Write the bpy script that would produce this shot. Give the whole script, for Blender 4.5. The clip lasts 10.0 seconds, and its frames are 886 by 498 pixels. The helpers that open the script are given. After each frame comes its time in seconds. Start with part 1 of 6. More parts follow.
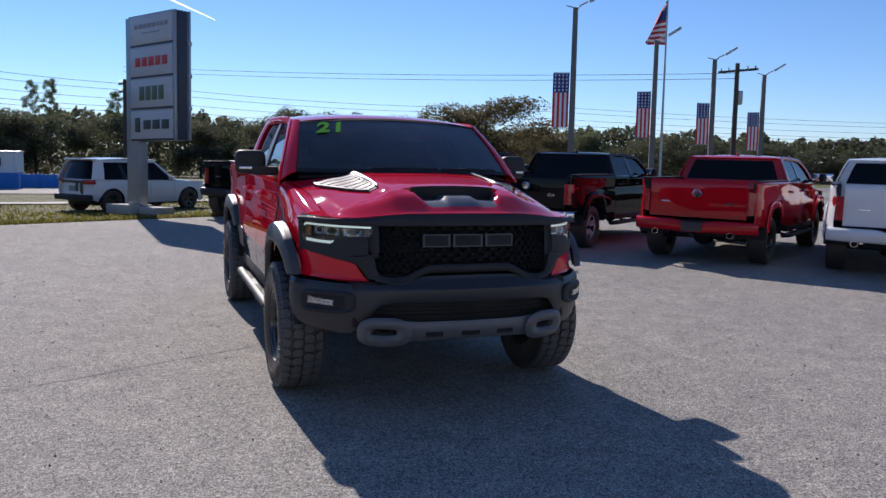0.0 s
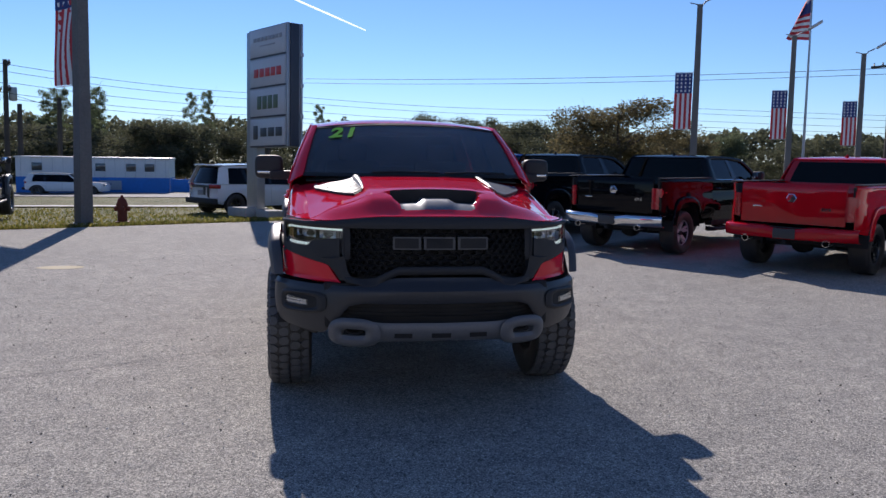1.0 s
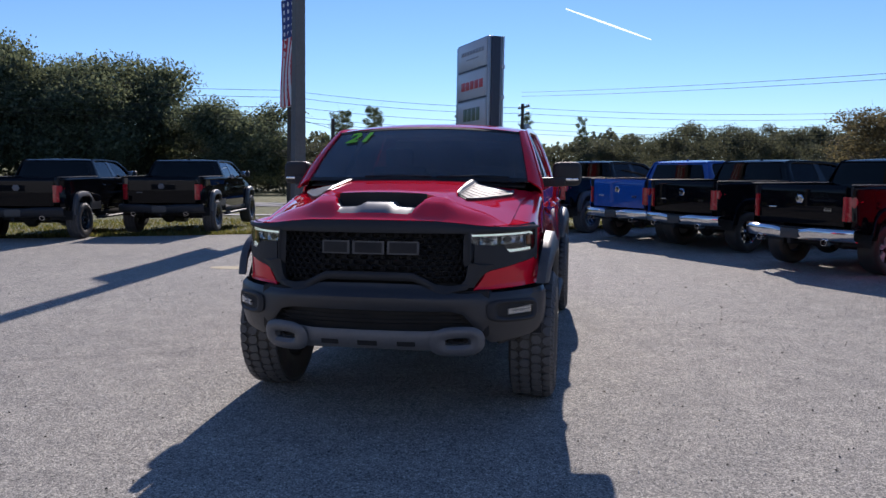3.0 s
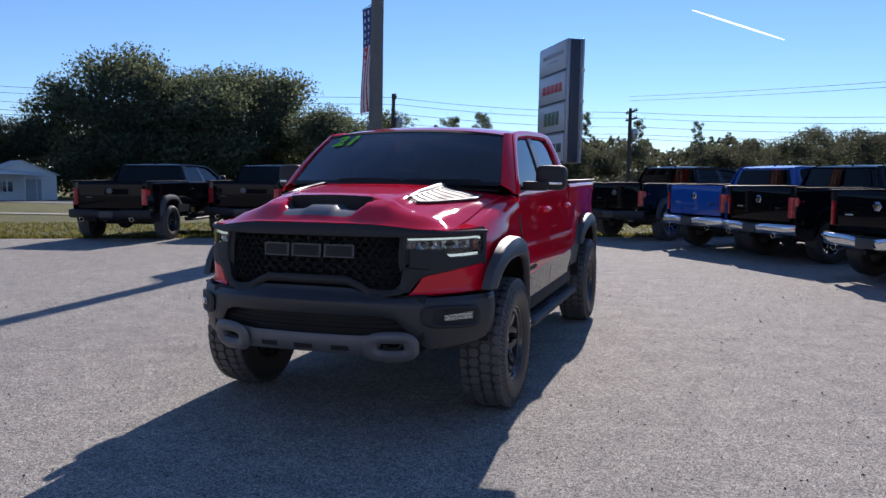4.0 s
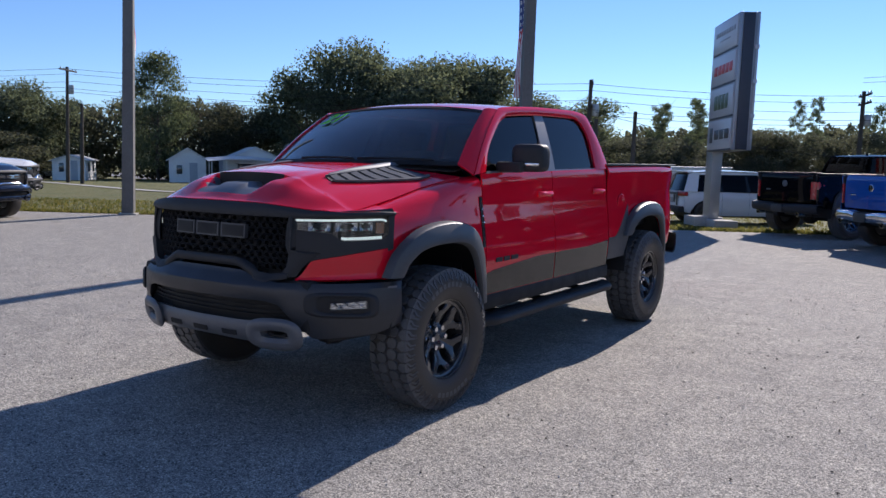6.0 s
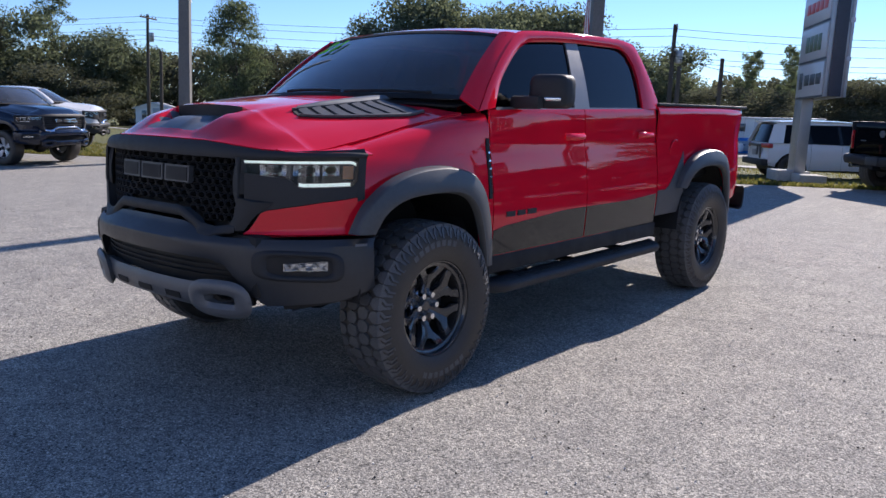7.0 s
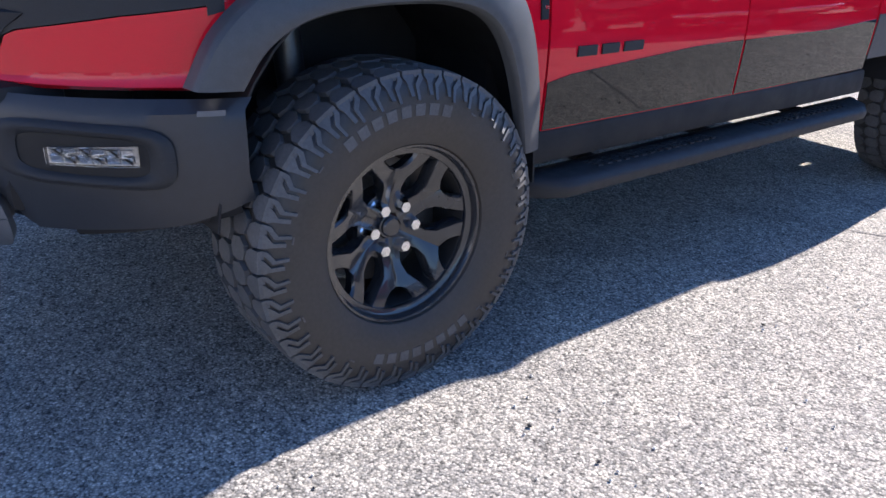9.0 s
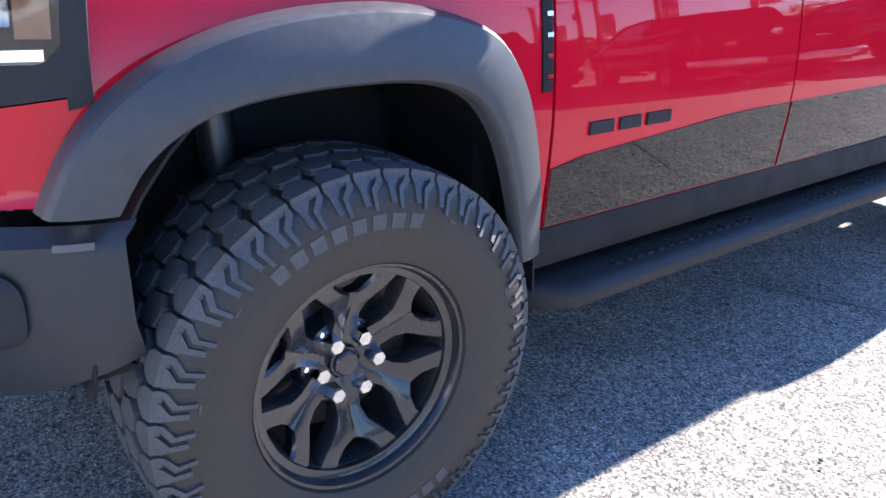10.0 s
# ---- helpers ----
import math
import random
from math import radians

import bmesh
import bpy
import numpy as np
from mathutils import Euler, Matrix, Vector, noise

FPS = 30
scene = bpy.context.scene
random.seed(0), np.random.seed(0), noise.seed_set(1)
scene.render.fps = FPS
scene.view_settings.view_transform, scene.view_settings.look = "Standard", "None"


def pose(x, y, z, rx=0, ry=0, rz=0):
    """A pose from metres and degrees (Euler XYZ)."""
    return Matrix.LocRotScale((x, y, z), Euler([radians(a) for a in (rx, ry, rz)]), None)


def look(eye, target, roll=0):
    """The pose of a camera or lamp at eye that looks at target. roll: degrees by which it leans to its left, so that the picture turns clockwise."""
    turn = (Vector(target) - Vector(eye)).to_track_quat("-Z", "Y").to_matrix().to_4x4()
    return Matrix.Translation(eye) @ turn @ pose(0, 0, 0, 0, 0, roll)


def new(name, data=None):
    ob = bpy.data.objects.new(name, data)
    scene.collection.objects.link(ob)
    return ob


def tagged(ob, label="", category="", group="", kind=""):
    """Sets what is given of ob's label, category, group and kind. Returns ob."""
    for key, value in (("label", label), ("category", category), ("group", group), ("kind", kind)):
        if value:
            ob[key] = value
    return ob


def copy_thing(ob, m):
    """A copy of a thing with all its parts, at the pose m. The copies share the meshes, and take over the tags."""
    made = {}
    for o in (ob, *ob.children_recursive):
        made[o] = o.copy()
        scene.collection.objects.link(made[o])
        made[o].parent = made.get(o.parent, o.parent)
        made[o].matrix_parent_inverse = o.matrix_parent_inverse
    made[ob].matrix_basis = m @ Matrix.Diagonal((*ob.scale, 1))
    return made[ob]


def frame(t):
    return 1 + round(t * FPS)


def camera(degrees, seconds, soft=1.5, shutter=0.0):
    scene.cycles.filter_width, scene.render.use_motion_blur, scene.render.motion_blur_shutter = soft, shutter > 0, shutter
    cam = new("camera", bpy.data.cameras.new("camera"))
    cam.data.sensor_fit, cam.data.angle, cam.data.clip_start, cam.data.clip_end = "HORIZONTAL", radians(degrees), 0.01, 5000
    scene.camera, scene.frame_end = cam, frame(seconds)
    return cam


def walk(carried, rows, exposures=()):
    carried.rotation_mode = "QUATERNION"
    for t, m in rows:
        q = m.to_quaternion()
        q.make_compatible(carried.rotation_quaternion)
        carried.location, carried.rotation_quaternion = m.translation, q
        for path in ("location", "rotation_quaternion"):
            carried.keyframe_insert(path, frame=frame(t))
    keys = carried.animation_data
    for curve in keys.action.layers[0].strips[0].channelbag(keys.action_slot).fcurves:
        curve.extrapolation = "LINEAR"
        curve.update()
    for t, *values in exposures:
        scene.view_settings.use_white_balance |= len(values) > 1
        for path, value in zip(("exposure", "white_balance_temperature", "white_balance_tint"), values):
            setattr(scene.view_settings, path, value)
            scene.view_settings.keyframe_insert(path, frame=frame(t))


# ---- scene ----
cam = camera(58.8, 10.0)
PATH = [
    (0, (0.082, -0.189, 1.69), (0.775, 1.672, 1.454), 1.4),
    (0.5, (0.597, -0.368, 1.704), (1.122, 1.547, 1.47), 1.2),
    (1, (1.135, -0.499, 1.705), (1.48, 1.457, 1.473), 1.0),
    (1.5, (1.653, -0.511, 1.701), (1.815, 1.469, 1.472), 0.9),
    (2, (2.242, -0.536, 1.691), (2.222, 1.451, 1.467), 0.7),
    (2.5, (2.786, -0.42, 1.67), (2.592, 1.559, 1.454), 0.4),
    (4, (4.373, 0.13, 1.634), (3.731, 2.015, 1.441), 0.3),
    (4.5, (4.859, 0.35, 1.633), (4.084, 2.183, 1.441), 0.5),
    (5, (5.287, 0.615, 1.632), (4.383, 2.388, 1.437), 0.6),
    (6.3, (5.89, 1.699, 1.566), (4.705, 3.29, 1.316), 1.0),
    (6.5, (5.882, 1.895, 1.559), (4.669, 3.461, 1.285), 1.1),
    (7, (5.722, 2.394, 1.488), (4.445, 3.893, 1.137), 1.2),
    (7.5, (5.515, 2.911, 1.414), (4.186, 4.331, 0.947), 1.5),
    (8, (5.25, 3.414, 1.353), (3.876, 4.737, 0.753), 1.8),
    (8.5, (4.978, 3.883, 1.296), (3.576, 5.123, 0.591), 1.8),
    (9, (4.701, 4.262, 1.263), (3.269, 5.417, 0.479), 1.7),
    (9.5, (4.453, 4.517, 1.249), (3.007, 5.627, 0.426), 1.7),
    (10, (4.3, 4.675, 1.312), (2.841, 5.825, 0.571), 1.6),
]
EXPOSURE = [(0.0, 1.5, 6300, 18), (5.0, 1.65, 6300, 18), (7.0, 1.95, 6300, 18), (8.0, 2.35, 6300, 17), (9.0, 2.8, 6250, 17), (10.0, 3.4, 6200, 17)]
walk(cam, [(t, look(eye, target, roll)) for t, eye, target, roll in PATH], EXPOSURE)

# world and sun: a clear winter sky, the sun low behind the truck
SUN_HEIGHT, SUN_TURN = 31.5, 4.8
world = bpy.data.worlds.new("world")
scene.world = world
world.use_nodes = True
wn = world.node_tree
sky = wn.nodes.new("ShaderNodeTexSky")
sky.sky_type = "NISHITA"
sky.sun_disc = False
sky.sun_elevation = radians(SUN_HEIGHT)
sky.sun_rotation = radians(-SUN_TURN)
sky.air_density, sky.dust_density, sky.ozone_density = 0.9, 0.0, 8.0
wn.links.new(sky.outputs[0], wn.nodes["Background"].inputs[0])
wn.nodes["Background"].inputs[1].default_value = 0.0425
sun_data = bpy.data.lights.new("sun", "SUN")
sun_data.energy, sun_data.angle, sun_data.color = 1.9, radians(0.53), (1.0, 0.93, 0.83)
sun = new("sun", sun_data)
sun_from = Vector((-math.sin(radians(SUN_TURN)) * math.cos(radians(SUN_HEIGHT)),
                   math.cos(radians(SUN_TURN)) * math.cos(radians(SUN_HEIGHT)), math.sin(radians(SUN_HEIGHT))))
sun.matrix_world = look(sun_from * 60, (0, 0, 0))

# ---- materials ----
def nodes_of(name):
    m = bpy.data.materials.new(name)
    m.use_nodes = True
    nt = m.node_tree
    return m, nt, nt.nodes["Principled BSDF"]


def add(nt, kind, **values):
    n = nt.nodes.new(kind)
    for key, value in values.items():
        n.inputs[key.replace("_", " ")].default_value = value
    return n


def ramp(nt, source, stops):
    r = nt.nodes.new("ShaderNodeValToRGB")
    e = r.color_ramp.elements
    while len(e) < len(stops):
        e.new(0.5)
    for k, (p, c) in enumerate(stops):
        e[k].position, e[k].color = p, (*c, 1)
    nt.links.new(source, r.inputs[0])
    return r.outputs[0]


def coords(nt, scale=(1, 1, 1), kind="Object"):
    c = nt.nodes.new("ShaderNodeTexCoord")
    mp = nt.nodes.new("ShaderNodeMapping")
    mp.inputs["Scale"].default_value = scale
    nt.links.new(c.outputs[kind], mp.inputs[0])
    return mp.outputs[0]


def noise_tex(nt, vec, scale, detail=4, rough=0.6):
    n = nt.nodes.new("ShaderNodeTexNoise")
    n.inputs["Scale"].default_value, n.inputs["Detail"].default_value, n.inputs["Roughness"].default_value = scale, detail, rough
    nt.links.new(vec, n.inputs["Vector"])
    return n


def mix(nt, a, b, fac, mode="MIX"):
    n = nt.nodes.new("ShaderNodeMix")
    n.data_type, n.blend_type = "RGBA", mode
    for slot, value in (("Factor", fac), ("A", a), ("B", b)):
        socket = [i for i in n.inputs if i.name == slot and i.type == ("VALUE" if slot == "Factor" else "RGBA")][0]
        if isinstance(value, (int, float)):
            socket.default_value = value
        elif isinstance(value, tuple):
            socket.default_value = (*value, 1)
        else:
            nt.links.new(value, socket)
    return [o for o in n.outputs if o.type == "RGBA"][0]


def bump(nt, bsdf, height, strength=0.3, distance=0.01):
    b = nt.nodes.new("ShaderNodeBump")
    b.inputs["Strength"].default_value, b.inputs["Distance"].default_value = strength, distance
    nt.links.new(height, b.inputs["Height"])
    nt.links.new(b.outputs[0], bsdf.inputs["Normal"])


def surface(name, color, rough=0.5, metal=0.0, grain=40, vary=0.15, relief=0.0, coat=0.0, kind="Object", spec=0.5, fine=0.0):
    """A plain surface with two scales of colour variation, an uneven gloss and, if wanted, relief."""
    m, nt, b = nodes_of(name)
    v = coords(nt, kind=kind)
    n1, n2 = noise_tex(nt, v, grain), noise_tex(nt, v, grain / 9, 3)
    lo, hi = tuple(c * (1 - vary) for c in color), tuple(min(1, c * (1 + vary)) for c in color)
    c1 = ramp(nt, n1.outputs[0], [(0.3, lo), (0.7, hi)])
    c2 = ramp(nt, n2.outputs[0], [(0.3, lo), (0.7, hi)])
    nt.links.new(mix(nt, c1, c2, 0.5), b.inputs["Base Color"])
    nt.links.new(ramp(nt, n2.outputs[0], [(0.3, (rough * 0.85,) * 3), (0.7, (min(1, rough * 1.15),) * 3)]), b.inputs["Roughness"])
    b.inputs["Metallic"].default_value = metal
    b.inputs["Coat Weight"].default_value, b.inputs["Coat Roughness"].default_value = coat, 0.03
    b.inputs["Specular IOR Level"].default_value = spec
    if relief:
        bump(nt, b, n1.outputs[0], relief, fine or 0.004)
    return m


def car_paint(name, color, flake=0.25, rough=0.32, metal=0.35, dirt=0.03, coat=1.0):
    m, nt, b = nodes_of(name)
    v = coords(nt)
    n = noise_tex(nt, v, 900, 1)
    d = noise_tex(nt, v, 3.0, 5)
    lo, hi = tuple(c * (1 - flake) for c in color), tuple(min(1, c * (1 + flake)) for c in color)
    base = ramp(nt, n.outputs[0], [(0.35, lo), (0.65, hi)])
    dust = ramp(nt, d.outputs[0], [(0.55, (0, 0, 0)), (0.85, (dirt,) * 3)])
    nt.links.new(mix(nt, base, (0.3, 0.27, 0.24), dust), b.inputs["Base Color"])
    b.inputs["Metallic"].default_value, b.inputs["Roughness"].default_value = metal, rough
    b.inputs["Coat Weight"].default_value, b.inputs["Coat Roughness"].default_value = coat, 0.02
    b.inputs["Specular IOR Level"].default_value = 0.0
    return m


def pane_glass(name, color, rough=0.0, sky_veil=0.0, ior=1.45):
    """Glass; a thin pale diffuse layer can stand in for sky reflected on it."""
    m, nt, b = nodes_of(name)
    # Sky reflection and haze on the windshield, mixed in as pale diffuse colour.
    if sky_veil:
        d = nt.nodes.new("ShaderNodeBsdfDiffuse")
        d.inputs[0].default_value = (0.42, 0.44, 0.46, 1)
        n = noise_tex(nt, coords(nt), 5.0, 4)
        ms = nt.nodes.new("ShaderNodeMixShader")
        nt.links.new(ramp(nt, n.outputs[0], [(0.3, (sky_veil * 0.6,) * 3), (0.7, (sky_veil * 1.4,) * 3)]), ms.inputs[0])
        nt.links.new(b.outputs[0], ms.inputs[1])
        nt.links.new(d.outputs[0], ms.inputs[2])
        nt.links.new(ms.outputs[0], nt.nodes["Material Output"].inputs[0])
    b.inputs["Base Color"].default_value = (*color, 1)
    b.inputs["Transmission Weight"].default_value, b.inputs["Roughness"].default_value, b.inputs["IOR"].default_value = 1.0, rough, ior
    return m


def glowing(name, color, strength):
    m, nt, b = nodes_of(name)
    b.inputs["Base Color"].default_value = (*color, 1)
    b.inputs["Emission Color"].default_value, b.inputs["Emission Strength"].default_value = (*color, 1), strength
    b.inputs["Roughness"].default_value = 0.2
    return m


def asphalt_material():
    m, nt, b = nodes_of("asphalt")
    v = coords(nt)
    vor = nt.nodes.new("ShaderNodeTexVoronoi")
    vor.inputs["Scale"].default_value = 140
    nt.links.new(v, vor.inputs["Vector"])
    vor2 = nt.nodes.new("ShaderNodeTexVoronoi")
    vor2.inputs["Scale"].default_value = 210
    nt.links.new(v, vor2.inputs["Vector"])
    big, mid = noise_tex(nt, v, 0.35, 5), noise_tex(nt, v, 3.2, 5)
    sep = nt.nodes.new("ShaderNodeSeparateColor")
    nt.links.new(vor.outputs["Color"], sep.inputs[0])
    stone = ramp(nt, sep.outputs[0], [(0.0, (0.11, 0.108, 0.104)), (0.18, (0.29, 0.285, 0.27)), (0.5, (0.40, 0.385, 0.355)), (0.8, (0.51, 0.48, 0.43)), (1.0, (0.70, 0.67, 0.61))])
    gap = ramp(nt, vor.outputs["Distance"], [(0.3, (1, 1, 1)), (0.75, (0.5, 0.5, 0.5))])
    c = mix(nt, stone, gap, 1.0, "MULTIPLY")
    wear = ramp(nt, big.outputs[0], [(0.3, (0.93, 0.93, 0.93)), (0.7, (1.1, 1.09, 1.07))])
    c = mix(nt, c, wear, 1.0, "MULTIPLY")
    patch = ramp(nt, mid.outputs[0], [(0.35, (0.84, 0.84, 0.85)), (0.7, (1.1, 1.09, 1.07))])
    c = mix(nt, c, patch, 1.0, "MULTIPLY")
    grit = noise_tex(nt, v, 22, 5, 0.75)
    c = mix(nt, c, ramp(nt, grit.outputs[0], [(0.32, (0.74, 0.74, 0.75)), (0.5, (1.0, 1.0, 1.0)), (0.7, (1.24, 1.22, 1.18))]), 1.0, "MULTIPLY")
    chip = nt.nodes.new("ShaderNodeTexVoronoi")
    chip.inputs["Scale"].default_value = 88
    nt.links.new(v, chip.inputs["Vector"])
    sep2 = nt.nodes.new("ShaderNodeSeparateColor")
    nt.links.new(chip.outputs["Color"], sep2.inputs[0])
    c = mix(nt, c, ramp(nt, sep2.outputs[0], [(0.0, (0.55, 0.55, 0.55)), (0.07, (0.66, 0.66, 0.66)), (0.16, (0.96, 0.96, 0.96)), (0.8, (1.02, 1.02, 1.0)), (0.93, (1.15, 1.14, 1.12)), (1.0, (1.4, 1.38, 1.34))]), 1.0, "MULTIPLY")
    nt.links.new(c, b.inputs["Base Color"])
    b.inputs["Roughness"].default_value = 0.88
    b.inputs["Specular IOR Level"].default_value = 0.15
    h = nt.nodes.new("ShaderNodeMath")
    h.operation = "MULTIPLY_ADD"
    nt.links.new(vor2.outputs["Distance"], h.inputs[0])
    h.inputs[1].default_value = 0.4
    nt.links.new(vor.outputs["Distance"], h.inputs[2])
    inv = nt.nodes.new("ShaderNodeMath")
    inv.operation = "SUBTRACT"
    inv.inputs[0].default_value = 1.0
    nt.links.new(h.outputs[0], inv.inputs[1])
    bump(nt, b, inv.outputs[0], 0.32, 0.005)
    return m


def grass_material():
    m, nt, b = nodes_of("grass")
    v = coords(nt)
    n1, n2 = noise_tex(nt, v, 14, 6, 0.75), noise_tex(nt, v, 0.5, 5)
    c1 = ramp(nt, n1.outputs[0], [(0.3, (0.035, 0.045, 0.010)), (0.5, (0.105, 0.11, 0.025)), (0.75, (0.24, 0.19, 0.07))])
    c2 = ramp(nt, n2.outputs[0], [(0.3, (0.07, 0.10, 0.02)), (0.6, (0.17, 0.155, 0.05)), (0.8, (0.26, 0.2, 0.10))])
    nt.links.new(mix(nt, c1, c2, 0.5), b.inputs["Base Color"])
    b.inputs["Roughness"].default_value = 0.9
    bump(nt, b, n1.outputs[0], 1.0, 0.08)
    return m


def leaf_material(name, dark, light):
    m, nt, b = nodes_of(name)
    g = nt.nodes.new("ShaderNodeNewGeometry")
    c = ramp(nt, g.outputs["Random Per Island"], [(0.0, dark), (0.6, tuple((a + d) / 2 for a, d in zip(dark, light))), (1.0, light)])
    o = nt.nodes.new("ShaderNodeObjectInfo")
    tint = ramp(nt, o.outputs["Random"], [(0.0, (0.8, 0.83, 0.86)), (1.0, (1.18, 1.14, 1.08))])
    nt.links.new(mix(nt, c, tint, 1.0, "MULTIPLY"), b.inputs["Base Color"])
    b.inputs["Roughness"].default_value = 0.8
    b.inputs["Specular IOR Level"].default_value = 0.05
    tr = nt.nodes.new("ShaderNodeBsdfTranslucent")
    nt.links.new(mix(nt, c, (1.2, 1.2, 0.9), 1.0, "MULTIPLY"), tr.inputs[0])
    ms = nt.nodes.new("ShaderNodeMixShader")
    ms.inputs[0].default_value = 0.5
    out = nt.nodes["Material Output"]
    nt.links.new(b.outputs[0], ms.inputs[1])
    nt.links.new(tr.outputs[0], ms.inputs[2])
    nt.links.new(ms.outputs[0], out.inputs[0])
    return m


ASPHALT, GRASS = asphalt_material(), grass_material()
RED = car_paint("red_paint", (0.70, 0.009, 0.028), 0.12, 0.5, 0.0, 0.01)
RED2 = car_paint("red_paint_parked", (0.50, 0.005, 0.012), 0.12, 0.5, 0.0, 0.01)
BLACK = car_paint("black_paint", (0.004, 0.0045, 0.006), 0.2, 0.4, 0.0, 0.0, 0.4)
NAVY = car_paint("navy_paint", (0.008, 0.013, 0.028), 0.2, 0.35, 0.1, 0.0)
BLUE = car_paint("blue_paint", (0.012, 0.085, 0.36), 0.2, 0.35, 0.1, 0.01)
WHITE = car_paint("white_paint", (0.74, 0.74, 0.73), 0.03, 0.35, 0.0)
SILVER = car_paint("silver_paint", (0.42, 0.43, 0.44), 0.1, 0.3, 0.6)
GLOSS = car_paint("gloss_black_panel", (0.012, 0.012, 0.012), 0.2, 0.4, 0.0, 0.0)
PLASTIC = surface("black_plastic", (0.028, 0.029, 0.032), 0.58, grain=300, vary=0.2, relief=0.12, fine=0.0008, spec=0.3)
FLARE = surface("flare_plastic", (0.06, 0.063, 0.068), 0.44, grain=420, vary=0.2, relief=0.15, fine=0.0008)
MESH_BLACK = surface("mesh_black", (0.014, 0.0145, 0.016), 0.6, grain=200, vary=0.2, spec=0.25)
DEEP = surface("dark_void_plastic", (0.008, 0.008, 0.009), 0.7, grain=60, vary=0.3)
BUMPER_BLACK = surface("satin_bumper", (0.029, 0.031, 0.036), 0.4, grain=300, vary=0.15, relief=0.08, fine=0.0008)
SKID = surface("satin_grey_bar", (0.12, 0.125, 0.135), 0.42, metal=0.2, grain=80, vary=0.12)
NAME_GREY = surface("block_outline", (0.06, 0.062, 0.068), 0.4, grain=80, vary=0.1)
SATIN = surface("satin_black_vent", (0.16, 0.165, 0.175), 0.42, metal=0.4, grain=60, vary=0.1)
VENT = surface("satin_louvre", (0.11, 0.113, 0.12), 0.55, metal=0.0, grain=70, vary=0.15, spec=0.2)
BUMPER_CHROME = surface("bumper_chrome", (0.72, 0.73, 0.75), 0.1, metal=1.0, grain=20, vary=0.05)
CHROME = surface("chrome", (0.75, 0.76, 0.78), 0.09, metal=1.0, grain=20, vary=0.05)
ALLOY = surface("alloy", (0.62, 0.63, 0.65), 0.35, metal=0.35, grain=30, vary=0.1)
BLACK_RIM = surface("black_alloy", (0.02, 0.021, 0.024), 0.25, metal=0.0, grain=60, vary=0.2, coat=0.8)
RUBBER = surface("tyre_rubber", (0.038, 0.033, 0.029), 0.5, grain=90, vary=0.3, relief=0.15, fine=0.001)
TREAD = surface("tread_rubber", (0.085, 0.085, 0.087), 0.55, grain=120, vary=0.35, relief=0.3, fine=0.0015)
STEEL = surface("brake_steel", (0.16, 0.155, 0.15), 0.4, metal=0.8, grain=60, vary=0.3)
TINT = pane_glass("tinted_glass", (0.012, 0.013, 0.016), 0.0, 0.0, 1.28)
SCREEN_GLASS = pane_glass("windshield_glass", (0.16, 0.18, 0.20), 0.0, 0.09)
LENS = pane_glass("lamp_lens", (0.93, 0.95, 0.96), 0.02)
LED = glowing("led_strip", (0.86, 1.0, 0.92), 0.16)
REFLECTOR = surface("lamp_reflector", (0.34, 0.35, 0.37), 0.2, metal=1.0, grain=50, vary=0.3)
FACET = surface("lamp_facet", (0.7, 0.71, 0.73), 0.15, metal=1.0, grain=50, vary=0.2)
RED_LENS = surface("red_lens", (0.42, 0.008, 0.016), 0.25, grain=90, vary=0.2, coat=1.0)
AMBER = surface("amber_lens", (0.36, 0.15, 0.07), 0.15, grain=90, vary=0.2, coat=1.0)
LEATHER = surface("seat_leather", (0.02, 0.02, 0.022), 0.5, grain=120, vary=0.2)
STICKER = surface("green_sticker", (0.10, 0.52, 0.03), 0.8, grain=50, vary=0.08, spec=0.1)
CONCRETE = surface("concrete", (0.42, 0.40, 0.36), 0.85, grain=25, vary=0.2, relief=0.3)
ROAD = surface("road_asphalt", (0.16, 0.155, 0.15), 0.85, grain=30, vary=0.2)
POLE = surface("weathered_pole", (0.14, 0.135, 0.125), 0.8, grain=25, vary=0.25, relief=0.3)
WOOD_POLE = surface("creosote_wood", (0.06, 0.048, 0.038), 0.85, grain=25, vary=0.3, relief=0.3)
METAL_GREY = surface("galvanised_steel", (0.35, 0.36, 0.37), 0.4, metal=0.6, grain=25, vary=0.15)
SIGN_WHITE = surface("sign_face", (0.44, 0.46, 0.48), 0.35, grain=6, vary=0.05, coat=0.2)
SIGN_SILVER = surface("sign_cladding", (0.33, 0.35, 0.37), 0.38, metal=0.5, grain=6, vary=0.08)
SIGN_DARK = surface("sign_edge", (0.03, 0.035, 0.05), 0.4, grain=10, vary=0.2)
INK_RED = surface("sign_red", (0.5, 0.03, 0.03), 0.4, vary=0.05)
INK_DARK = surface("sign_dark", (0.04, 0.045, 0.05), 0.4, vary=0.1)
INK_GREEN = surface("sign_green", (0.08, 0.12, 0.06), 0.4, vary=0.1)
INK_GREY = surface("sign_grey", (0.25, 0.26, 0.28), 0.4, vary=0.1)
CLOTH_RED = surface("flag_red", (0.55, 0.03, 0.04), 0.8, grain=30, vary=0.1)
CLOTH_WHITE = surface("flag_white", (0.75, 0.74, 0.72), 0.8, grain=30, vary=0.06)
CLOTH_BLUE = surface("flag_blue", (0.03, 0.05, 0.18), 0.8, grain=30, vary=0.15)
HYDRANT = surface("rusty_red_iron", (0.16, 0.035, 0.02), 0.75, grain=40, vary=0.4, relief=0.3)
SIDING = surface("white_siding", (0.68, 0.68, 0.66), 0.6, grain=8, vary=0.1)
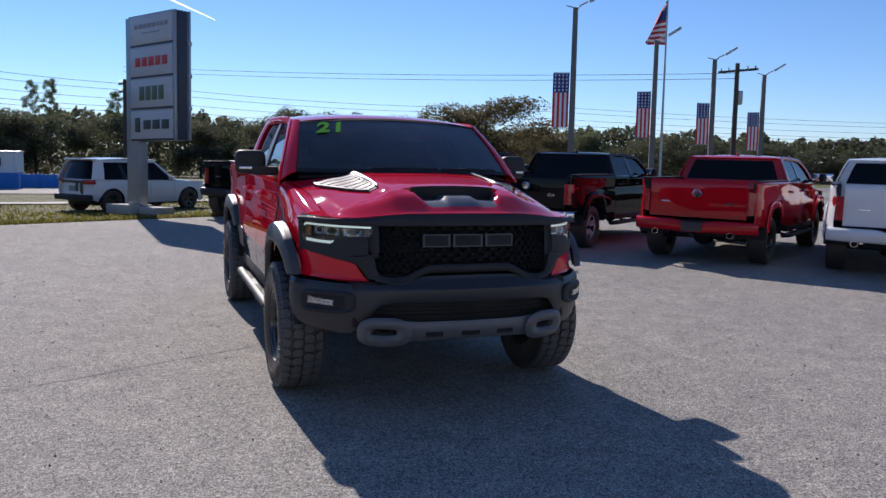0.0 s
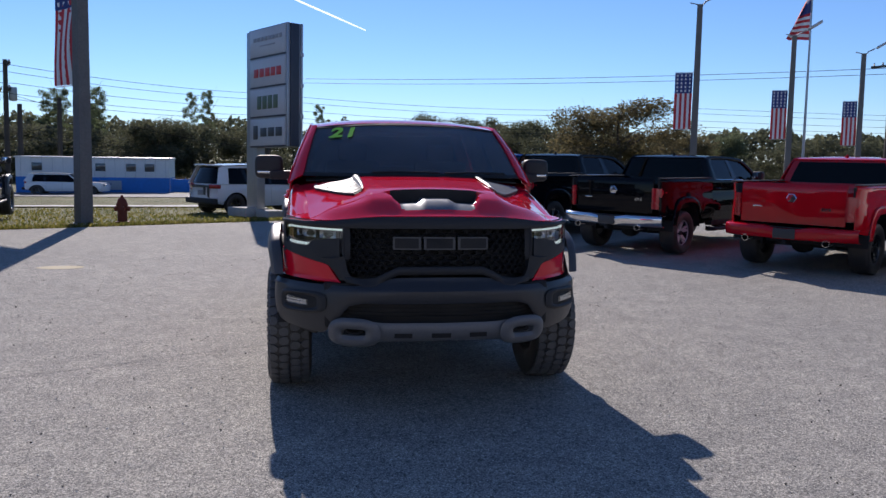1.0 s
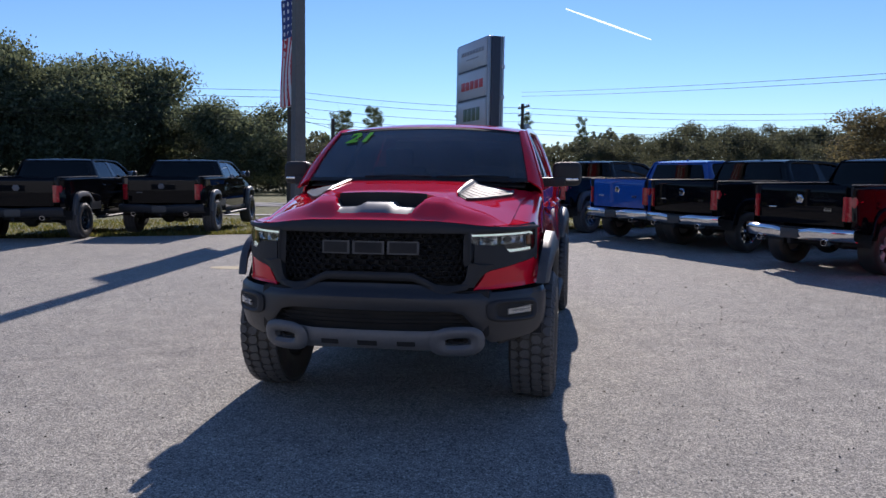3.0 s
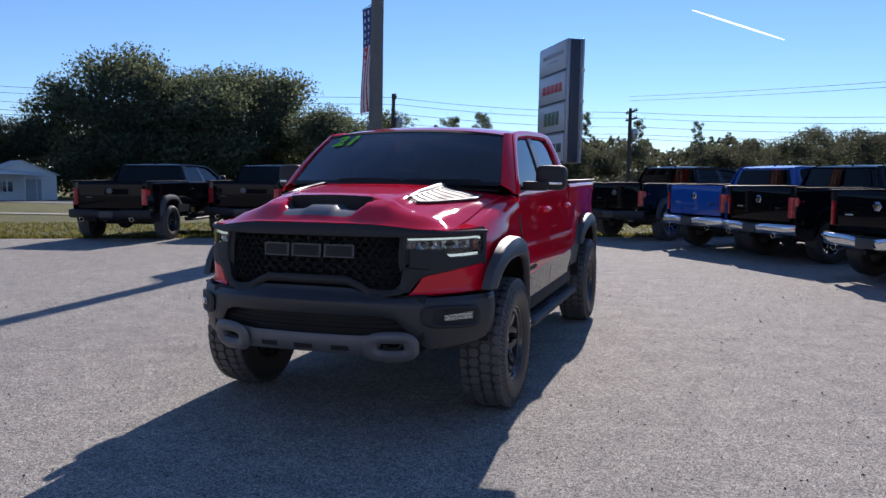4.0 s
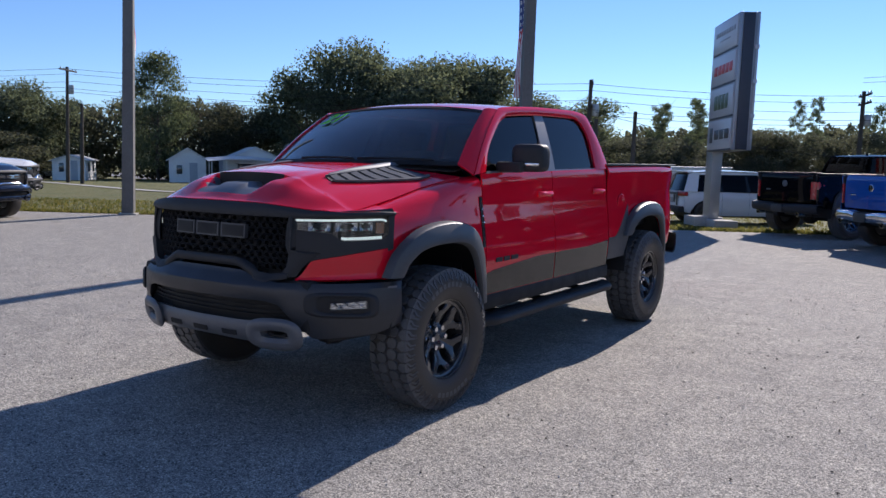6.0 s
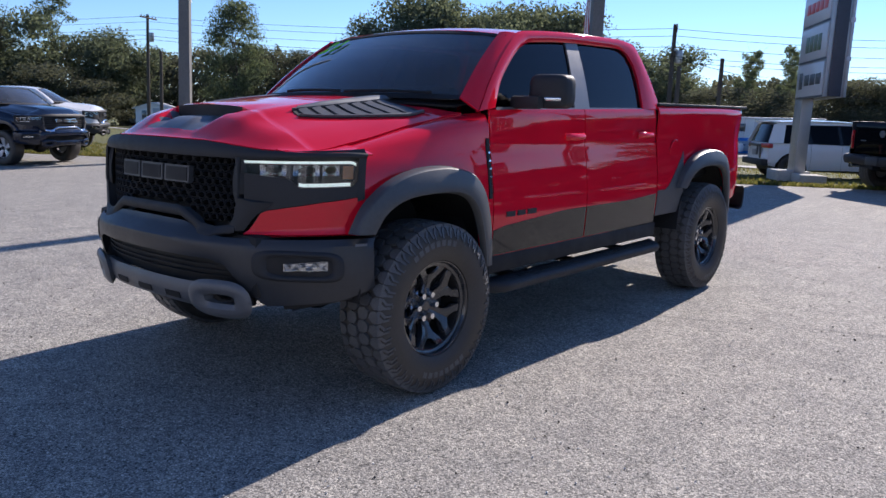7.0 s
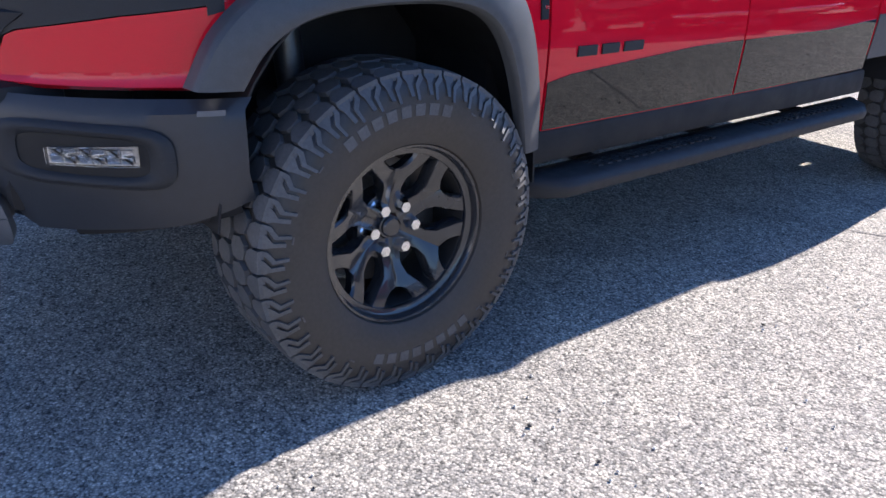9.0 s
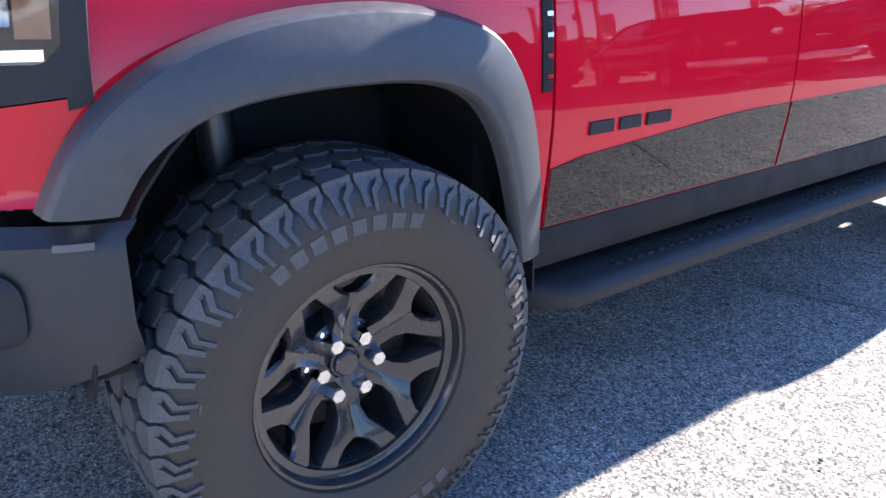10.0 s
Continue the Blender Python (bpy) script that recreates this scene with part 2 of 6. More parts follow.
SIDING_GREY = surface("grey_siding", (0.36, 0.38, 0.40), 0.65, grain=8, vary=0.12)
BLUE_WALL = surface("blue_wall", (0.01, 0.17, 0.52), 0.55, grain=6, vary=0.15)
ROOF_METAL = surface("pale_metal_roof", (0.55, 0.56, 0.56), 0.4, metal=0.3, grain=6, vary=0.1)
YELLOW_WALL = surface("yellow_wall", (0.5, 0.35, 0.12), 0.7, grain=8, vary=0.12)
WINDOW_DARK = surface("dark_pane", (0.03, 0.04, 0.05), 0.08, grain=4, vary=0.3, coat=0.5)
BARK = surface("bark", (0.075, 0.06, 0.045), 0.9, grain=20, vary=0.35, relief=0.5, fine=0.03)
LEAF_OAK = leaf_material("oak_leaf", (0.06, 0.078, 0.056), (0.2, 0.22, 0.15))
LEAF_BUSH = leaf_material("mixed_leaf", (0.06, 0.07, 0.055), (0.14, 0.14, 0.105))
LEAF_PINE = leaf_material("pine_needles", (0.07, 0.092, 0.06), (0.17, 0.195, 0.12))
LEAF_BARE = leaf_material("sparse_dry_leaf", (0.075, 0.066, 0.045), (0.19, 0.155, 0.1))

# ---- geometry helpers ----
def part(name, bm, material, parent=None, label="", sharp=32):
    """Links a bmesh as one mesh object under a thing or a part."""
    me = bpy.data.meshes.new(name)
    bm.to_mesh(me)
    bm.free()
    return part_of(name, me, material, parent, label, sharp)


def part_of(name, me, material, parent=None, label="", sharp=32):
    if not me.materials:
        for m in (material if isinstance(material, (list, tuple)) else [material]):
            me.materials.append(m)
        me.polygons.foreach_set("use_smooth", [True] * len(me.polygons))
        me.set_sharp_from_angle(angle=radians(sharp))
    ob = new(name, me)
    if parent:
        ob.parent = parent
    if label:
        ob["label"] = label
    return ob


def raw(name, verts, faces, material, parent=None, label="", sharp=32):
    me = bpy.data.meshes.new(name)
    me.from_pydata([tuple(v) for v in verts], [], faces)
    me.update()
    return part_of(name, me, material, parent, label, sharp)


def thing(name, m, label, category, group="", kind=""):
    ob = new(name)
    ob.empty_display_size = 0.2
    ob.matrix_world = m
    return tagged(ob, label, category, group, kind)


def lerp_table(table, t):
    """Smooth (Catmull-Rom) interpolation in a table of (t, value or tuple)."""
    n = len(table)
    if t <= table[0][0]:
        return np.array(table[0][1], float)
    if t >= table[-1][0]:
        return np.array(table[-1][1], float)
    k = max(i for i in range(n - 1) if table[i][0] <= t)
    t0, t1 = table[k][0], table[k + 1][0]
    p1, p2 = np.array(table[k][1], float), np.array(table[k + 1][1], float)
    m1 = (p2 - np.array(table[k - 1][1], float)) / (t1 - table[k - 1][0]) * (t1 - t0) if k > 0 else p2 - p1
    m2 = (np.array(table[k + 2][1], float) - p1) / (table[k + 2][0] - t0) * (t1 - t0) if k + 2 < n else p2 - p1
    u = (t - t0) / (t1 - t0)
    return (2 * u**3 - 3 * u**2 + 1) * p1 + (u**3 - 2 * u**2 + u) * m1 + (-2 * u**3 + 3 * u**2) * p2 + (u**3 - u**2) * m2


def lin(table, t):
    return float(np.interp(t, [a for a, _ in table], [b for _, b in table]))


def sheet(f, nu, nv, thick=0.0, side=0, bm=None):
    """A grid of f(u, v) -> (x, y, z); thick makes it a closed shell; side: +1 or -1 mirrors x by that sign."""
    b = bm or bmesh.new()
    pts = [[Vector(f(i / nu, j / nv)) for j in range(nv + 1)] for i in range(nu + 1)]
    if side < 0:
        pts = [[Vector((-p.x, p.y, p.z)) for p in row] for row in pts]
    vs = [[b.verts.new(p) for p in row] for row in pts]
    front = []
    for i in range(nu):
        for j in range(nv):
            q = [vs[i][j], vs[i + 1][j], vs[i + 1][j + 1], vs[i][j + 1]]
            if side < 0:
                q.reverse()
            front.append(b.faces.new(q))
    if thick:
        norm = {}
        for fc in front:
            fc.normal_update()
            for v in fc.verts:
                norm[v] = norm.get(v, Vector()) + fc.normal
        back = [[b.verts.new(v.co - norm[v].normalized() * thick) for v in row] for row in vs]
        for i in range(nu):
            for j in range(nv):
                q = [back[i][j], back[i][j + 1], back[i + 1][j + 1], back[i + 1][j]]
                if side < 0:
                    q.reverse()
                b.faces.new(q)
        rim = [(i, 0) for i in range(nu)] + [(nu, j) for j in range(nv)] + [(i, nv) for i in range(nu, 0, -1)] + [(0, j) for j in range(nv, 0, -1)]
        for k in range(len(rim)):
            a, c = rim[k], rim[(k + 1) % len(rim)]
            q = [vs[a[0]][a[1]], back[a[0]][a[1]], back[c[0]][c[1]], vs[c[0]][c[1]]]
            if side < 0:
                q.reverse()
            b.faces.new(q)
    return b


def box(size, at=(0, 0, 0), bevel=0.0, turn=None, bm=None, segments=2):
    b = bm or bmesh.new()
    got = bmesh.ops.create_cube(b, size=1.0)["verts"]
    m = Matrix.Translation(at) @ (turn or Matrix.Identity(4)) @ Matrix.Diagonal((*size, 1))
    bmesh.ops.transform(b, matrix=m, verts=got)
    if bevel:
        edges = list({e for v in got for e in v.link_edges})
        bmesh.ops.bevel(b, geom=edges, offset=min(bevel, min(size) * 0.45), segments=segments, affect="EDGES", profile=0.6)
    return b


def lathe(profile, n=48, bm=None, m=None, close=False):
    """Spins (r, x) pairs round the x axis."""
    b = bm or bmesh.new()
    rings = []
    for r, x in profile:
        rings.append([b.verts.new((m or Matrix.Identity(4)) @ Vector((x, r * math.cos(2 * math.pi * k / n), r * math.sin(2 * math.pi * k / n)))) for k in range(n)])
    for a, c in zip(rings, rings[1:] + ([rings[0]] if close else [])):
        for k in range(n):
            b.faces.new((a[k], c[k], c[(k + 1) % n], a[(k + 1) % n]))
    if not close:
        for ring in (rings[0], rings[-1]):
            if len(ring) > 2:
                b.faces.new(ring)
    bmesh.ops.recalc_face_normals(b, faces=b.faces)
    return b


def tube(points, radii, n=8, bm=None):
    """A tapered round bar along points."""
    b = bm or bmesh.new()
    pts = [Vector(p) for p in points]
    if isinstance(radii, (int, float)):
        radii = [radii] * len(pts)
    rings = []
    for k, p in enumerate(pts):
        d = (pts[min(k + 1, len(pts) - 1)] - pts[max(k - 1, 0)]).normalized()
        ref = Vector((0, 0, 1)) if abs(d.z) < 0.9 else Vector((1, 0, 0))
        a = d.cross(ref).normalized()
        c = d.cross(a)
        rings.append([b.verts.new(p + radii[k] * (math.cos(2 * math.pi * i / n) * a + math.sin(2 * math.pi * i / n) * c)) for i in range(n)])
    for r, s in zip(rings, rings[1:]):
        for i in range(n):
            b.faces.new((r[i], r[(i + 1) % n], s[(i + 1) % n], s[i]))
    b.faces.new(rings[0][::-1])
    b.faces.new(rings[-1])
    return b


def prism(outline, depth, to3d, bm=None):
    """A slab: the outline (a list of 2D points) at depth 0 and at depth, placed by to3d(a, b, d)."""
    b = bm or bmesh.new()
    top = [b.verts.new(to3d(p[0], p[1], depth)) for p in outline]
    low = [b.verts.new(to3d(p[0], p[1], 0.0)) for p in outline]
    n = len(outline)
    b.faces.new(top)
    b.faces.new(low[::-1])
    for k in range(n):
        b.faces.new((low[k], low[(k + 1) % n], top[(k + 1) % n], top[k]))
    return b


def outward(bm):
    bmesh.ops.recalc_face_normals(bm, faces=bm.faces)
    return bm

# ---- wheels: the x axis points out of the truck ----
def tyre_mesh(R=0.455, half=0.155, bead=0.246, coarse=False):
    n = 96 if not coarse else 40
    base = R - 0.014
    prof = [(bead, half - 0.055), (bead + 0.012, half - 0.022), (bead + 0.05, half - 0.004), (bead + 0.095, half), (R - 0.065, half - 0.002),
            (R - 0.040, half - 0.010), (R - 0.024, half - 0.024), (base, half - 0.05), (base + 0.001, 0.0)]
    prof = prof + [(r, -x) for r, x in prof[-2::-1]]
    b = bmesh.new()
    rings = [[b.verts.new((x, r * math.cos(2 * math.pi * k / n), r * math.sin(2 * math.pi * k / n))) for k in range(n)] for r, x in prof]
    for a, c in zip(rings, rings[1:] + rings[:1]):
        for k in range(n):
            b.faces.new((a[k], c[k], c[(k + 1) % n], a[(k + 1) % n]))
    outward(b)
    return b


def tread_block(b, outline, R, half):
    """One tread block: the outline in (angle, x), standing on the carcass."""
    def at(th, x, h):
        r = R - 0.018 + h - 0.012 * (abs(x) / half) ** 4
        return Vector((x, r * math.cos(th), r * math.sin(th)))
    ca, cx = sum(p[0] for p in outline) / len(outline), sum(p[1] for p in outline) / len(outline)
    low = [b.verts.new(at(a, x, 0.0)) for a, x in outline]
    mid = [b.verts.new(at(ca + (a - ca) * 0.985, cx + (x - cx) * 0.985, 0.0145)) for a, x in outline]
    top = [b.verts.new(at(ca + (a - ca) * 0.95, cx + (x - cx) * 0.955, 0.018)) for a, x in outline]
    n = len(outline)
    for k in range(n):
        q = (k + 1) % n
        b.faces.new((low[k], low[q], mid[q], mid[k]))
        b.faces.new((mid[k], mid[q], top[q], top[k]))
    b.faces.new(top)


def tread_mesh(R=0.455, half=0.155):
    b = bmesh.new()
    pitches = 42
    step = 2 * math.pi / pitches
    for k in range(pitches):
        t0 = k * step
        g = 0.035 * step
        for s in (1, -1):
            o = 0.5 * step if s < 0 else 0.0
            # shoulder block, reaching over the edge
            w, k = half - 0.022, half / 0.178
            sh = [(0.035, w), (0.035, 0.122 * k), (0.18, 0.100 * k), (0.55, 0.090 * k), (0.78, 0.105 * k), (0.965, 0.125 * k), (0.94, w)]
            inn = [(0.47, 0.086 * k), (0.10, 0.083 * k), (-0.15, 0.054 * k), (-0.04, 0.012 * k), (0.40, 0.003 * k), (0.78, 0.015 * k), (0.82, 0.050 * k), (0.70, 0.078 * k)]
            for shape in (sh, inn):
                pts = [(t0 + o + a * step, s * x) for a, x in shape]
                tread_block(b, pts if (s > 0) == (shape is sh) else pts[::-1], R, half)
    outward(b)
    return b


def side_lug_mesh(R=0.455, half=0.155):
    """Raised zigzag lugs on the upper sidewall and the moulded bars below them."""
    b = bmesh.new()
    pitches = 42
    step = 2 * math.pi / pitches

    def wall(th, r, d):
        x = float(np.interp(r, [R - 0.2, R - 0.11, R - 0.065, R - 0.040, R - 0.024, R - 0.010], [half - 0.004, half, half - 0.002, half - 0.010, half - 0.024, half - 0.036]))
        k = float(np.interp(r, [R - 0.05, R - 0.012], [0.0, 0.7]))
        rr = r + (d - 0.003) * k
        return Vector((x + (d - 0.003) * (1 - 0.5 * k), rr * math.cos(th), rr * math.sin(th)))
    for k in range(pitches):
        t = k * step
        shapes = [
            [(0.04, R - 0.013), (0.04, R - 0.030), (0.36, R - 0.046), (0.30, R - 0.078), (0.44, R - 0.078), (0.52, R - 0.040), (0.22, R - 0.026), (0.22, R - 0.013)],
            [(0.38, R - 0.013), (0.40, R - 0.024), (0.68, R - 0.038), (0.62, R - 0.066), (0.80, R - 0.066), (0.88, R - 0.032), (0.94, R - 0.026), (0.94, R - 0.013)],
        ]
        for shape in shapes:
            prism([(t + a * step, r) for a, r in shape], 0.010, wall, b)
    for centre, count, width in ((math.pi / 2 + 0.15, 8, 0.085), (-math.pi / 2 + 0.1, 8, 0.085)):
        for k in range(count):
            a = centre + (k - (count - 1) / 2) * 0.125
            prism([(a - width / 2, R - 0.118), (a + width / 2, R - 0.118), (a + width / 2, R - 0.088), (a - width / 2, R - 0.088)], 0.0045, wall, b)
    for a in (0.3, 1.0, 2.4, 2.9, 3.5, 4.1, 5.4, 5.9):
        prism([(a, R - 0.088), (a + 0.05, R - 0.088), (a + 0.05, R - 0.084), (a, R - 0.084)], 0.0045, wall, b)
    outward(b)
    return b


def rim_mesh(spokes=6):
    """Six forked spokes and the outer ring."""
    b = bmesh.new()
    half = [(0.036, 0.040), (0.085, 0.035), (0.115, 0.033), (0.143, 0.045), (0.168, 0.076), (0.198, 0.104), (0.215, 0.108), (0.226, 0.086)]

    def depth(r):
        return float(np.interp(r, [0.0, 0.06, 0.12, 0.17, 0.22, 0.245], [0.030, 0.030, 0.050, 0.072, 0.090, 0.094]))
    for k in range(spokes):
        a0 = math.radians(-90 + 60 * k)
        ca, sa = math.cos(a0), math.sin(a0)

        def put(u, v, x):
            return b.verts.new((x, u * ca - v * sa, u * sa + v * ca))
        for s in (1, -1):
            # the ridge line runs from the hub along each arm; strips fall off to both sides
            outer = half[:8]
            inner = [(0.036, 0.0), (0.085, 0.0), (0.115, 0.0), (0.150, 0.0), (0.176, 0.0), (0.182, 0.018), (0.204, 0.042), (0.234, 0.054)]
            rows = []
            for (ou, ov), (iu, iv) in zip(outer, inner):
                mid = [(ou * k + iu * (1 - k), ov * k + iv * (1 - k)) for k in (0.86, 0.16)]
                ro, ri = math.hypot(ou, ov), math.hypot(iu, iv)
                rows.append([put(ou, s * ov, depth(ro) - 0.040), put(ou * 0.995 + iu * 0.005, s * (ov * 0.97 + iv * 0.03), depth(ro) - 0.008)]
                            + [put(u, s * v, depth(math.hypot(u, v)) + 0.002) for u, v in mid]
                            + [put(iu, s * iv, depth(ri) - (0.000 if ri < 0.16 else 0.006)), put(iu, s * iv, depth(ri) - 0.036)])
            for r1, r2 in zip(rows, rows[1:]):
                for j in range(5):
                    q = (r1[j], r1[j + 1], r2[j + 1], r2[j])
                    b.faces.new(q if s > 0 else q[::-1])
    bmesh.ops.remove_doubles(b, verts=b.verts, dist=0.0004)
    ring = [(0.2585, 0.116), (0.2585, 0.122), (0.253, 0.126), (0.247, 0.124), (0.243, 0.116), (0.2395, 0.106), (0.2330, 0.1025), (0.2245, 0.1000), (0.2225, 0.095), (0.226, 0.070), (0.236, 0.060), (0.246, 0.060)]
    lathe(ring, 72, b, close=True)
    outward(b)
    return b


def small_rim_mesh(arms=5, width=0.06, R=0.262):
    """A plain road wheel with broad split arms."""
    b = bmesh.new()
    for k in range(arms):
        for off in (-0.17, 0.17):
            a0 = math.radians(90 + 360 / arms * k) + off
            ca, sa = math.cos(a0), math.sin(a0)
            rows = []
            for u, w, x in ((0.04, width * 0.35, 0.062), (0.12, width * 0.38, 0.085), (0.2, width * 0.42, 0.095), (R - 0.012, width * 0.6, 0.098)):
                rows.append([b.verts.new((xx, u * ca - v * sa, u * sa + v * ca)) for v, xx in ((-w, x - 0.03), (-w * 0.8, x), (w * 0.8, x), (w, x - 0.03))])
            for r1, r2 in zip(rows, rows[1:]):
                for j in range(3):
                    b.faces.new((r1[j], r1[j + 1], r2[j + 1], r2[j]))
    lathe([(R, 0.104), (R, 0.112), (R - 0.01, 0.116), (R - 0.016, 0.104), (R - 0.018, 0.07), (R, 0.07)], 40, b, close=True)
    lathe([(0.0, 0.078), (0.05, 0.076), (0.058, 0.06), (0.058, 0.03)], 20, b)
    outward(b)
    return b


def lug_nut_mesh():
    b = lathe([(0.017, 0.0), (0.017, 0.005), (0.0135, 0.008), (0.0132, 0.030), (0.011, 0.036), (0.0, 0.037)], 6)
    return b


STORE = {}


def stored(key, make, material):
    if key not in STORE:
        me = bpy.data.meshes.new(key)
        b = make()
        b.to_mesh(me)
        b.free()
        me.materials.append(material)
        me.polygons.foreach_set("use_smooth", [True] * len(me.polygons))
        me.set_sharp_from_angle(angle=radians(34))
        STORE[key] = me
    return STORE[key]


def add_wheel(parent, at, side, style="forked", turn=0.0):
    """A wheel under the truck; side +1 is the +x side."""
    def barrel():
        b = lathe([(0.236, 0.098), (0.222, 0.085), (0.214, 0.03), (0.212, -0.115), (0.245, -0.118), (0.245, -0.1), (0.248, 0.09)], 64, close=True)
        return b

    def disc():
        b = lathe([(0.185, -0.035), (0.185, -0.06), (0.08, -0.062), (0.08, -0.03)], 48, close=True)
        lathe([(0.0, 0.022), (0.03, 0.024), (0.084, 0.018), (0.094, 0.008), (0.094, -0.05)], 40, b)
        return b
    m = pose(*at, 0, 0, 0 if side > 0 else 180) @ pose(0, 0, 0, turn, 0, 0)
    big = style == "forked"
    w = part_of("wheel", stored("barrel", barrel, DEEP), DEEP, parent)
    w.matrix_local = m
    tyre = part_of("tyre", stored("tyre", tyre_mesh, RUBBER), RUBBER, w, "mud-terrain tyre with raised sidewall lugs" if big else "black road tyre")
    if big:
        tread = part_of("tread", stored("tread", tread_mesh, TREAD), TREAD, w, "chunky worn all-terrain tread blocks")
        lugs = part_of("sidewall_lug", stored("sidelug", side_lug_mesh, TREAD), TREAD, w)
        tread["kind"] = lugs["kind"] = "stuff"
        for o in (tyre, tread, lugs):
            o.location.x = 0.0
        part_of("rim", stored("rim6", rim_mesh, BLACK_RIM), BLACK_RIM, w, "gloss black rim with six forked spokes")
        part_of("brake_disc", stored("disc", disc, STEEL), STEEL, w)
        part_of("hub", stored("hub", lambda: lathe([(0.0, 0.040), (0.022, 0.040), (0.034, 0.036), (0.037, 0.026), (0.098, 0.024), (0.104, 0.010), (0.104, -0.03)], 36), BLACK_RIM), BLACK_RIM, w)
        part_of("centre_cap", stored("cap", lambda: lathe([(0.0, 0.052), (0.024, 0.0515), (0.029, 0.047), (0.030, 0.034)], 28), BLACK_RIM), BLACK_RIM, w)
        for k in range(6):
            a = radians(60 * k)
            nut = part_of("lug_nut", stored("nut", lug_nut_mesh, CHROME), CHROME, w, "chrome lug nut")
            nut.location = (0.020, 0.068 * math.cos(a), 0.068 * math.sin(a))
            nut.scale = (1.35, 1.45, 1.45)
        part_of("caliper", stored("caliper", lambda: box((0.07, 0.09, 0.20), (-0.045, 0.15, 0.05), 0.015), STEEL), STEEL, w)
    else:
        rim_key, mat_ = {"silver": ("rim_silver", ALLOY), "dark": ("rim_dark", BLACK_RIM), "chrome": ("rim_chrome", CHROME)}[style]
        part_of("rim", stored(rim_key, small_rim_mesh, mat_), mat_, w, {"silver": "silver five-arm alloy rim", "dark": "black and polished alloy rim", "chrome": "bright chrome rim"}[style])
        part_of("brake_disc", stored("disc", disc, STEEL), STEEL, w)
    return w

# ---- pickup trucks: x across (+x the driver's side), y from the front axle to the tail, z up ----
FENDER = [
    (-0.52, [(1.012, 0.86), (1.018, 0.96), (1.018, 1.08), (1.004, 1.17), (0.972, 1.235), (0.918, 1.268), (0.845, 1.28)]),
    (-0.25, [(1.035, 0.75), (1.05, 0.92), (1.045, 1.08), (1.03, 1.20), (0.99, 1.285), (0.93, 1.325), (0.852, 1.335)]),
    (0.0, [(1.045, 0.65), (1.062, 0.90), (1.058, 1.08), (1.04, 1.23), (1.0, 1.33), (0.94, 1.375), (0.862, 1.392)]),
    (0.3, [(1.045, 0.65), (1.062, 0.90), (1.056, 1.10), (1.036, 1.27), (1.0, 1.385), (0.95, 1.432), (0.885, 1.447)]),
    (0.54, [(1.045, 0.65), (1.06, 0.90), (1.054, 1.10), (1.034, 1.28), (1.008, 1.40), (0.975, 1.455), (0.93, 1.475)]),
]
DOOR = [
    (0.54, [(1.045, 0.65), (1.06, 0.90), (1.054, 1.10), (1.034, 1.28), (1.012, 1.40), (0.998, 1.455), (0.985, 1.49)]),
    (1.6, [(1.045, 0.65), (1.06, 0.90), (1.054, 1.10), (1.036, 1.28), (1.014, 1.41), (1.0, 1.47), (0.985, 1.505)]),
    (2.62, [(1.045, 0.66), (1.06, 0.90), (1.054, 1.10), (1.036, 1.28), (1.014, 1.42), (1.0, 1.48), (0.985, 1.52)]),
]
BEDSIDE = [
    (2.63, [(1.045, 0.70), (1.06, 0.90), (1.056, 1.10), (1.044, 1.28), (1.03, 1.42), (1.015, 1.51), (0.985, 1.545)]),
    (3.7, [(1.045, 0.70), (1.062, 0.90), (1.06, 1.10), (1.05, 1.28), (1.036, 1.42), (1.022, 1.51), (0.99, 1.55)]),
    (4.2, [(1.035, 0.72), (1.05, 0.90), (1.05, 1.10), (1.04, 1.28), (1.03, 1.42), (1.018, 1.51), (0.985, 1.55)]),
    (4.42, [(1.0, 0.76), (1.012, 0.90), (1.012, 1.10), (1.005, 1.28), (0.998, 1.42), (0.99, 1.51), (0.965, 1.55)]),
    (4.5, [(0.94, 0.78), (0.95, 0.90), (0.95, 1.10), (0.945, 1.28), (0.94, 1.42), (0.935, 1.51), (0.92, 1.55)]),
]
ARCH = [(-0.60, 0.862), (-0.54, 0.90), (-0.47, 0.99), (-0.38, 1.07), (-0.24, 1.115), (-0.05, 1.13), (0.15, 1.12), (0.27, 1.075), (0.36, 0.98), (0.41, 0.84), (0.44, 0.62), (0.6, 0.6)]
FLARE_OUT = [(0, (-0.562, 0.897)), (1, (-0.505, 1.005)), (2, (-0.425, 1.083)), (3, (-0.345, 1.13)), (4, (-0.232, 1.168)), (5, (-0.079, 1.19)), (6, (0.096, 1.188)),
             (7, (0.265, 1.150)), (8, (0.355, 1.077)), (9, (0.414, 0.967)), (10, (0.454, 0.797)), (11, (0.466, 0.625))]
FLARE_IN = [(0, (-0.462, 0.897)), (1, (-0.412, 0.975)), (2, (-0.345, 1.026)), (3, (-0.27, 1.052)), (4, (-0.17, 1.066)), (5, (-0.04, 1.070)), (6, (0.09, 1.064)),
            (7, (0.20, 1.035)), (8, (0.272, 0.975)), (9, (0.325, 0.88)), (10, (0.368, 0.745)), (11, (0.394, 0.625))]
UPPER = [(0, (0, -1.0)), (1, (0.3, -0.985)), (2, (0.5, -0.947)), (3, (0.648, -0.888)), (4, (0.795, -0.79)), (5, (0.91, -0.66)), (6, (0.972, -0.545)), (7, (1.008, -0.445)), (8, (1.024, -0.362))]
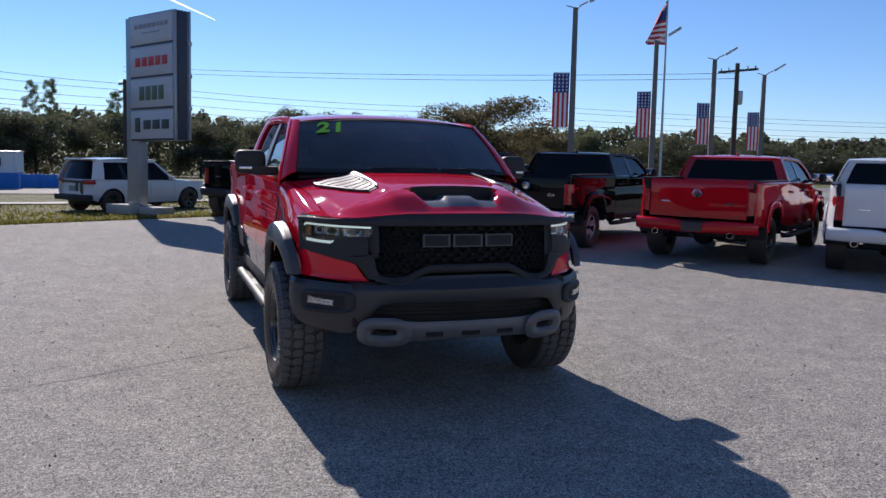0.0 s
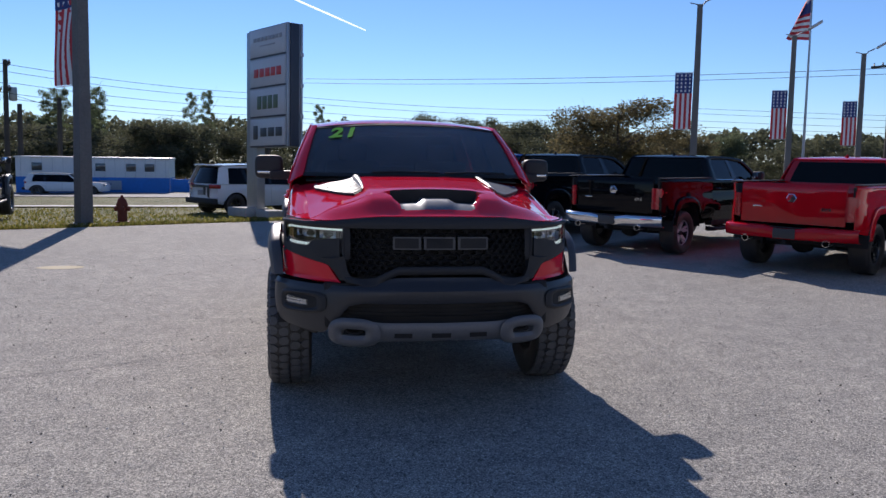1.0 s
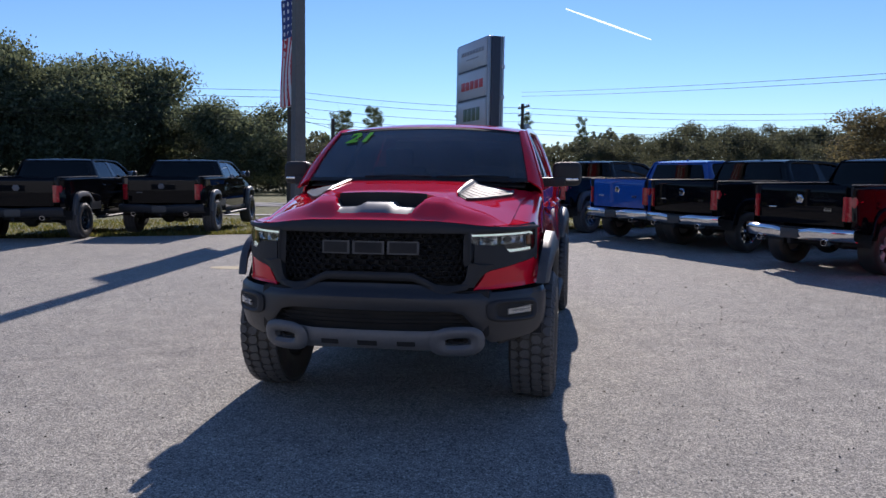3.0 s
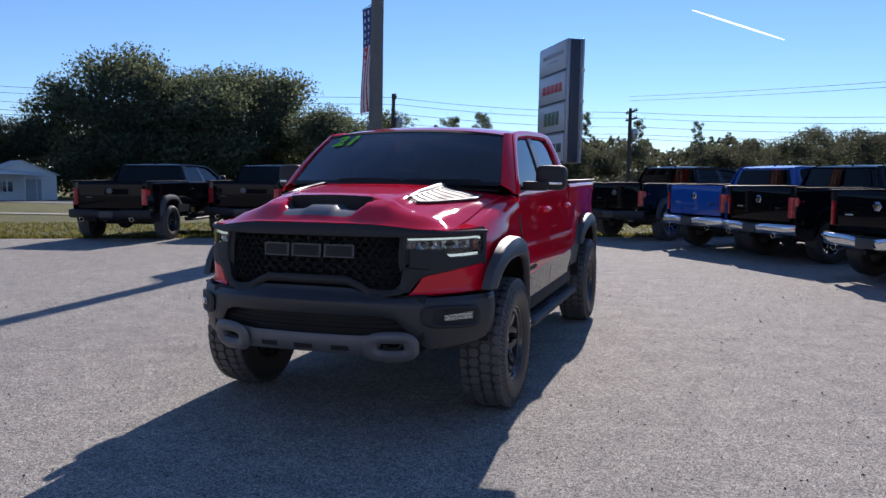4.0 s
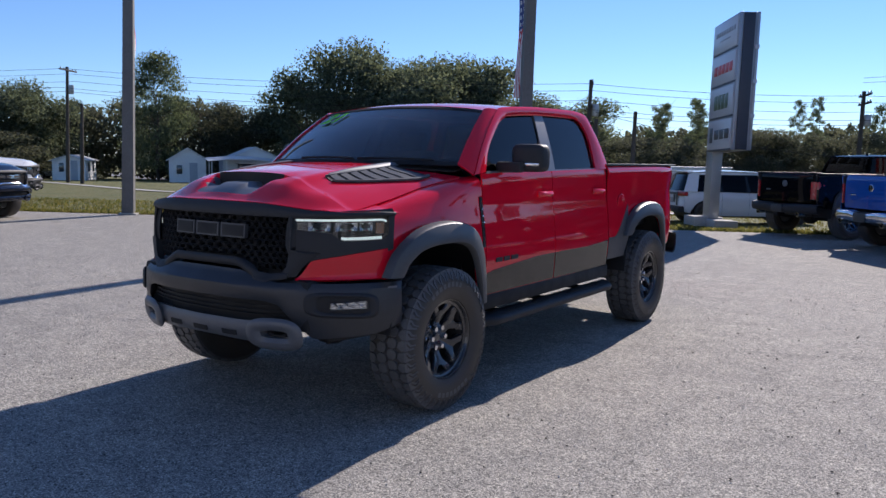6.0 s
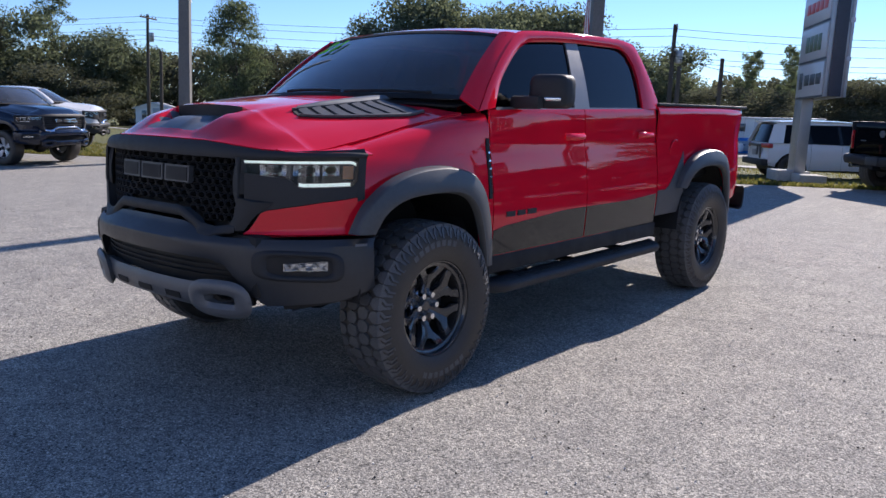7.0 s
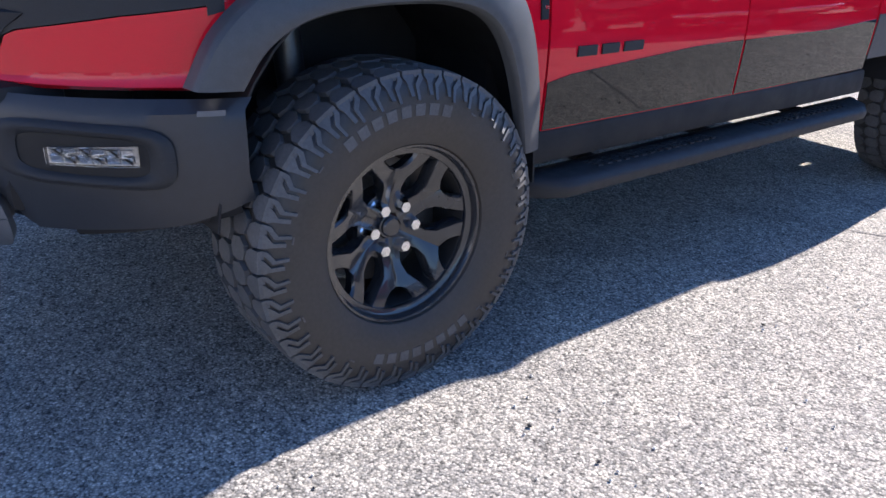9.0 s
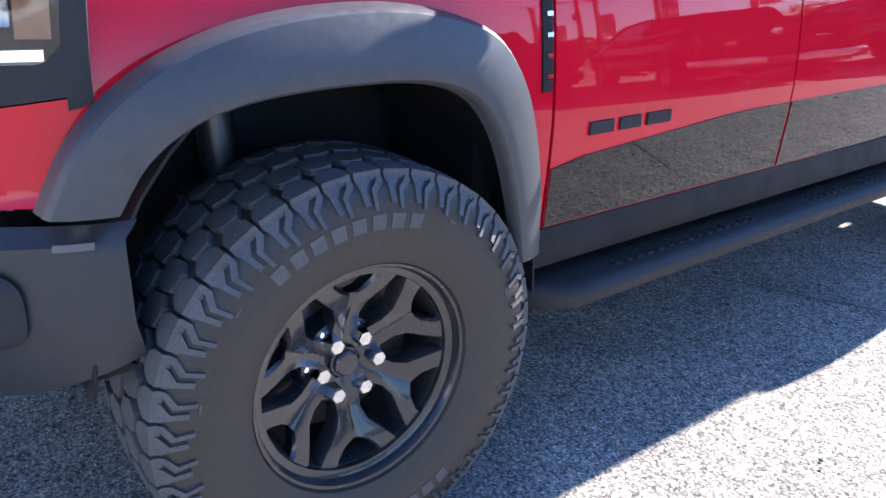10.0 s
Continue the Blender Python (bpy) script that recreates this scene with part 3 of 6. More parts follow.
LOWER = [(0, (0, -1.05)), (1, (0.3, -1.031)), (2, (0.5, -0.988)), (3, (0.642, -0.93)), (4, (0.78, -0.845)), (5, (0.895, -0.735)), (6, (0.98, -0.62)), (7, (1.037, -0.52)), (8, (1.052, -0.42))]
ZSLOPE = [(0.45, 0.075), (0.55, 0.03), (0.70, 0.0), (0.84, 0.0), (0.90, 0.01), (1.10, 0.01), (1.24, 0.02), (1.33, 0.045), (1.4, 0.08)]


def section(table, y, s):
    pts = lerp_table(table, y)
    return lerp_table(list(enumerate(map(tuple, pts))), s * (len(pts) - 1))


def section_at(table, y, z):
    lo, hi = 0.0, 1.0
    for _ in range(22):
        mid = (lo + hi) / 2
        if section(table, y, mid)[1] < z:
            lo = mid
        else:
            hi = mid
    return lo


def side_panel(table, y0, y1, low, high, ny, nz, side, off=0.0, thick=0.012):
    def f(u, v):
        y = y0 + (y1 - y0) * u
        s0 = section_at(table, y, low(y)) if low else 0.0
        s1 = section_at(table, y, high(y)) if high else 1.0
        x, z = section(table, y, s0 + (s1 - s0) * v)
        return (x + off - float(np.interp(z, [0.9, 1.1, 1.28, 1.41, 1.5], [0.018, 0.026, 0.034, 0.016, 0.0])), y, z)
    return sheet(f, ny, nz, thick, side)


def plan(p, z):
    a = abs(p)
    w = min(1.0, max(0.0, (0.905 - z) / 0.05))
    x, y = lerp_table(UPPER, a) * (1 - w) + lerp_table(LOWER, a) * w
    return (x if p >= 0 else -x), y + lin(ZSLOPE, z)


def front_point(p, z, off):
    x, y = plan(p, z)
    x1, y1 = plan(p + 0.05, z)
    x0, y0 = plan(p - 0.05, z)
    n = Vector((y1 - y0, -(x1 - x0), 0)).normalized()
    return (x + n.x * off, y + n.y * off, z)


def front_sheet(p0, p1, low, high, off, thick, nx, nz, bulge=0.0):
    p0, p1 = min(p0, p1), max(p0, p1)

    def f(u, v):
        p = p0 + (p1 - p0) * u
        z = low(p) + (high(p) - low(p)) * v
        return front_point(p, z, off + bulge * math.sin(math.pi * v) ** 0.7)
    return sheet(f, nx, nz, thick)


def arch_low(shift=0.0, floor=0.65):
    return lambda y: max(floor, lin(ARCH, y - shift)) if -0.6 < y - shift < 0.44 else floor


BROW_TOP = [(0, 1.322), (1.5, 1.318), (2.6, 1.300), (3.4, 1.284), (4.5, 1.276), (6.0, 1.278), (7.2, 1.27)]


HOOD_MID = [(-1.02, 1.318), (-0.95, 1.352), (-0.85, 1.402), (-0.72, 1.452), (-0.55, 1.492), (-0.2, 1.53), (0.1, 1.553), (0.4, 1.568)]
HOOD_EDGE = [(-0.8, 1.268), (-0.55, 1.288), (-0.25, 1.343), (0.0, 1.400), (0.3, 1.455), (0.5, 1.483)]


def hood_z(x, y, w):
    r = abs(x) / w
    c, e = float(lerp_table(HOOD_MID, y)), lin(HOOD_EDGE, y)
    fwd = min(1.0, max(0.0, (-0.62 - y) / 0.3))
    ridge = 1 - 0.10 * (r / 0.52) ** 2 if r < 0.52 else float(np.interp(r, [0.52, 0.60, 0.68, 0.8, 0.9, 1.0], [0.90, 0.70, 0.56, 0.40, 0.22, 0.0]))
    soft = 1 - r ** 2.6
    return e + (c - e) * (ridge * (1 - fwd) + soft * fwd)


def hood_mesh(scoop):
    lip = -0.64

    def width(y):
        return float(np.interp(y, [-0.9, -0.55, 0.0, 0.4], [0.80, 0.838, 0.856, 0.90]))

    def f(u, v):
        q = 2 * u - 1
        x0 = q * 0.838
        p = float(np.interp(abs(x0), [t[1][0] for t in UPPER], [t[0] for t in UPPER]))
        yf = plan(p, 1.3)[1] + 0.008
        yr = 0.085 + 0.30 * q * q
        if v < 0.5:
            y = yf + (lip - yf) * (v / 0.5)
        elif v < 0.52:
            y = lip + 0.006
        else:
            y = lip + 0.006 + (yr - lip) * ((v - 0.52) / 0.48)
        w = width(y)
        x = q * w
        k = min(1.0, (y - yf) / 0.20)
        zf = lin(BROW_TOP, p) + 0.004
        z = zf + (hood_z(x, y, w) - zf) * (1 - (1 - k) ** 2)
        if scoop and v <= 0.5 and y > -0.90:
            t = (y + 0.90) / 0.26
            edge = 0.315 - 0.05 * (1 - t)
            k = min(1.0, max(0.0, (edge - abs(x)) / 0.045))
            k = k * k * (3 - 2 * k)
            tongue = min(1.0, max(0.0, (0.125 - abs(x)) / 0.03))
            z -= k * (0.085 * t ** 1.3 - 0.038 * tongue * t)
        if scoop and v > 0.5:
            t = max(0.0, 1 - (y - lip) / 0.25)
            k = min(1.0, max(0.0, (0.36 - abs(x)) / 0.08))
            z += 0.012 * t * k
        return (x, y, z)
    b = sheet(f, 72, 50, 0.012)
    for fc in b.faces:
        c = fc.calc_center_median()
        if scoop and abs(c.y - lip - 0.003) < 0.006 and abs(c.x) < 0.31:
            fc.material_index = 1
        elif scoop and -0.875 < c.y < lip and abs(c.x) < 0.30 - 0.07 * (lip - c.y) / 0.235:
            fc.material_index = 2
    return b


def flare_mesh(shift, side, bulge=1.0, low=0.0):
    """The wheel-arch flare: from the body out over the tyre, with a lip turned in."""
    def f(u, v):
        t = u * 11
        o, i = lerp_table(FLARE_OUT, t), lerp_table(FLARE_IN, t)
        reach = float(np.interp(t, [0, 2, 5, 8, 11], [0.035, 0.06, 0.074, 0.072, 0.055])) * bulge
        prof = [(0.0, 0.0, 0.0), (0.18, 0.04, 0.42), (0.34, 0.10, 0.70), (0.62, 0.55, 0.92), (0.85, 0.9, 1.0), (1.0, 1.0, 0.93), (1.3, 1.04, 0.55)]
        k = v * 6
        a = lerp_table([(n, (q[1], q[2])) for n, q in enumerate(prof)], k)
        w = a[0]
        y, z = o + (i - o) * w
        base = float(np.interp(t, [0, 1, 2.5], [1.012, 1.024, 1.042])) if not shift else 1.042
        return (base + (reach + 1.054 - base) * a[1], y + shift, z)
    return outward(sheet(f, 44, 12, 0.006, side))


def green_x(z):
    h = z - 1.49
    return 0.978 - 0.28 * h - 0.22 * h * h


# the side windows' edge and the door frame's outer edge, (y, z), from the front sill over the roof to the rear sill
PANE_EDGE = [(0, (0.585, 1.50)), (1, (0.68, 1.64)), (2, (0.80, 1.745)), (3, (0.966, 1.857)), (4, (1.08, 1.903)), (5, (1.19, 1.925)), (6, (1.60, 1.952)), (7, (2.12, 1.960)),
             (8, (2.29, 1.955)), (9, (2.40, 1.925)), (10, (2.45, 1.85)), (11, (2.46, 1.763)), (12, (2.44, 1.60)), (13, (2.425, 1.51))]
FRAME_EDGE = [(0, (0.43, 1.475)), (1, (0.56, 1.615)), (2, (0.70, 1.738)), (3, (0.86, 1.855)), (4, (0.97, 1.925)), (5, (1.08, 1.960)), (6, (1.58, 1.993)), (7, (2.20, 2.005)),
              (8, (2.42, 2.0)), (9, (2.55, 1.975)), (10, (2.585, 1.90)), (11, (2.625, 1.77)), (12, (2.66, 1.62)), (13, (2.685, 1.515))]
ROOF_EDGE = [(0.9, 1.935), (1.08, 1.960), (1.3, 1.978), (1.58, 1.993), (2.2, 2.005), (2.42, 2.0), (2.55, 1.975), (2.6, 1.95)]


def side_pane(front, side):
    """The glass of one side door, set behind the door frame."""
    rows = PANE_EDGE[:7] if front else PANE_EDGE[:6:-1]
    zs, ys = [r[1][1] for r in rows], [r[1][0] for r in rows]

    def f(u, v):
        z = 1.49 + 0.462 * v
        edge = float(np.interp(z, zs, ys)) + (-0.02 if front else 0.02)
        mid = 1.57 + 0.11 * v
        y = edge + (mid - edge) * u
        return (green_x(z) - 0.016, y, z)
    return sheet(f, 8, 14, 0.004, side)


def cab_strip(a0, a1, b0, b1, off, thick, side, nu=6, nv=10, bow=0.0):
    """A strip of the cab's side between two edges a and b, each from (y, z) to (y, z)."""
    def f(u, v):
        a = np.array(a0) + (np.array(a1) - np.array(a0)) * v
        c = np.array(b0) + (np.array(b1) - np.array(b0)) * v
        y, z = a + (c - a) * u
        return (green_x(z) + off, y, z)
    return sheet(f, nu, nv, thick, side)


def pickup(name, m, spec, label, group=""):
    paint, trim = spec["paint"], spec.get("trim", PLASTIC)
    hero = spec.get("hero", False)
    t = thing(name, m, label, "pickup truck", group)
    flare_mat = FLARE if spec.get("flares") else paint
    ny = 40 if hero else 22
    rear = spec.get("rear", 3.70)
    for s in (1, -1):
        part("fender", side_panel(FENDER, -0.455, 0.525, arch_low(0, 0.65), None, ny, 16, s), paint, t)
        part("front_door", side_panel(DOOR, 0.535, 1.565, lambda y: 0.652, None, 14, 18, s), paint, t)
        part("rear_door", side_panel(DOOR, 1.575, 2.615, lambda y: max(0.652, lin(ARCH, y - rear) if y - rear > -0.6 else 0.652), None, 14, 18, s), paint, t)
        part("bed_side", side_panel(BEDSIDE, 2.632, 4.5, arch_low(rear, 0.72), None, ny, 16, s), paint, t)
        part("flare", flare_mesh(0.0, s, 1.0 if spec.get("flares") else 0.25), flare_mat, t, "matte black wheel-arch flare" if spec.get("flares") else "")
        part("flare", flare_mesh(rear, s, 1.0 if spec.get("flares") else 0.25), flare_mat, t, "matte black wheel-arch flare" if spec.get("flares") else "")
        if spec.get("flares"):
            part("lower_panel", side_panel(DOOR, 0.538, 1.563, lambda y: 0.655, lambda y: 0.815 + 0.046 * min(1.0, (y - 0.538) / 0.75) - 0.012 * max(0, (0.62 - y) / 0.08), 10, 4, s, 0.003, 0.006), GLOSS, t, "gloss black lower door panel")
            part("lower_panel", side_panel(DOOR, 1.577, 2.612, lambda y: 0.655, lambda y: 0.861 + 0.02 * max(0, (y - 2.2) / 0.4), 10, 4, s, 0.003, 0.006), GLOSS, t, "gloss black lower door panel")
            part("bed_cladding", side_panel(BEDSIDE, 2.634, rear - 0.44, lambda y: 0.702, lambda y: 0.90 + 0.28 * max(0.0, (y - rear + 0.75) / 0.3) ** 1.2, 10, 6, s, 0.004, 0.006), FLARE, t, "matte black panel ahead of the rear wheel")
        # rocker under the doors
        part("rocker", outward(box((0.14, 2.16, 0.11), (s * 0.965, 1.57, 0.60), 0.02)), DEEP, t)
        # the cab's pillars and rails
        def door_frame(u, v):
            o, i = lerp_table(FRAME_EDGE, 13 * u), lerp_table(PANE_EDGE, 13 * u)
            y, z = o + (i - o) * v
            return (green_x(z) + 0.006 * math.sin(math.pi * min(1.0, v * 1.3)) - 0.010 * max(0.0, (v - 0.8) / 0.2), y, z)
        part("door_frame", outward(sheet(door_frame, 60, 6, 0.02, s)), paint, t)
        # Hero's pillar: sky reflected in gloss black is put into a paler grey.
        part("centre_pillar", cab_strip((1.475, 1.50), (1.585, 1.945), (1.665, 1.50), (1.735, 1.945), -0.003, 0.02, s), SATIN if hero else GLOSS, t)
        part("belt_trim", cab_strip((0.60, 1.489), (0.61, 1.505), (2.43, 1.508), (2.43, 1.524), 0.006, 0.01, s, 20, 2), SATIN if hero else CHROME if spec.get("bright") else PLASTIC, t)
        part("front_side_glass", side_pane(True, s), TINT, t, "dark tinted side window")
        part("rear_side_glass", side_pane(False, s), TINT, t, "dark tinted side window")
        # handles
        for y in (1.42, 2.42):
            hb = sheet(lambda u, v: (1.020 + 0.042 * math.sin(math.pi * u) ** 0.45 * math.sin(math.pi * (0.12 + 0.76 * v)), y - 0.115 + 0.23 * u, 1.305 + 0.045 * v), 14, 6, 0.008, s)
            part("door_handle", outward(hb), paint, t)
        # mirror: arm, head, signal strip
        arm = outward(box((0.2, 0.07, 0.075), (s * 1.055, 0.80, 1.535), 0.02))
        mirror = part("mirror", arm, PLASTIC, t, "large black tow mirror")
        def head(u, v):
            a, e = 2 * math.pi * u, (v - 0.5) * math.pi
            ce, se = math.copysign(abs(math.cos(e)) ** 0.35, math.cos(e)), math.copysign(abs(math.sin(e)) ** 0.5, math.sin(e))
            ca, sa = math.copysign(abs(math.cos(a)) ** 0.45, math.cos(a)), math.copysign(abs(math.sin(a)) ** 0.45, math.sin(a))
            return (1.165 + 0.118 * ce * ca, 0.90 + 0.075 * ce * sa + 0.02 * ca, 1.60 + 0.098 * se)
        part("mirror_head", outward(sheet(head, 28, 14, 0, s)), PLASTIC, mirror)
        part("mirror_glass", outward(box((0.20, 0.006, 0.155), (s * 1.165, 0.974, 1.60), 0.002)), CHROME, mirror)
        part("turn_signal", outward(box((0.105, 0.02, 0.022), (s * 1.205, 0.842, 1.555), 0.006, pose(0, 0, 0, 0, 0, s * 12))), FACET if hero else AMBER, mirror, "clear turn signal strip")
        # step bar
        if spec.get("step", True):
            prof = [(0.93, 0.495), (0.98, 0.508), (1.07, 0.502), (1.10, 0.488), (1.106, 0.465), (1.085, 0.435), (0.99, 0.43), (0.93, 0.455)]
            def bar(u, v):
                y = 0.50 + 2.2 * u
                k = min(1.0, min(u, 1 - u) / 0.055)
                x, z = lerp_table(list(enumerate(prof + prof[:1])), v * 8)
                return (0.95 + (x - 0.95) * (0.35 + 0.65 * math.sin(k * math.pi / 2)), y, z)
            step = part("side_step", outward(sheet(bar, 40, 32, 0, s)), PLASTIC, t, "black running board with tread pads")
            pads = bmesh.new()
            for k in range(46):
                if 4 < k < 20 or 26 < k < 42:
                    for dx in (-0.028, -0.009, 0.010, 0.029):
                        box((0.012, 0.022, 0.007), (s * (1.025 + dx), 0.56 + k * 0.046 + (0.012 if dx > 0 else 0), 0.507), 0, None, pads)
            part("tread_pad", outward(pads), PLASTIC, step)["kind"] = "stuff"
            for y in (0.9, 1.6, 2.3):
                part("step_bracket", outward(box((0.28, 0.06, 0.03), (s * 0.90, y, 0.48), 0.008)), DEEP, step)
        # inner liners of the wheel wells
        for yc in (0.0, rear):
            def liner(u, v):
                a = math.pi * (0.94 - 0.91 * u)
                r = 0.60 + 0.05 * math.sin(math.pi * u)
                return (0.55 + 0.50 * v, yc - 0.02 + r * 0.86 * math.cos(a), 0.44 + r * 1.06 * math.sin(a))
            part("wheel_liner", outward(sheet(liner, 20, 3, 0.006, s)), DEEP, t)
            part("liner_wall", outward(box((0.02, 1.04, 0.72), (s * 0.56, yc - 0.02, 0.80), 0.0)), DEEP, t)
            if hero:
                part("shock_absorber", outward(tube([(s * 0.70, yc - 0.10, 0.42), (s * 0.64, yc - 0.13, 1.02)], [0.035, 0.045], 12)), STEEL, t)
                part("control_arm", outward(tube([(s * 0.90, yc - 0.03, 0.72), (s * 0.60, yc - 0.18, 0.76)], [0.028, 0.035], 10)), STEEL, t)
        for yc in (0.0, rear):
            w = add_wheel(t, (s * spec.get("track", 0.975), yc - 0.02, 0.455), s, spec.get("wheels", "dark"), 17 if yc and hero else 0)
            if not hero:
                w.matrix_basis = w.matrix_basis @ Matrix.Diagonal((1, spec["low"], 1, 1))
    # hood, vents
    hood = part("hood", hood_mesh(spec.get("scoop", False)), [paint, DEEP, SATIN], t, "", 40)
    if spec.get("scoop"):
        for s in (1, -1):
            def vent(u, v):
                y = -0.46 + 0.66 * v
                inner, outer = 0.478 + 0.03 * v, 0.535 + 0.255 * min(1.0, v * 1.2)
                x = inner + (outer - inner) * u
                w = float(np.interp(y, [-0.55, 0.0, 0.4], [0.838, 0.856, 0.90]))
                return (x, y, hood_z(x, y, w) + 0.005)
            vp = part("hood_vent", outward(sheet(vent, 10, 18, 0.012, s)), DEEP, hood, "satin black louvred hood vent")
            for k in range(7):
                v0 = 0.05 + 0.132 * k
                def slat(u, v):
                    a = vent(0.03 + 0.94 * u, v0 + 0.080 * v)
                    return (a[0], a[1], a[2] + 0.006 + 0.004 * v)
                part("slat", outward(sheet(slat, 8, 2, 0.004, s)), VENT, vp)
            for u0 in (-0.02, 0.95):
                part("vent_rim", outward(sheet(lambda u, v: tuple(Vector(vent(u0 + 0.07 * u, v)) + Vector((0, 0, 0.012))), 2, 16, 0.012, s)), VENT, vp)
            def spear(u, v):
                y = -0.42 + 0.66 * u
                w = float(np.interp(y, [-0.55, 0.0, 0.4], [0.838, 0.856, 0.90]))
                wide = 0.004 + 0.018 * min(1.0, u * 1.6)
                x = 0.468 + 0.02 * u + wide * (2 * v - 1)
                return (x, y, hood_z(x, y, w) + 0.006 + 0.012 * math.sin(math.pi * v) * min(1.0, 4 * u, 8 * (1 - u)))
            part("vent_blade", outward(sheet(spear, 18, 6, 0.008, s)), SATIN, hood)
    # windshield, roof, rear window
    def screen(u, v):
        q = 2 * u - 1
        bx, by, bz = q * 0.885, 0.115 + 0.285 * q * q, 1.545 - 0.005 * q * q
        tx, ty, tz = q * 0.768, 0.855 + 0.05 * q * q, 1.985 - 0.045 * q * q
        k = v
        return (bx + (tx - bx) * k, by + (ty - by) * k, bz + (tz - bz) * k + 0.022 * math.sin(math.pi * k))
    ws = part("windshield", sheet(screen, 24, 14, 0.006), SCREEN_GLASS, t, "tinted windshield")
    for s in (1, -1):
        def cover(u, v):
            y, z = lerp_table(FRAME_EDGE, 4.6 * v)
            a = Vector((green_x(z), y, z))
            e = Vector(screen(1.0, v)) + Vector((-0.006, 0, 0.004))
            return tuple(a.lerp(e, u) + Vector((0.006, -0.012, 0.004)) * math.sin(math.pi * u))
        part("pillar_cover", outward(sheet(cover, 6, 12, 0.012, s)), paint, t)
    part("screen_border", outward(sheet(lambda u, v: tuple(Vector(screen(u, 0.0 + 0.05 * v)) + Vector((0, -0.004, 0.003))), 24, 2, 0.003)), DEEP, ws)
    part("screen_border", outward(sheet(lambda u, v: tuple(Vector(screen(u, 0.955 + 0.045 * v)) + Vector((0, -0.004, 0.003))), 24, 2, 0.003)), DEEP, ws)
    if hero:
        for s, u0 in ((-1, 0.30), (1, 0.62)):
            pts = [Vector(screen(u0 + 0.30 * k / 8, 0.045 + 0.012 * math.sin(k / 8 * 3))) + Vector((0, -0.02, 0.012)) for k in range(9)]
            part("wiper", outward(tube(pts, 0.009, 6)), DEEP, ws)
        cowl = outward(sheet(lambda u, v: (-0.86 + 1.72 * u, 0.075 + 0.31 * (2 * u - 1) ** 2 + 0.10 * v, 1.535 + 0.02 * v - 0.03 * (2 * u - 1) ** 2), 20, 3, 0.01))
        part("cowl_panel", cowl, DEEP, t)

    def roof(u, v):
        q = 2 * u - 1
        y0 = 0.857 + 0.05 * q * q
        y = y0 + (2.60 - 0.03 * q * q - y0) * v
        mid = float(lerp_table([(0.85, 1.985), (1.0, 2.012), (1.3, 2.035), (1.7, 2.043), (2.2, 2.036), (2.45, 2.012), (2.6, 1.975)], y))
        e = float(lerp_table(ROOF_EDGE, y))
        return (q * (green_x(e) + 0.002), y, mid - (mid - e) * abs(q) ** 2.4)
    part("roof", sheet(roof, 24, 28, 0.02), paint, t)
    def back(u, v):
        q = 1 - 2 * u
        z = 1.15 + (1.985 - 1.15) * v
        return (q * (0.985 if z < 1.5 else green_x(z)) * 0.985, 2.65 - 0.07 * max(0, z - 1.5) / 0.46 - 0.02 * q * q, z)
    def back_glass(u, v):
        p = Vector(back(0.07 + 0.86 * u, 0.46 + 0.47 * v))
        return (p.x, p.y + 0.012, p.z)
    for (u0, u1, v0, v1) in ((0, 1, 0, 0.46), (0, 1, 0.93, 1), (0, 0.07, 0.46, 0.93), (0.93, 1, 0.46, 0.93)):
        part("cab_back", sheet(lambda u, v: back(u0 + (u1 - u0) * u, v0 + (v1 - v0) * v), 10, 6, 0.02), paint, t)
    part("rear_window", sheet(back_glass, 12, 8, 0.004), TINT, t, "dark rear window")
    # cabin
    part("cabin_floor", outward(box((1.9, 2.05, 0.1), (0, 1.55, 0.70))), DEEP, t)
    part("firewall", outward(box((1.85, 0.06, 0.75), (0, 0.42, 1.08))), DEEP, t)
    dash = part("dashboard", outward(box((1.7, 0.38, 0.28), (0, 0.62, 1.32), 0.06)), LEATHER, t)
    if hero:
        part("steering_wheel", outward(lathe([(0.19, -0.014), (0.175, 0.0), (0.19, 0.014), (0.205, 0.0)], 28, None, pose(0.42, 0.98, 1.34, 25, 0, 90), close=True)), LEATHER, dash)
    for x in (-0.42, 0.42):
        seat = part("seat", outward(box((0.52, 0.5, 0.16), (x, 1.28, 1.0), 0.05)), LEATHER, t)
        part("backrest", outward(box((0.52, 0.15, 0.66), (x, 1.55, 1.33), 0.06, pose(0, 0, 0, -12, 0, 0))), LEATHER, seat)
        part("headrest", outward(box((0.27, 0.1, 0.17), (x, 1.62, 1.74), 0.04)), LEATHER, seat)
    rear_seat = part("rear_seat", outward(box((1.5, 0.5, 0.16), (0, 2.1, 1.0), 0.05)), LEATHER, t)
    part("backrest", outward(box((1.5, 0.14, 0.6), (0, 2.42, 1.3), 0.05, pose(0, 0, 0, -8, 0, 0))), LEATHER, rear_seat)
    # chassis
    part("chassis", outward(box((1.0, 4.6, 0.20), (0, 1.9, 0.60), 0.03)), DEEP, t)
    part("engine_cover", outward(box((1.06, 1.1, 0.62), (0, -0.22, 1.0), 0.06)), DEEP, t)
    for yc in (0.0, rear - 0.014):
        part("axle", outward(tube([(-0.95, yc, 0.44), (0.95, yc, 0.44)], 0.05, 10)), DEEP, t)
        part("differential", outward(lathe([(0.0, -0.16), (0.11, -0.14), (0.16, -0.05), (0.16, 0.05), (0.11, 0.14), (0.0, 0.16)], 16, None, Matrix.Translation((0.1, yc, 0.44)))), DEEP, t)
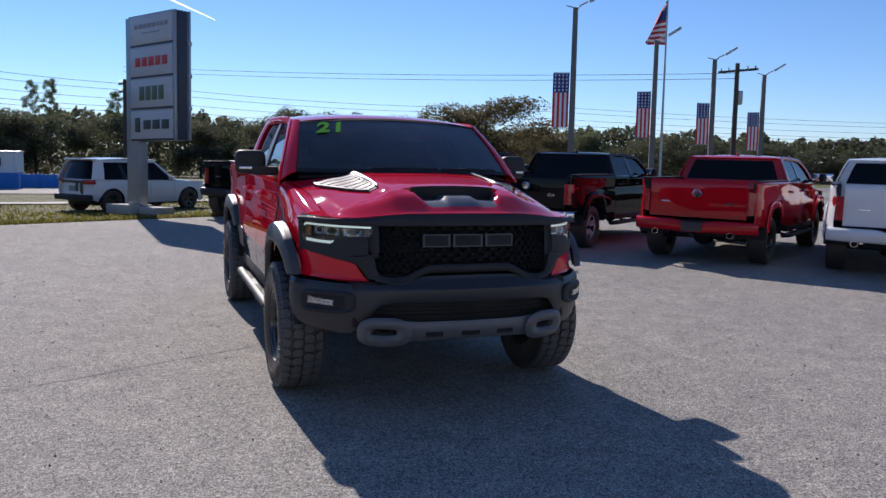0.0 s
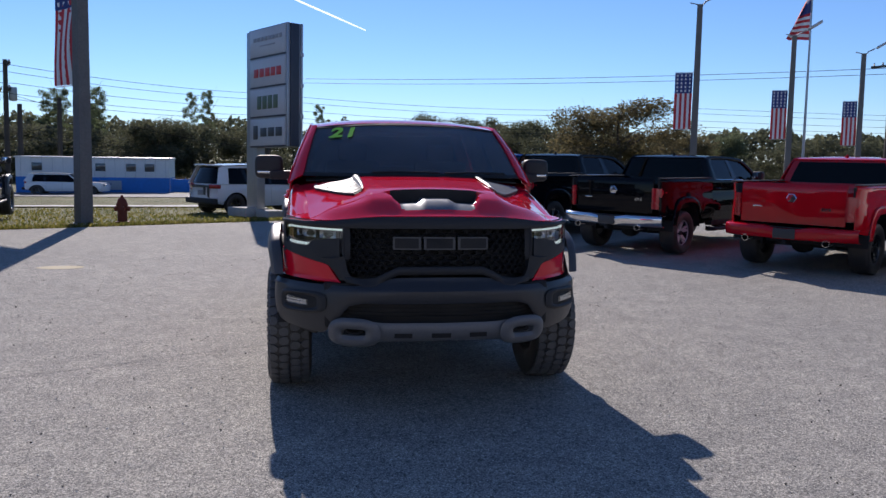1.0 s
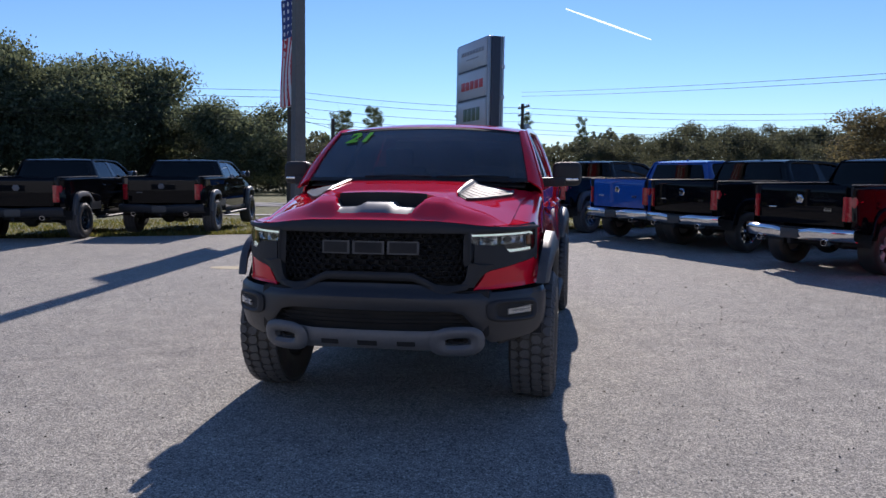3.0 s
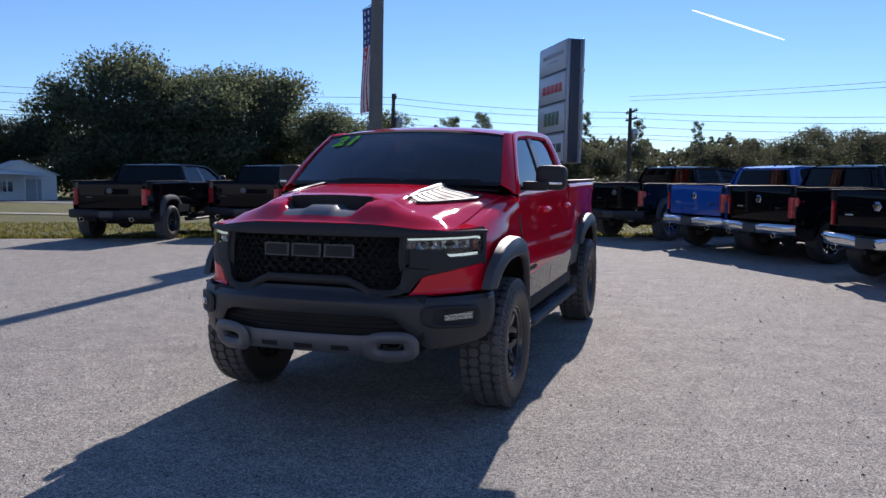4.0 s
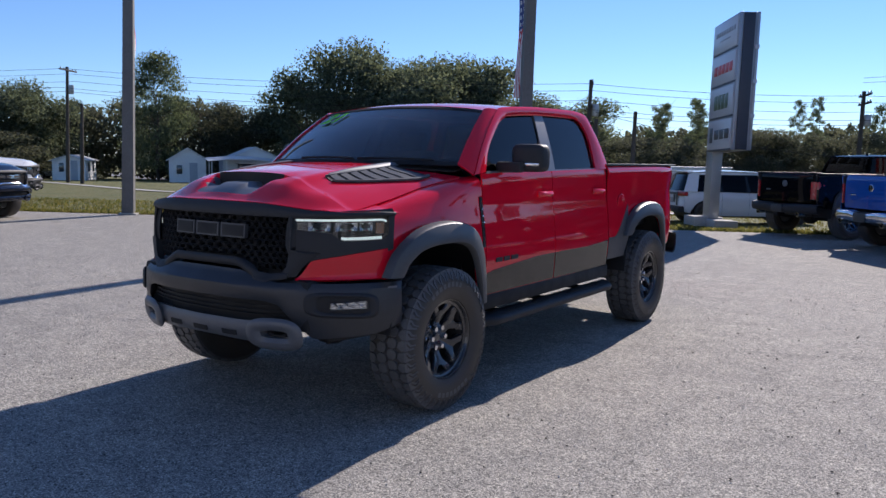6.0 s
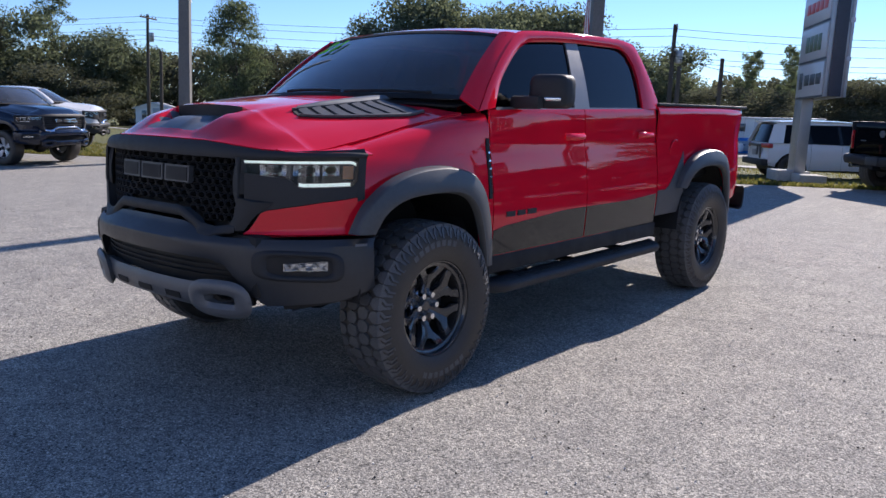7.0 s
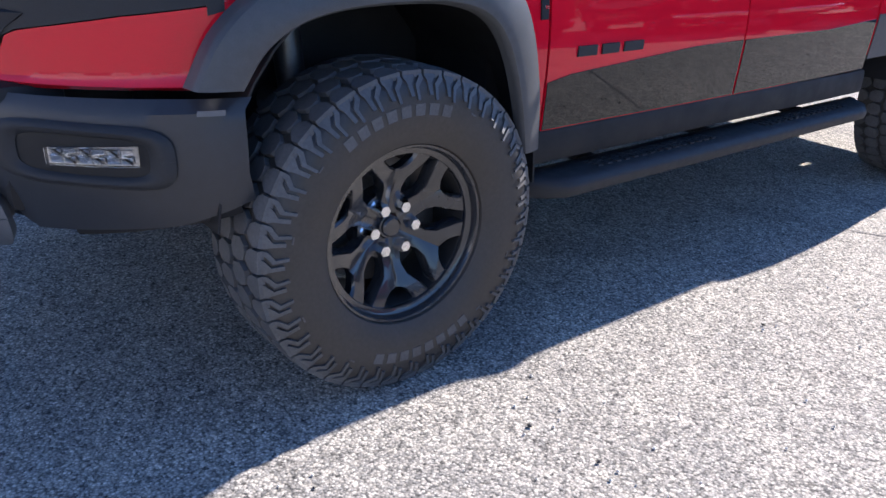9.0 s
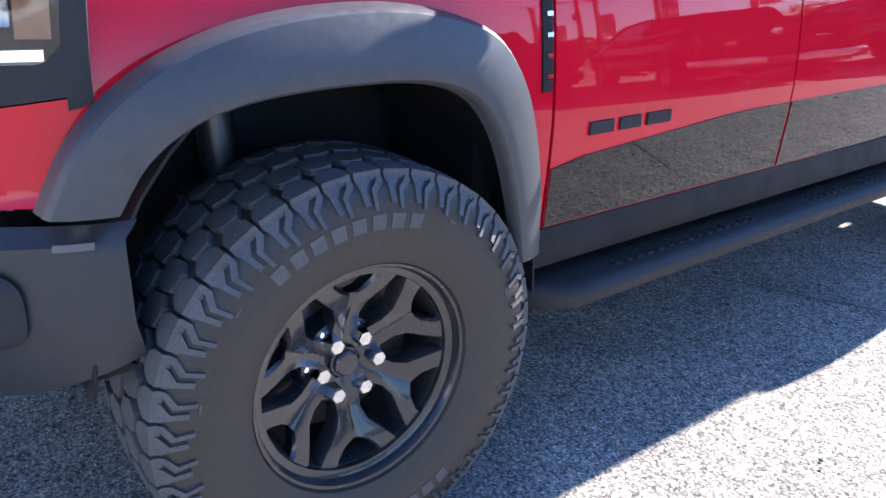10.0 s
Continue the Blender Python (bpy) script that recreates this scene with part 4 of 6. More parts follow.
    # bed
    part("bed_floor", outward(box((1.75, 1.86, 0.06), (0, 3.56, 0.96))), DEEP, t)
    part("bed_front", outward(box((1.9, 0.05, 0.62), (0, 2.66, 1.22), 0.01)), paint, t)
    for s in (1, -1):
        part("bed_inner_wall", outward(box((0.04, 1.84, 0.56), (s * 0.90, 3.57, 1.24))), DEEP, t)
        part("bed_rail_cap", outward(box((0.12, 1.84, 0.022), (s * 0.945, 3.57, 1.555), 0.008)), PLASTIC, t)
    if spec.get("tonneau"):
        part("tonneau_cover", outward(box((1.8, 1.84, 0.03), (0, 3.57, 1.575), 0.012)), DEEP, t, "black folding bed cover")
    # tail
    def gate(u, v):
        q = 1 - 2 * u
        z = 0.86 + 0.69 * v
        return (q * 0.80, 4.515 - 0.02 * q * q + 0.012 * math.sin(math.pi * v) - (0.03 * max(0, (v - 0.9) / 0.1) ** 2), z)
    gate_ob = part("tailgate", sheet(gate, 16, 16, 0.03), paint, t)
    part("badge", outward(lathe([(0.0, 0.02), (0.07, 0.018), (0.085, 0.008), (0.085, 0.0)], 6, None, pose(0, 4.522, 1.30, 0, 0, 90))), CHROME if spec.get("bright") else SKID, gate_ob, "plain bright shield badge")
    for x in (0.52,):
        part("nameplate", outward(box((0.16, 0.006, 0.022), (x, 4.517, 1.14), 0.002)), CHROME if spec.get("bright") else SKID, gate_ob)
    if spec.get("bright"):
        c = bpy.data.curves.new("drive_letters", "FONT")
        c.body, c.size, c.extrude, c.offset = "4X4", 0.085, 0.002, 0.002
        c.materials.append(CHROME)
        o = new("drive_letters", c)
        o.parent = gate_ob
        o.matrix_local = pose(-0.45, 4.524, 1.10, 90, 0, 180)
    for s in (1, -1):
        def lamp(u, v):
            a = u * 1.35
            return (0.80 + 0.165 * math.sin(a), 4.525 - 0.24 * (1 - math.cos(a)) ** 1.1 - 0.01, 0.95 + 0.41 * v)
        tl = part("tail_light", outward(sheet(lamp, 10, 4, 0.03, s)), RED_LENS, t, "red tail lamp")
        part("reverse_lamp", outward(sheet(lambda u, v: tuple(Vector(lamp(0.1 + 0.55 * u, 0.22 + 0.14 * v)) + Vector((0, 0.006, 0))), 4, 2, 0.006, s)), REFLECTOR, tl)
    def rear_bumper(u, v):
        q = 1 - 2 * u
        prof = [(0.0, 0.60), (0.07, 0.62), (0.10, 0.70), (0.10, 0.78), (0.06, 0.82), (-0.06, 0.83)]
        d, z = lerp_table(list(enumerate(prof)), v * 5)
        dip = 0.04 * math.exp(-(q / 0.28) ** 4)
        return (q * 1.02, 4.62 + d - 0.16 * abs(q) ** 5, z - dip * (1 if v > 0.5 else 0.3))
    rb = part("rear_bumper", outward(sheet(rear_bumper, 30, 14, 0.01)), spec.get("rear_bumper", PLASTIC), t)
    part("bumper_step_pad", outward(box((0.5, 0.06, 0.02), (0, 4.64, 0.80), 0.006)), PLASTIC, rb)
    part("plate_recess", outward(box((0.34, 0.012, 0.17), (0, 4.728, 0.70), 0.004)), INK_DARK, rb)
    part("hitch", outward(box((0.07, 0.2, 0.07), (0, 4.62, 0.55), 0.008)), DEEP, rb)
    for s in (1, -1):
        part("exhaust_tip", outward(lathe([(0.05, -0.1), (0.055, 0.08), (0.048, 0.08), (0.045, -0.1)], 18, None, pose(s * 0.62, 4.62, 0.58, 0, 0, 90), close=True)), CHROME, rb)
    part("fuel_door", outward(lathe([(0.0, 0.004), (0.082, 0.003), (0.086, 0.0), (0.086, -0.004)], 32, None, pose(1.024, 2.93, 1.20, 0, 3, 0))), paint, t)
    part("roof_antenna", outward(lathe([(0.0, 0.05), (0.02, 0.03), (0.035, 0.0)], 12, None, pose(0, 2.30, 2.03, 0, -90, 0))), paint, t)
    if not hero:
        t.scale = (1, 1, spec["low"])
    if spec.get("front", True):
        front_end(t, spec)
    if hero:
        # year sticker on the screen, plain bars for the door badges, the fender's vent slots
        for k, (digit, u) in enumerate((("2", 0.085), ("1", 0.158))):
            c = bpy.data.curves.new("digit", "FONT")
            c.body, c.size, c.extrude, c.offset, c.shear = digit, 0.215, 0.0008, 0.008, 0.15
            c.materials.append(STICKER)
            o = new("year_sticker", c)
            p0, p1, p2 = (Vector(screen(u, 0.68)), Vector(screen(u + 0.05, 0.68)), Vector(screen(u, 0.90)))
            ax = (p1 - p0).normalized()
            az = ax.cross(p2 - p0).normalized()
            ay = az.cross(ax)
            o.parent = ws
            o.matrix_local = Matrix.Translation(p0 + az * 0.012) @ Matrix((ax, ay, az)).transposed().to_4x4() @ pose(0, 0, 0, 0, 0, 4)
            o["label"] = "green year digit"
        for s in (1, -1):
            for k, (y0, y1) in enumerate(((0.655, 0.74), (0.765, 0.845), (0.87, 0.965))):
                part("door_badge", side_panel(DOOR, y0, y1, lambda y: 0.872, lambda y: 0.903, 4, 3, s, 0.006, 0.006), PLASTIC, t, "small dark raised badge block")
            vent = part("fender_vent", side_panel(FENDER, 0.488, 0.518, lambda y: 0.99, lambda y: 1.33, 3, 12, s, 0.006, 0.006), DEEP, t)
            for k in range(7):
                part("vent_fin", side_panel(FENDER, 0.498, 0.516, lambda y: 1.02 + 0.045 * k, lambda y: 1.030 + 0.045 * k, 2, 2, s, 0.010, 0.006), CHROME, vent)
    return t


def front_end(t, spec):
    paint, hero = spec["paint"], spec.get("hero", False)
    trim = spec.get("trim", PLASTIC)
    # grille: a dark backing, a honeycomb and its frame
    def g_low(p):
        a = abs(p)
        return float(np.interp(a, [0, 0.9, 1.55, 2.0, 2.75, 3.05], [1.002, 1.000, 0.928, 0.918, 0.935, 1.01]))

    def g_high(p):
        return float(np.interp(abs(p), [0, 2.0, 2.75, 3.05], [1.255, 1.252, 1.24, 1.19]))
    gr = part("grille", front_sheet(-3.5, 3.5, lambda p: min(g_low(p), 0.96) - 0.03, lambda p: 1.25, -0.085, 0.01, 34, 6), DEEP, t, "black honeycomb grille")
    if hero:
        comb = bmesh.new()
        size = 0.034
        for i in range(-12, 13):
            for j in range(0, 10):
                p, z = i * 0.27 + (0.135 if j % 2 else 0), 0.92 + j * size
                if abs(p) > 2.72 or not (g_low(p) + 0.005 < z < g_high(p) - 0.005):
                    continue
                ring = []
                for k in range(6):
                    a = radians(60 * k + 30)
                    ring.append((p + 0.145 * math.cos(a), z + 0.0205 * math.sin(a)))
                outer = [Vector(front_point(a, b_, -0.035)) for a, b_ in ring]
                inner = [Vector(front_point(p + (a - p) * 0.74, z + (b_ - z) * 0.74, -0.030)) for a, b_ in ring]
                deep = [Vector(front_point(p + (a - p) * 0.70, z + (b_ - z) * 0.70, -0.060)) for a, b_ in ring]
                vo, vi, vd = ([comb.verts.new(q) for q in w] for w in (outer, inner, deep))
                for k in range(6):
                    n = (k + 1) % 6
                    comb.faces.new((vo[k], vo[n], vi[n], vi[k]))
                    comb.faces.new((vi[k], vi[n], vd[n], vd[k]))
        part("honeycomb", outward(comb), MESH_BLACK, gr)
    else:
        for k in range(5):
            z0 = 0.98 + 0.055 * k
            part("grille_bar", outward(front_sheet(-2.7, 2.7, lambda p: z0, lambda p: z0 + 0.018, -0.03, 0.02, 16, 2)), trim, gr)
    # frame round the grille: brow, sides and the horned lower bar
    def brow_low(p):
        return float(np.interp(abs(p), [0, 2.2, 3.0, 4.5, 7.2], [1.245, 1.243, 1.24, 1.246, 1.252]))

    def brow_high(p):
        return lin(BROW_TOP, abs(p))
    part("grille_brow", outward(front_sheet(-6.8, 6.8, brow_low, brow_high, 0.008, 0.05, 64, 6, 0.010)), trim, t, "matte black brow over the grille")
    part("horn_bar", outward(front_sheet(-2.7, 2.7, lambda p: g_low(p) - 0.052 + 0.012 * (abs(p) > 2), lambda p: g_low(p), 0.012, 0.06, 60, 6, 0.012)), trim if hero else CHROME, t)
    for s in (1, -1):
        def shell(f, nu, nv, thick=0.0, s=s):
            return sheet(lambda u, v: f(u if s > 0 else 1 - u, v), nu, nv, thick)
        # the painted shelf between the hood's edge and the brow
        def shelf(u, v):
            o = Vector(front_point(3.6 + 3.6 * u, lin(BROW_TOP, 3.6 + 3.6 * u) - 0.003, -0.004))
            y = min(-0.42, o.y + 0.05)
            i = Vector((0.805 + 0.03 * u, y, lin(HOOD_EDGE, y) - 0.006))
            p = o.lerp(i, v)
            return (s * p.x, p.y, p.z + 0.006 * math.sin(math.pi * v))
        part("fender_tip", outward(shell(shelf, 20, 6, 0.010)), paint, t)
        def edge(u, v):
            z = 0.905 + 0.345 * v
            pi = float(np.interp(z, [0.90, 0.96, 1.05, 1.15, 1.26], [2.30, 2.62, 2.74, 2.76, 2.66]))
            po = float(np.interp(z, [0.90, 0.955, 1.01, 1.055, 1.06, 1.26], [2.95, 3.18, 3.5, 3.9, 2.84, 2.84]))
            return front_point(s * (pi + (po - pi) * u), z, 0.010 + 0.010 * math.sin(math.pi * u))
        part("grille_side", outward(shell(edge, 6, 20, 0.05)), trim, t)
        # black bezel round the lamp: below and outside
        def hl_low(p):
            return float(np.interp(p, [2.7, 4.15, 4.45, 6.2, 6.6], [1.176, 1.150, 1.108, 1.112, 1.16]))

        def hl_high(p):
            return float(np.interp(p, [2.7, 6.2, 6.6], [1.238, 1.240, 1.22]))
        def red_high(p):
            return float(np.interp(p, [2.9, 3.6, 5.0, 6.5, 7.6], [0.955, 1.01, 1.048, 1.07, 1.085]))
        part("lamp_bezel", outward(shell(lambda u, v: front_point(s * (2.98 + 3.75 * u), (lambda p: (max(red_high(p), 0.0) - 0.003) + (hl_low(p) + 0.004 - red_high(p) + 0.003) * v)(2.98 + 3.75 * u), 0.006), 30, 5, 0.04)), trim, t)
        part("lamp_bezel", outward(shell(lambda u, v: front_point(s * (6.45 + 0.36 * u), 1.045 + 0.010 * u + (1.256 - 1.045 - 0.010 * u) * v, 0.007), 6, 6, 0.03)), trim, t)
        # headlamp: housing, reflector, LED strips, lens
        hl = part("headlamp", outward(shell(lambda u, v: front_point(s * (2.74 + 3.81 * u), hl_low(2.74 + 3.81 * u) + (hl_high(2.74 + 3.81 * u) - hl_low(2.74 + 3.81 * u)) * v, -0.055), 24, 6, 0.01)), DEEP, t, "LED headlamp with lit daytime strips")
        part("led_strip", outward(shell(lambda u, v: front_point(s * (2.84 + 3.56 * u), hl_high(2.84 + 3.56 * u) - 0.017 + 0.012 * v, -0.014), 24, 2, 0.012)), LED if hero or spec.get("lit") else REFLECTOR, hl, "lit white light strip")
        part("led_strip", outward(shell(lambda u, v: front_point(s * (4.42 + 1.75 * u), hl_low(4.42 + 1.75 * u) + 0.006 + 0.016 * v, -0.014), 16, 2, 0.012)), LED if hero or spec.get("lit") else REFLECTOR, hl, "lit white light strip")
        for p0, p1 in ((3.3, 4.05), (4.25, 5.0), (5.1, 5.75)):
            part("reflector", outward(shell(lambda u, v: front_point(s * (p0 + (p1 - p0) * u), 1.165 + 0.05 * v, -0.045 - 0.02 * math.sin(math.pi * u) * math.sin(math.pi * v)), 8, 6, 0.004)), REFLECTOR, hl)
        part("side_marker", outward(shell(lambda u, v: front_point(s * (5.85 + 0.45 * u), 1.15 + 0.062 * v, -0.02), 5, 4, 0.008)), AMBER, hl, "amber side marker")
        part("lens", outward(shell(lambda u, v: front_point(s * (2.76 + 3.72 * u), hl_low(2.76 + 3.72 * u) + (hl_high(2.76 + 3.72 * u) - hl_low(2.76 + 3.72 * u)) * v, 0.004), 24, 6, 0.004)), LENS, hl)
        part("lamp_end", outward(shell(lambda u, v: front_point(s * 6.5, 1.06 + 0.19 * v, -0.075 + 0.078 * u), 2, 4, 0.012)), DEEP, hl)
        # painted corner under the lamp
        part("front_corner", outward(shell(lambda u, v: (lambda p: front_point(s * p, 0.893 + (red_high(p) - 0.006 - 0.893) * v, 0.004))(2.98 + 4.28 * u + (0.45 * v * (1 - u))), 34, 8, 0.03)), paint, t)
    # bumper
    bump_mat = spec.get("front_bumper", trim)
    def b_low(p):
        return float(np.interp(abs(p), [0, 2.0, 2.6, 3.7, 6, 7.6], [0.770, 0.768, 0.745, 0.552, 0.575, 0.63]))

    def b_high(p):
        return float(np.interp(abs(p), [0, 1.0, 1.6, 2.4, 7.6], [0.932, 0.928, 0.888, 0.874, 0.872]))
    fb = part("front_bumper", outward(front_sheet(-7.7, 7.7, b_low, b_high, 0.012, 0.05, 90, 10, 0.012)), bump_mat, t, "matte black off-road bumper" if hero else "")
    part("lower_grille", outward(front_sheet(-3.6, 3.6, lambda p: 0.62, lambda p: 0.79, -0.05, 0.01, 20, 3)), DEEP, fb)
    for k in range(4):
        part("grille_bar", outward(front_sheet(-3.0, 3.0, lambda p: 0.672 + 0.026 * k, lambda p: 0.680 + 0.026 * k, -0.03, 0.01, 24, 1)), DEEP, fb)
    def s_low(p):
        return float(np.interp(abs(p), [0, 1.2, 1.75], [0.520, 0.512, 0.506]))

    def s_high(p):
        return float(np.interp(abs(p), [0, 1.3, 1.75], [0.642, 0.642, 0.650]))
    bar = part("skid_bar", outward(front_sheet(-1.75, 1.75, s_low, s_high, 0.004, 0.06, 30, 6, 0.02)), SKID if hero else bump_mat, fb, "satin grey skid bar")
    for s in (1, -1):
        def shell(f, nu, nv, thick=0.0, s=s):
            return sheet(lambda u, v: f(u if s > 0 else 1 - u, v), nu, nv, thick)
        # the oval tow-hook ring, open in the middle
        def ring(u, v):
            a = 2 * math.pi * u
            r = 0.62 + 0.38 * v
            ca, sa = math.copysign(abs(math.cos(a)) ** 0.62, math.cos(a)), math.copysign(abs(math.sin(a)) ** 0.7, math.sin(a))
            return front_point(s * (2.38 + 0.95 * r * ca), 0.578 + 0.074 * r * sa, 0.016 + 0.012 * math.sin(math.pi * v) - 0.05 * (v < 0.01))
        part("hook_ring", outward(shell(ring, 36, 6, 0.03)), SKID if hero else bump_mat, fb, "satin grey ring round the tow hook")
        part("hook_recess", outward(front_sheet(s * 1.6, s * 3.15, lambda p: 0.53, lambda p: 0.628, -0.06, 0.02, 8, 3)), DEEP, fb)
        part("tow_hook", outward(tube([front_point(s * p, z, -0.01) for p, z in ((2.0, 0.58), (2.2, 0.556), (2.6, 0.556), (2.8, 0.58))], 0.016, 8)), DEEP, fb)
        # fog lamp in its recess: a raised oval rim and a floor
        def oval(r, a_):
            ca, sa = math.copysign(abs(math.cos(a_)) ** 0.45, math.cos(a_)), math.copysign(abs(math.sin(a_)) ** 0.55, math.sin(a_))
            return s * (4.92 + 1.32 * r * ca), 0.752 + 0.066 * r * sa - 0.010 * r * ca
        part("lamp_pocket", outward(shell(lambda u, v: front_point(*oval(0.74 + 0.30 * v, 2 * math.pi * u), 0.027 + 0.010 * math.sin(math.pi * v)), 40, 6, 0.006)), trim, fb)
        part("pocket_floor", outward(shell(lambda u, v: front_point(*oval(0.04 + 0.74 * v, 2 * math.pi * u), 0.026), 40, 5, 0.004)), DEEP, fb)
        fog = part("fog_lamp", outward(shell(lambda u, v: front_point(s * (4.42 + 1.30 * u), 0.733 + (0.036 + 0.008 * u) * v, 0.032), 12, 4, 0.012)), REFLECTOR, fb, "clear fog lamp with a faceted reflector")
        for k in range(6):
            for j in range(2):
                part("fog_facet", outward(shell(lambda u, v: front_point(s * (4.47 + 0.2 * k + 0.17 * u), 0.737 + 0.0175 * j + 0.015 * v, 0.034 + 0.007 * u * ((k + j) % 2) + 0.005 * v), 3, 3, 0.004)), FACET, fog)
        part("fog_lens", outward(shell(lambda u, v: front_point(s * (4.41 + 1.32 * u), 0.732 + (0.038 + 0.008 * u) * v, 0.043), 12, 3, 0.003)), LENS, fog)
        part("corner_marker", outward(shell(lambda u, v: front_point(s * (6.75 + 0.5 * u), 0.842 + 0.012 * v, 0.030), 4, 2, 0.004)), SKID, fb)
        # lower valance behind the corner
        part("corner_valance", outward(front_sheet(s * 4.2, s * 7.4, lambda p: 0.53 + 0.02 * abs(abs(p) - 4.2), lambda p: 0.60 + 0.01 * abs(abs(p) - 4.2), -0.015, 0.02, 16, 3)), DEEP, fb)
    for k in range(3):
        x0 = -1.0 + 0.8 * k
        part("bar_window", outward(front_sheet(x0, x0 + 0.4, lambda p: 0.545, lambda p: 0.575, 0.028, 0.004, 6, 2)), DEEP, bar)
    part("bumper_core", outward(box((1.5, 0.16, 0.30), (0, -0.82, 0.74), 0.03)), DEEP, fb)
    # plain raised blocks where the maker's name stands
    for k, (a, c) in enumerate(((-1.05, -0.42), (-0.36, 0.30), (0.36, 1.05))):
        blk = part("name_block", outward(front_sheet(a, c, lambda p: 1.110, lambda p: 1.192, -0.008, 0.03, 6, 3)), NAME_GREY if hero else CHROME, gr, "plain raised block with a grey outline")
        part("block_face", outward(front_sheet(a + 0.05, c - 0.05, lambda p: 1.119, lambda p: 1.183, -0.005, 0.006, 6, 3)), DEEP, blk)

# ---- the ground ----
def ground_z(x, y):
    s = -0.42 * x + 0.906 * (y - 20)
    dip = 0.13 * math.exp(-((x + 0.4) ** 2 + (y - 26.2) ** 2) / 12.0)
    return -0.02 * min(max(s, 0.0), 80.0) - dip


def upright(x, y, z, turn=0.0):
    """The lot slopes a little; what stands plumb leans from its plane."""
    return pose(x, y, z, -1.6, 0.48, 0) @ pose(0, 0, 0, 0, 0, turn)


def strip(name, s0, s1, a0, a1, lift, material, label, category, n=60, ragged=0.0, kind="structure"):
    """A band along the road: s is the distance past the lot's edge, a runs along it."""
    verts, faces = [], []
    for k in range(n + 1):
        a = a0 + (a1 - a0) * k / n
        for j in range(5):
            s = s0 + (s1 - s0) * j / 4 + (ragged * noise.noise((a * 0.9, j * 0.0, 3.1)) if j in (0, 4) else 0)
            x, y = a * 0.907 - s * 0.42, 20 + a * 0.4204 + s * 0.906
            verts.append((x, y, ground_z(x, y) + lift))
    for k in range(n):
        for j in range(4):
            i = k * 5 + j
            faces.append((i, i + 5, i + 6, i + 1))
    ob = raw(name, verts, faces, material)
    return tagged(ob, label, category, kind=kind)


def make_ground():
    # fine near the lot, coarse towards the horizon
    steps = lambda a, b, n: list(np.linspace(a, b, n))
    xs = sorted(set([-3000, -1200, -500, -250] + steps(-150, 150, 61) + [250, 500, 1200, 3000]))
    ys = sorted(set([-3000, -1000, -300, -100] + steps(-40, 160, 51) + [250, 500, 1200, 3000]))
    verts = [(x, y, ground_z(x, y) - 0.012) for x in xs for y in ys]
    w = len(ys)
    faces = [(i * w + j, (i + 1) * w + j, (i + 1) * w + j + 1, i * w + j + 1) for i in range(len(xs) - 1) for j in range(w - 1)]
    tagged(raw("ground", verts, faces, GRASS), "dry winter grass with bare sandy patches", "ground", kind="structure")


make_ground()
strip("pavement", -75, 0.0, -90, 110, 0.0, ASPHALT, "sun-bleached grey asphalt car lot", "pavement", 200, 0.12)


def band(name, line, width, lift, material, label, category):
    """A level band along a bent line."""
    pts = [Vector(lerp_table(list(enumerate(line)), k * (len(line) - 1) / 60)) for k in range(61)]
    verts, faces = [], []
    for k, p in enumerate(pts):
        d = (pts[min(k + 1, 60)] - pts[max(k - 1, 0)]).normalized()
        side = Vector((-d.y, d.x))
        for j in range(4):
            q = p + side * width * j / 3
            verts.append((q.x, q.y, ground_z(q.x, q.y) + lift))
    for k in range(60):
        for j in range(3):
            i = k * 4 + j
            faces.append((i, i + 4, i + 5, i + 1))
    return tagged(raw(name, verts, faces, material), label, category, kind="structure")


band("road", [(-150, 88), (-95, 67), (-54, 51), (-30, 43.5), (-7.5, 37.6), (12, 36), (60, 40), (140, 52)], 6.5, 0.02, ROAD, "grey road beyond the grass verge", "road")
band("footpath", [(-75, 41), (-50, 33.4), (-35, 28.8), (-27, 28.0), (-7, 28.0), (0, 29.4), (14, 32)], 0.9, 0.03, CONCRETE, "pale concrete footpath through the grass", "footpath")


# ---- parked vehicles ----
def parked(rear, heading):
    h = radians(heading)
    return pose(rear[0] + 3.686 * math.cos(h), rear[1] + 3.686 * math.sin(h), 0, 0, 0, heading + 90)


hero = pickup("pickup_truck", pose(2.0, 5.45, 0), dict(paint=RED, trim=PLASTIC, flares=True, scoop=True, hero=True, wheels="forked", front_bumper=BUMPER_BLACK, rear=3.53),
              "red crew-cab off-road pickup with matte black flares and bumper")
REPAINT = {}


def repainted(ob, m, swaps, label, group):
    """A copy of a truck in other colours: swaps maps materials."""
    c = copy_thing(ob, m)
    for o in c.children_recursive:
        old = o.data.materials[0]
        if old in swaps:
            key = (o.data.name, swaps[old].name)
            if key not in REPAINT:
                REPAINT[key] = o.data.copy()
                REPAINT[key].materials[0] = swaps[old]
            o.data = REPAINT[key]
    return tagged(c, label, "pickup truck", group)


ROW = "trucks parked in a row across the lot"
EDGE = "black trucks at the grass edge"
stock = pickup("pickup_truck", parked((7.37, 13.67), 36), dict(paint=BLACK, wheels="silver", rear_bumper=BUMPER_CHROME, track=0.86, front_bumper=BUMPER_CHROME, bright=True, low=0.9),
               "black pickup with a chrome rear bumper", ROW)
repainted(stock, parked((9.23, 11.02), 34), {BLACK: RED2, ALLOY: BLACK_RIM, BUMPER_CHROME: RED2}, "glossy red crew-cab pickup seen from its tailgate", ROW)
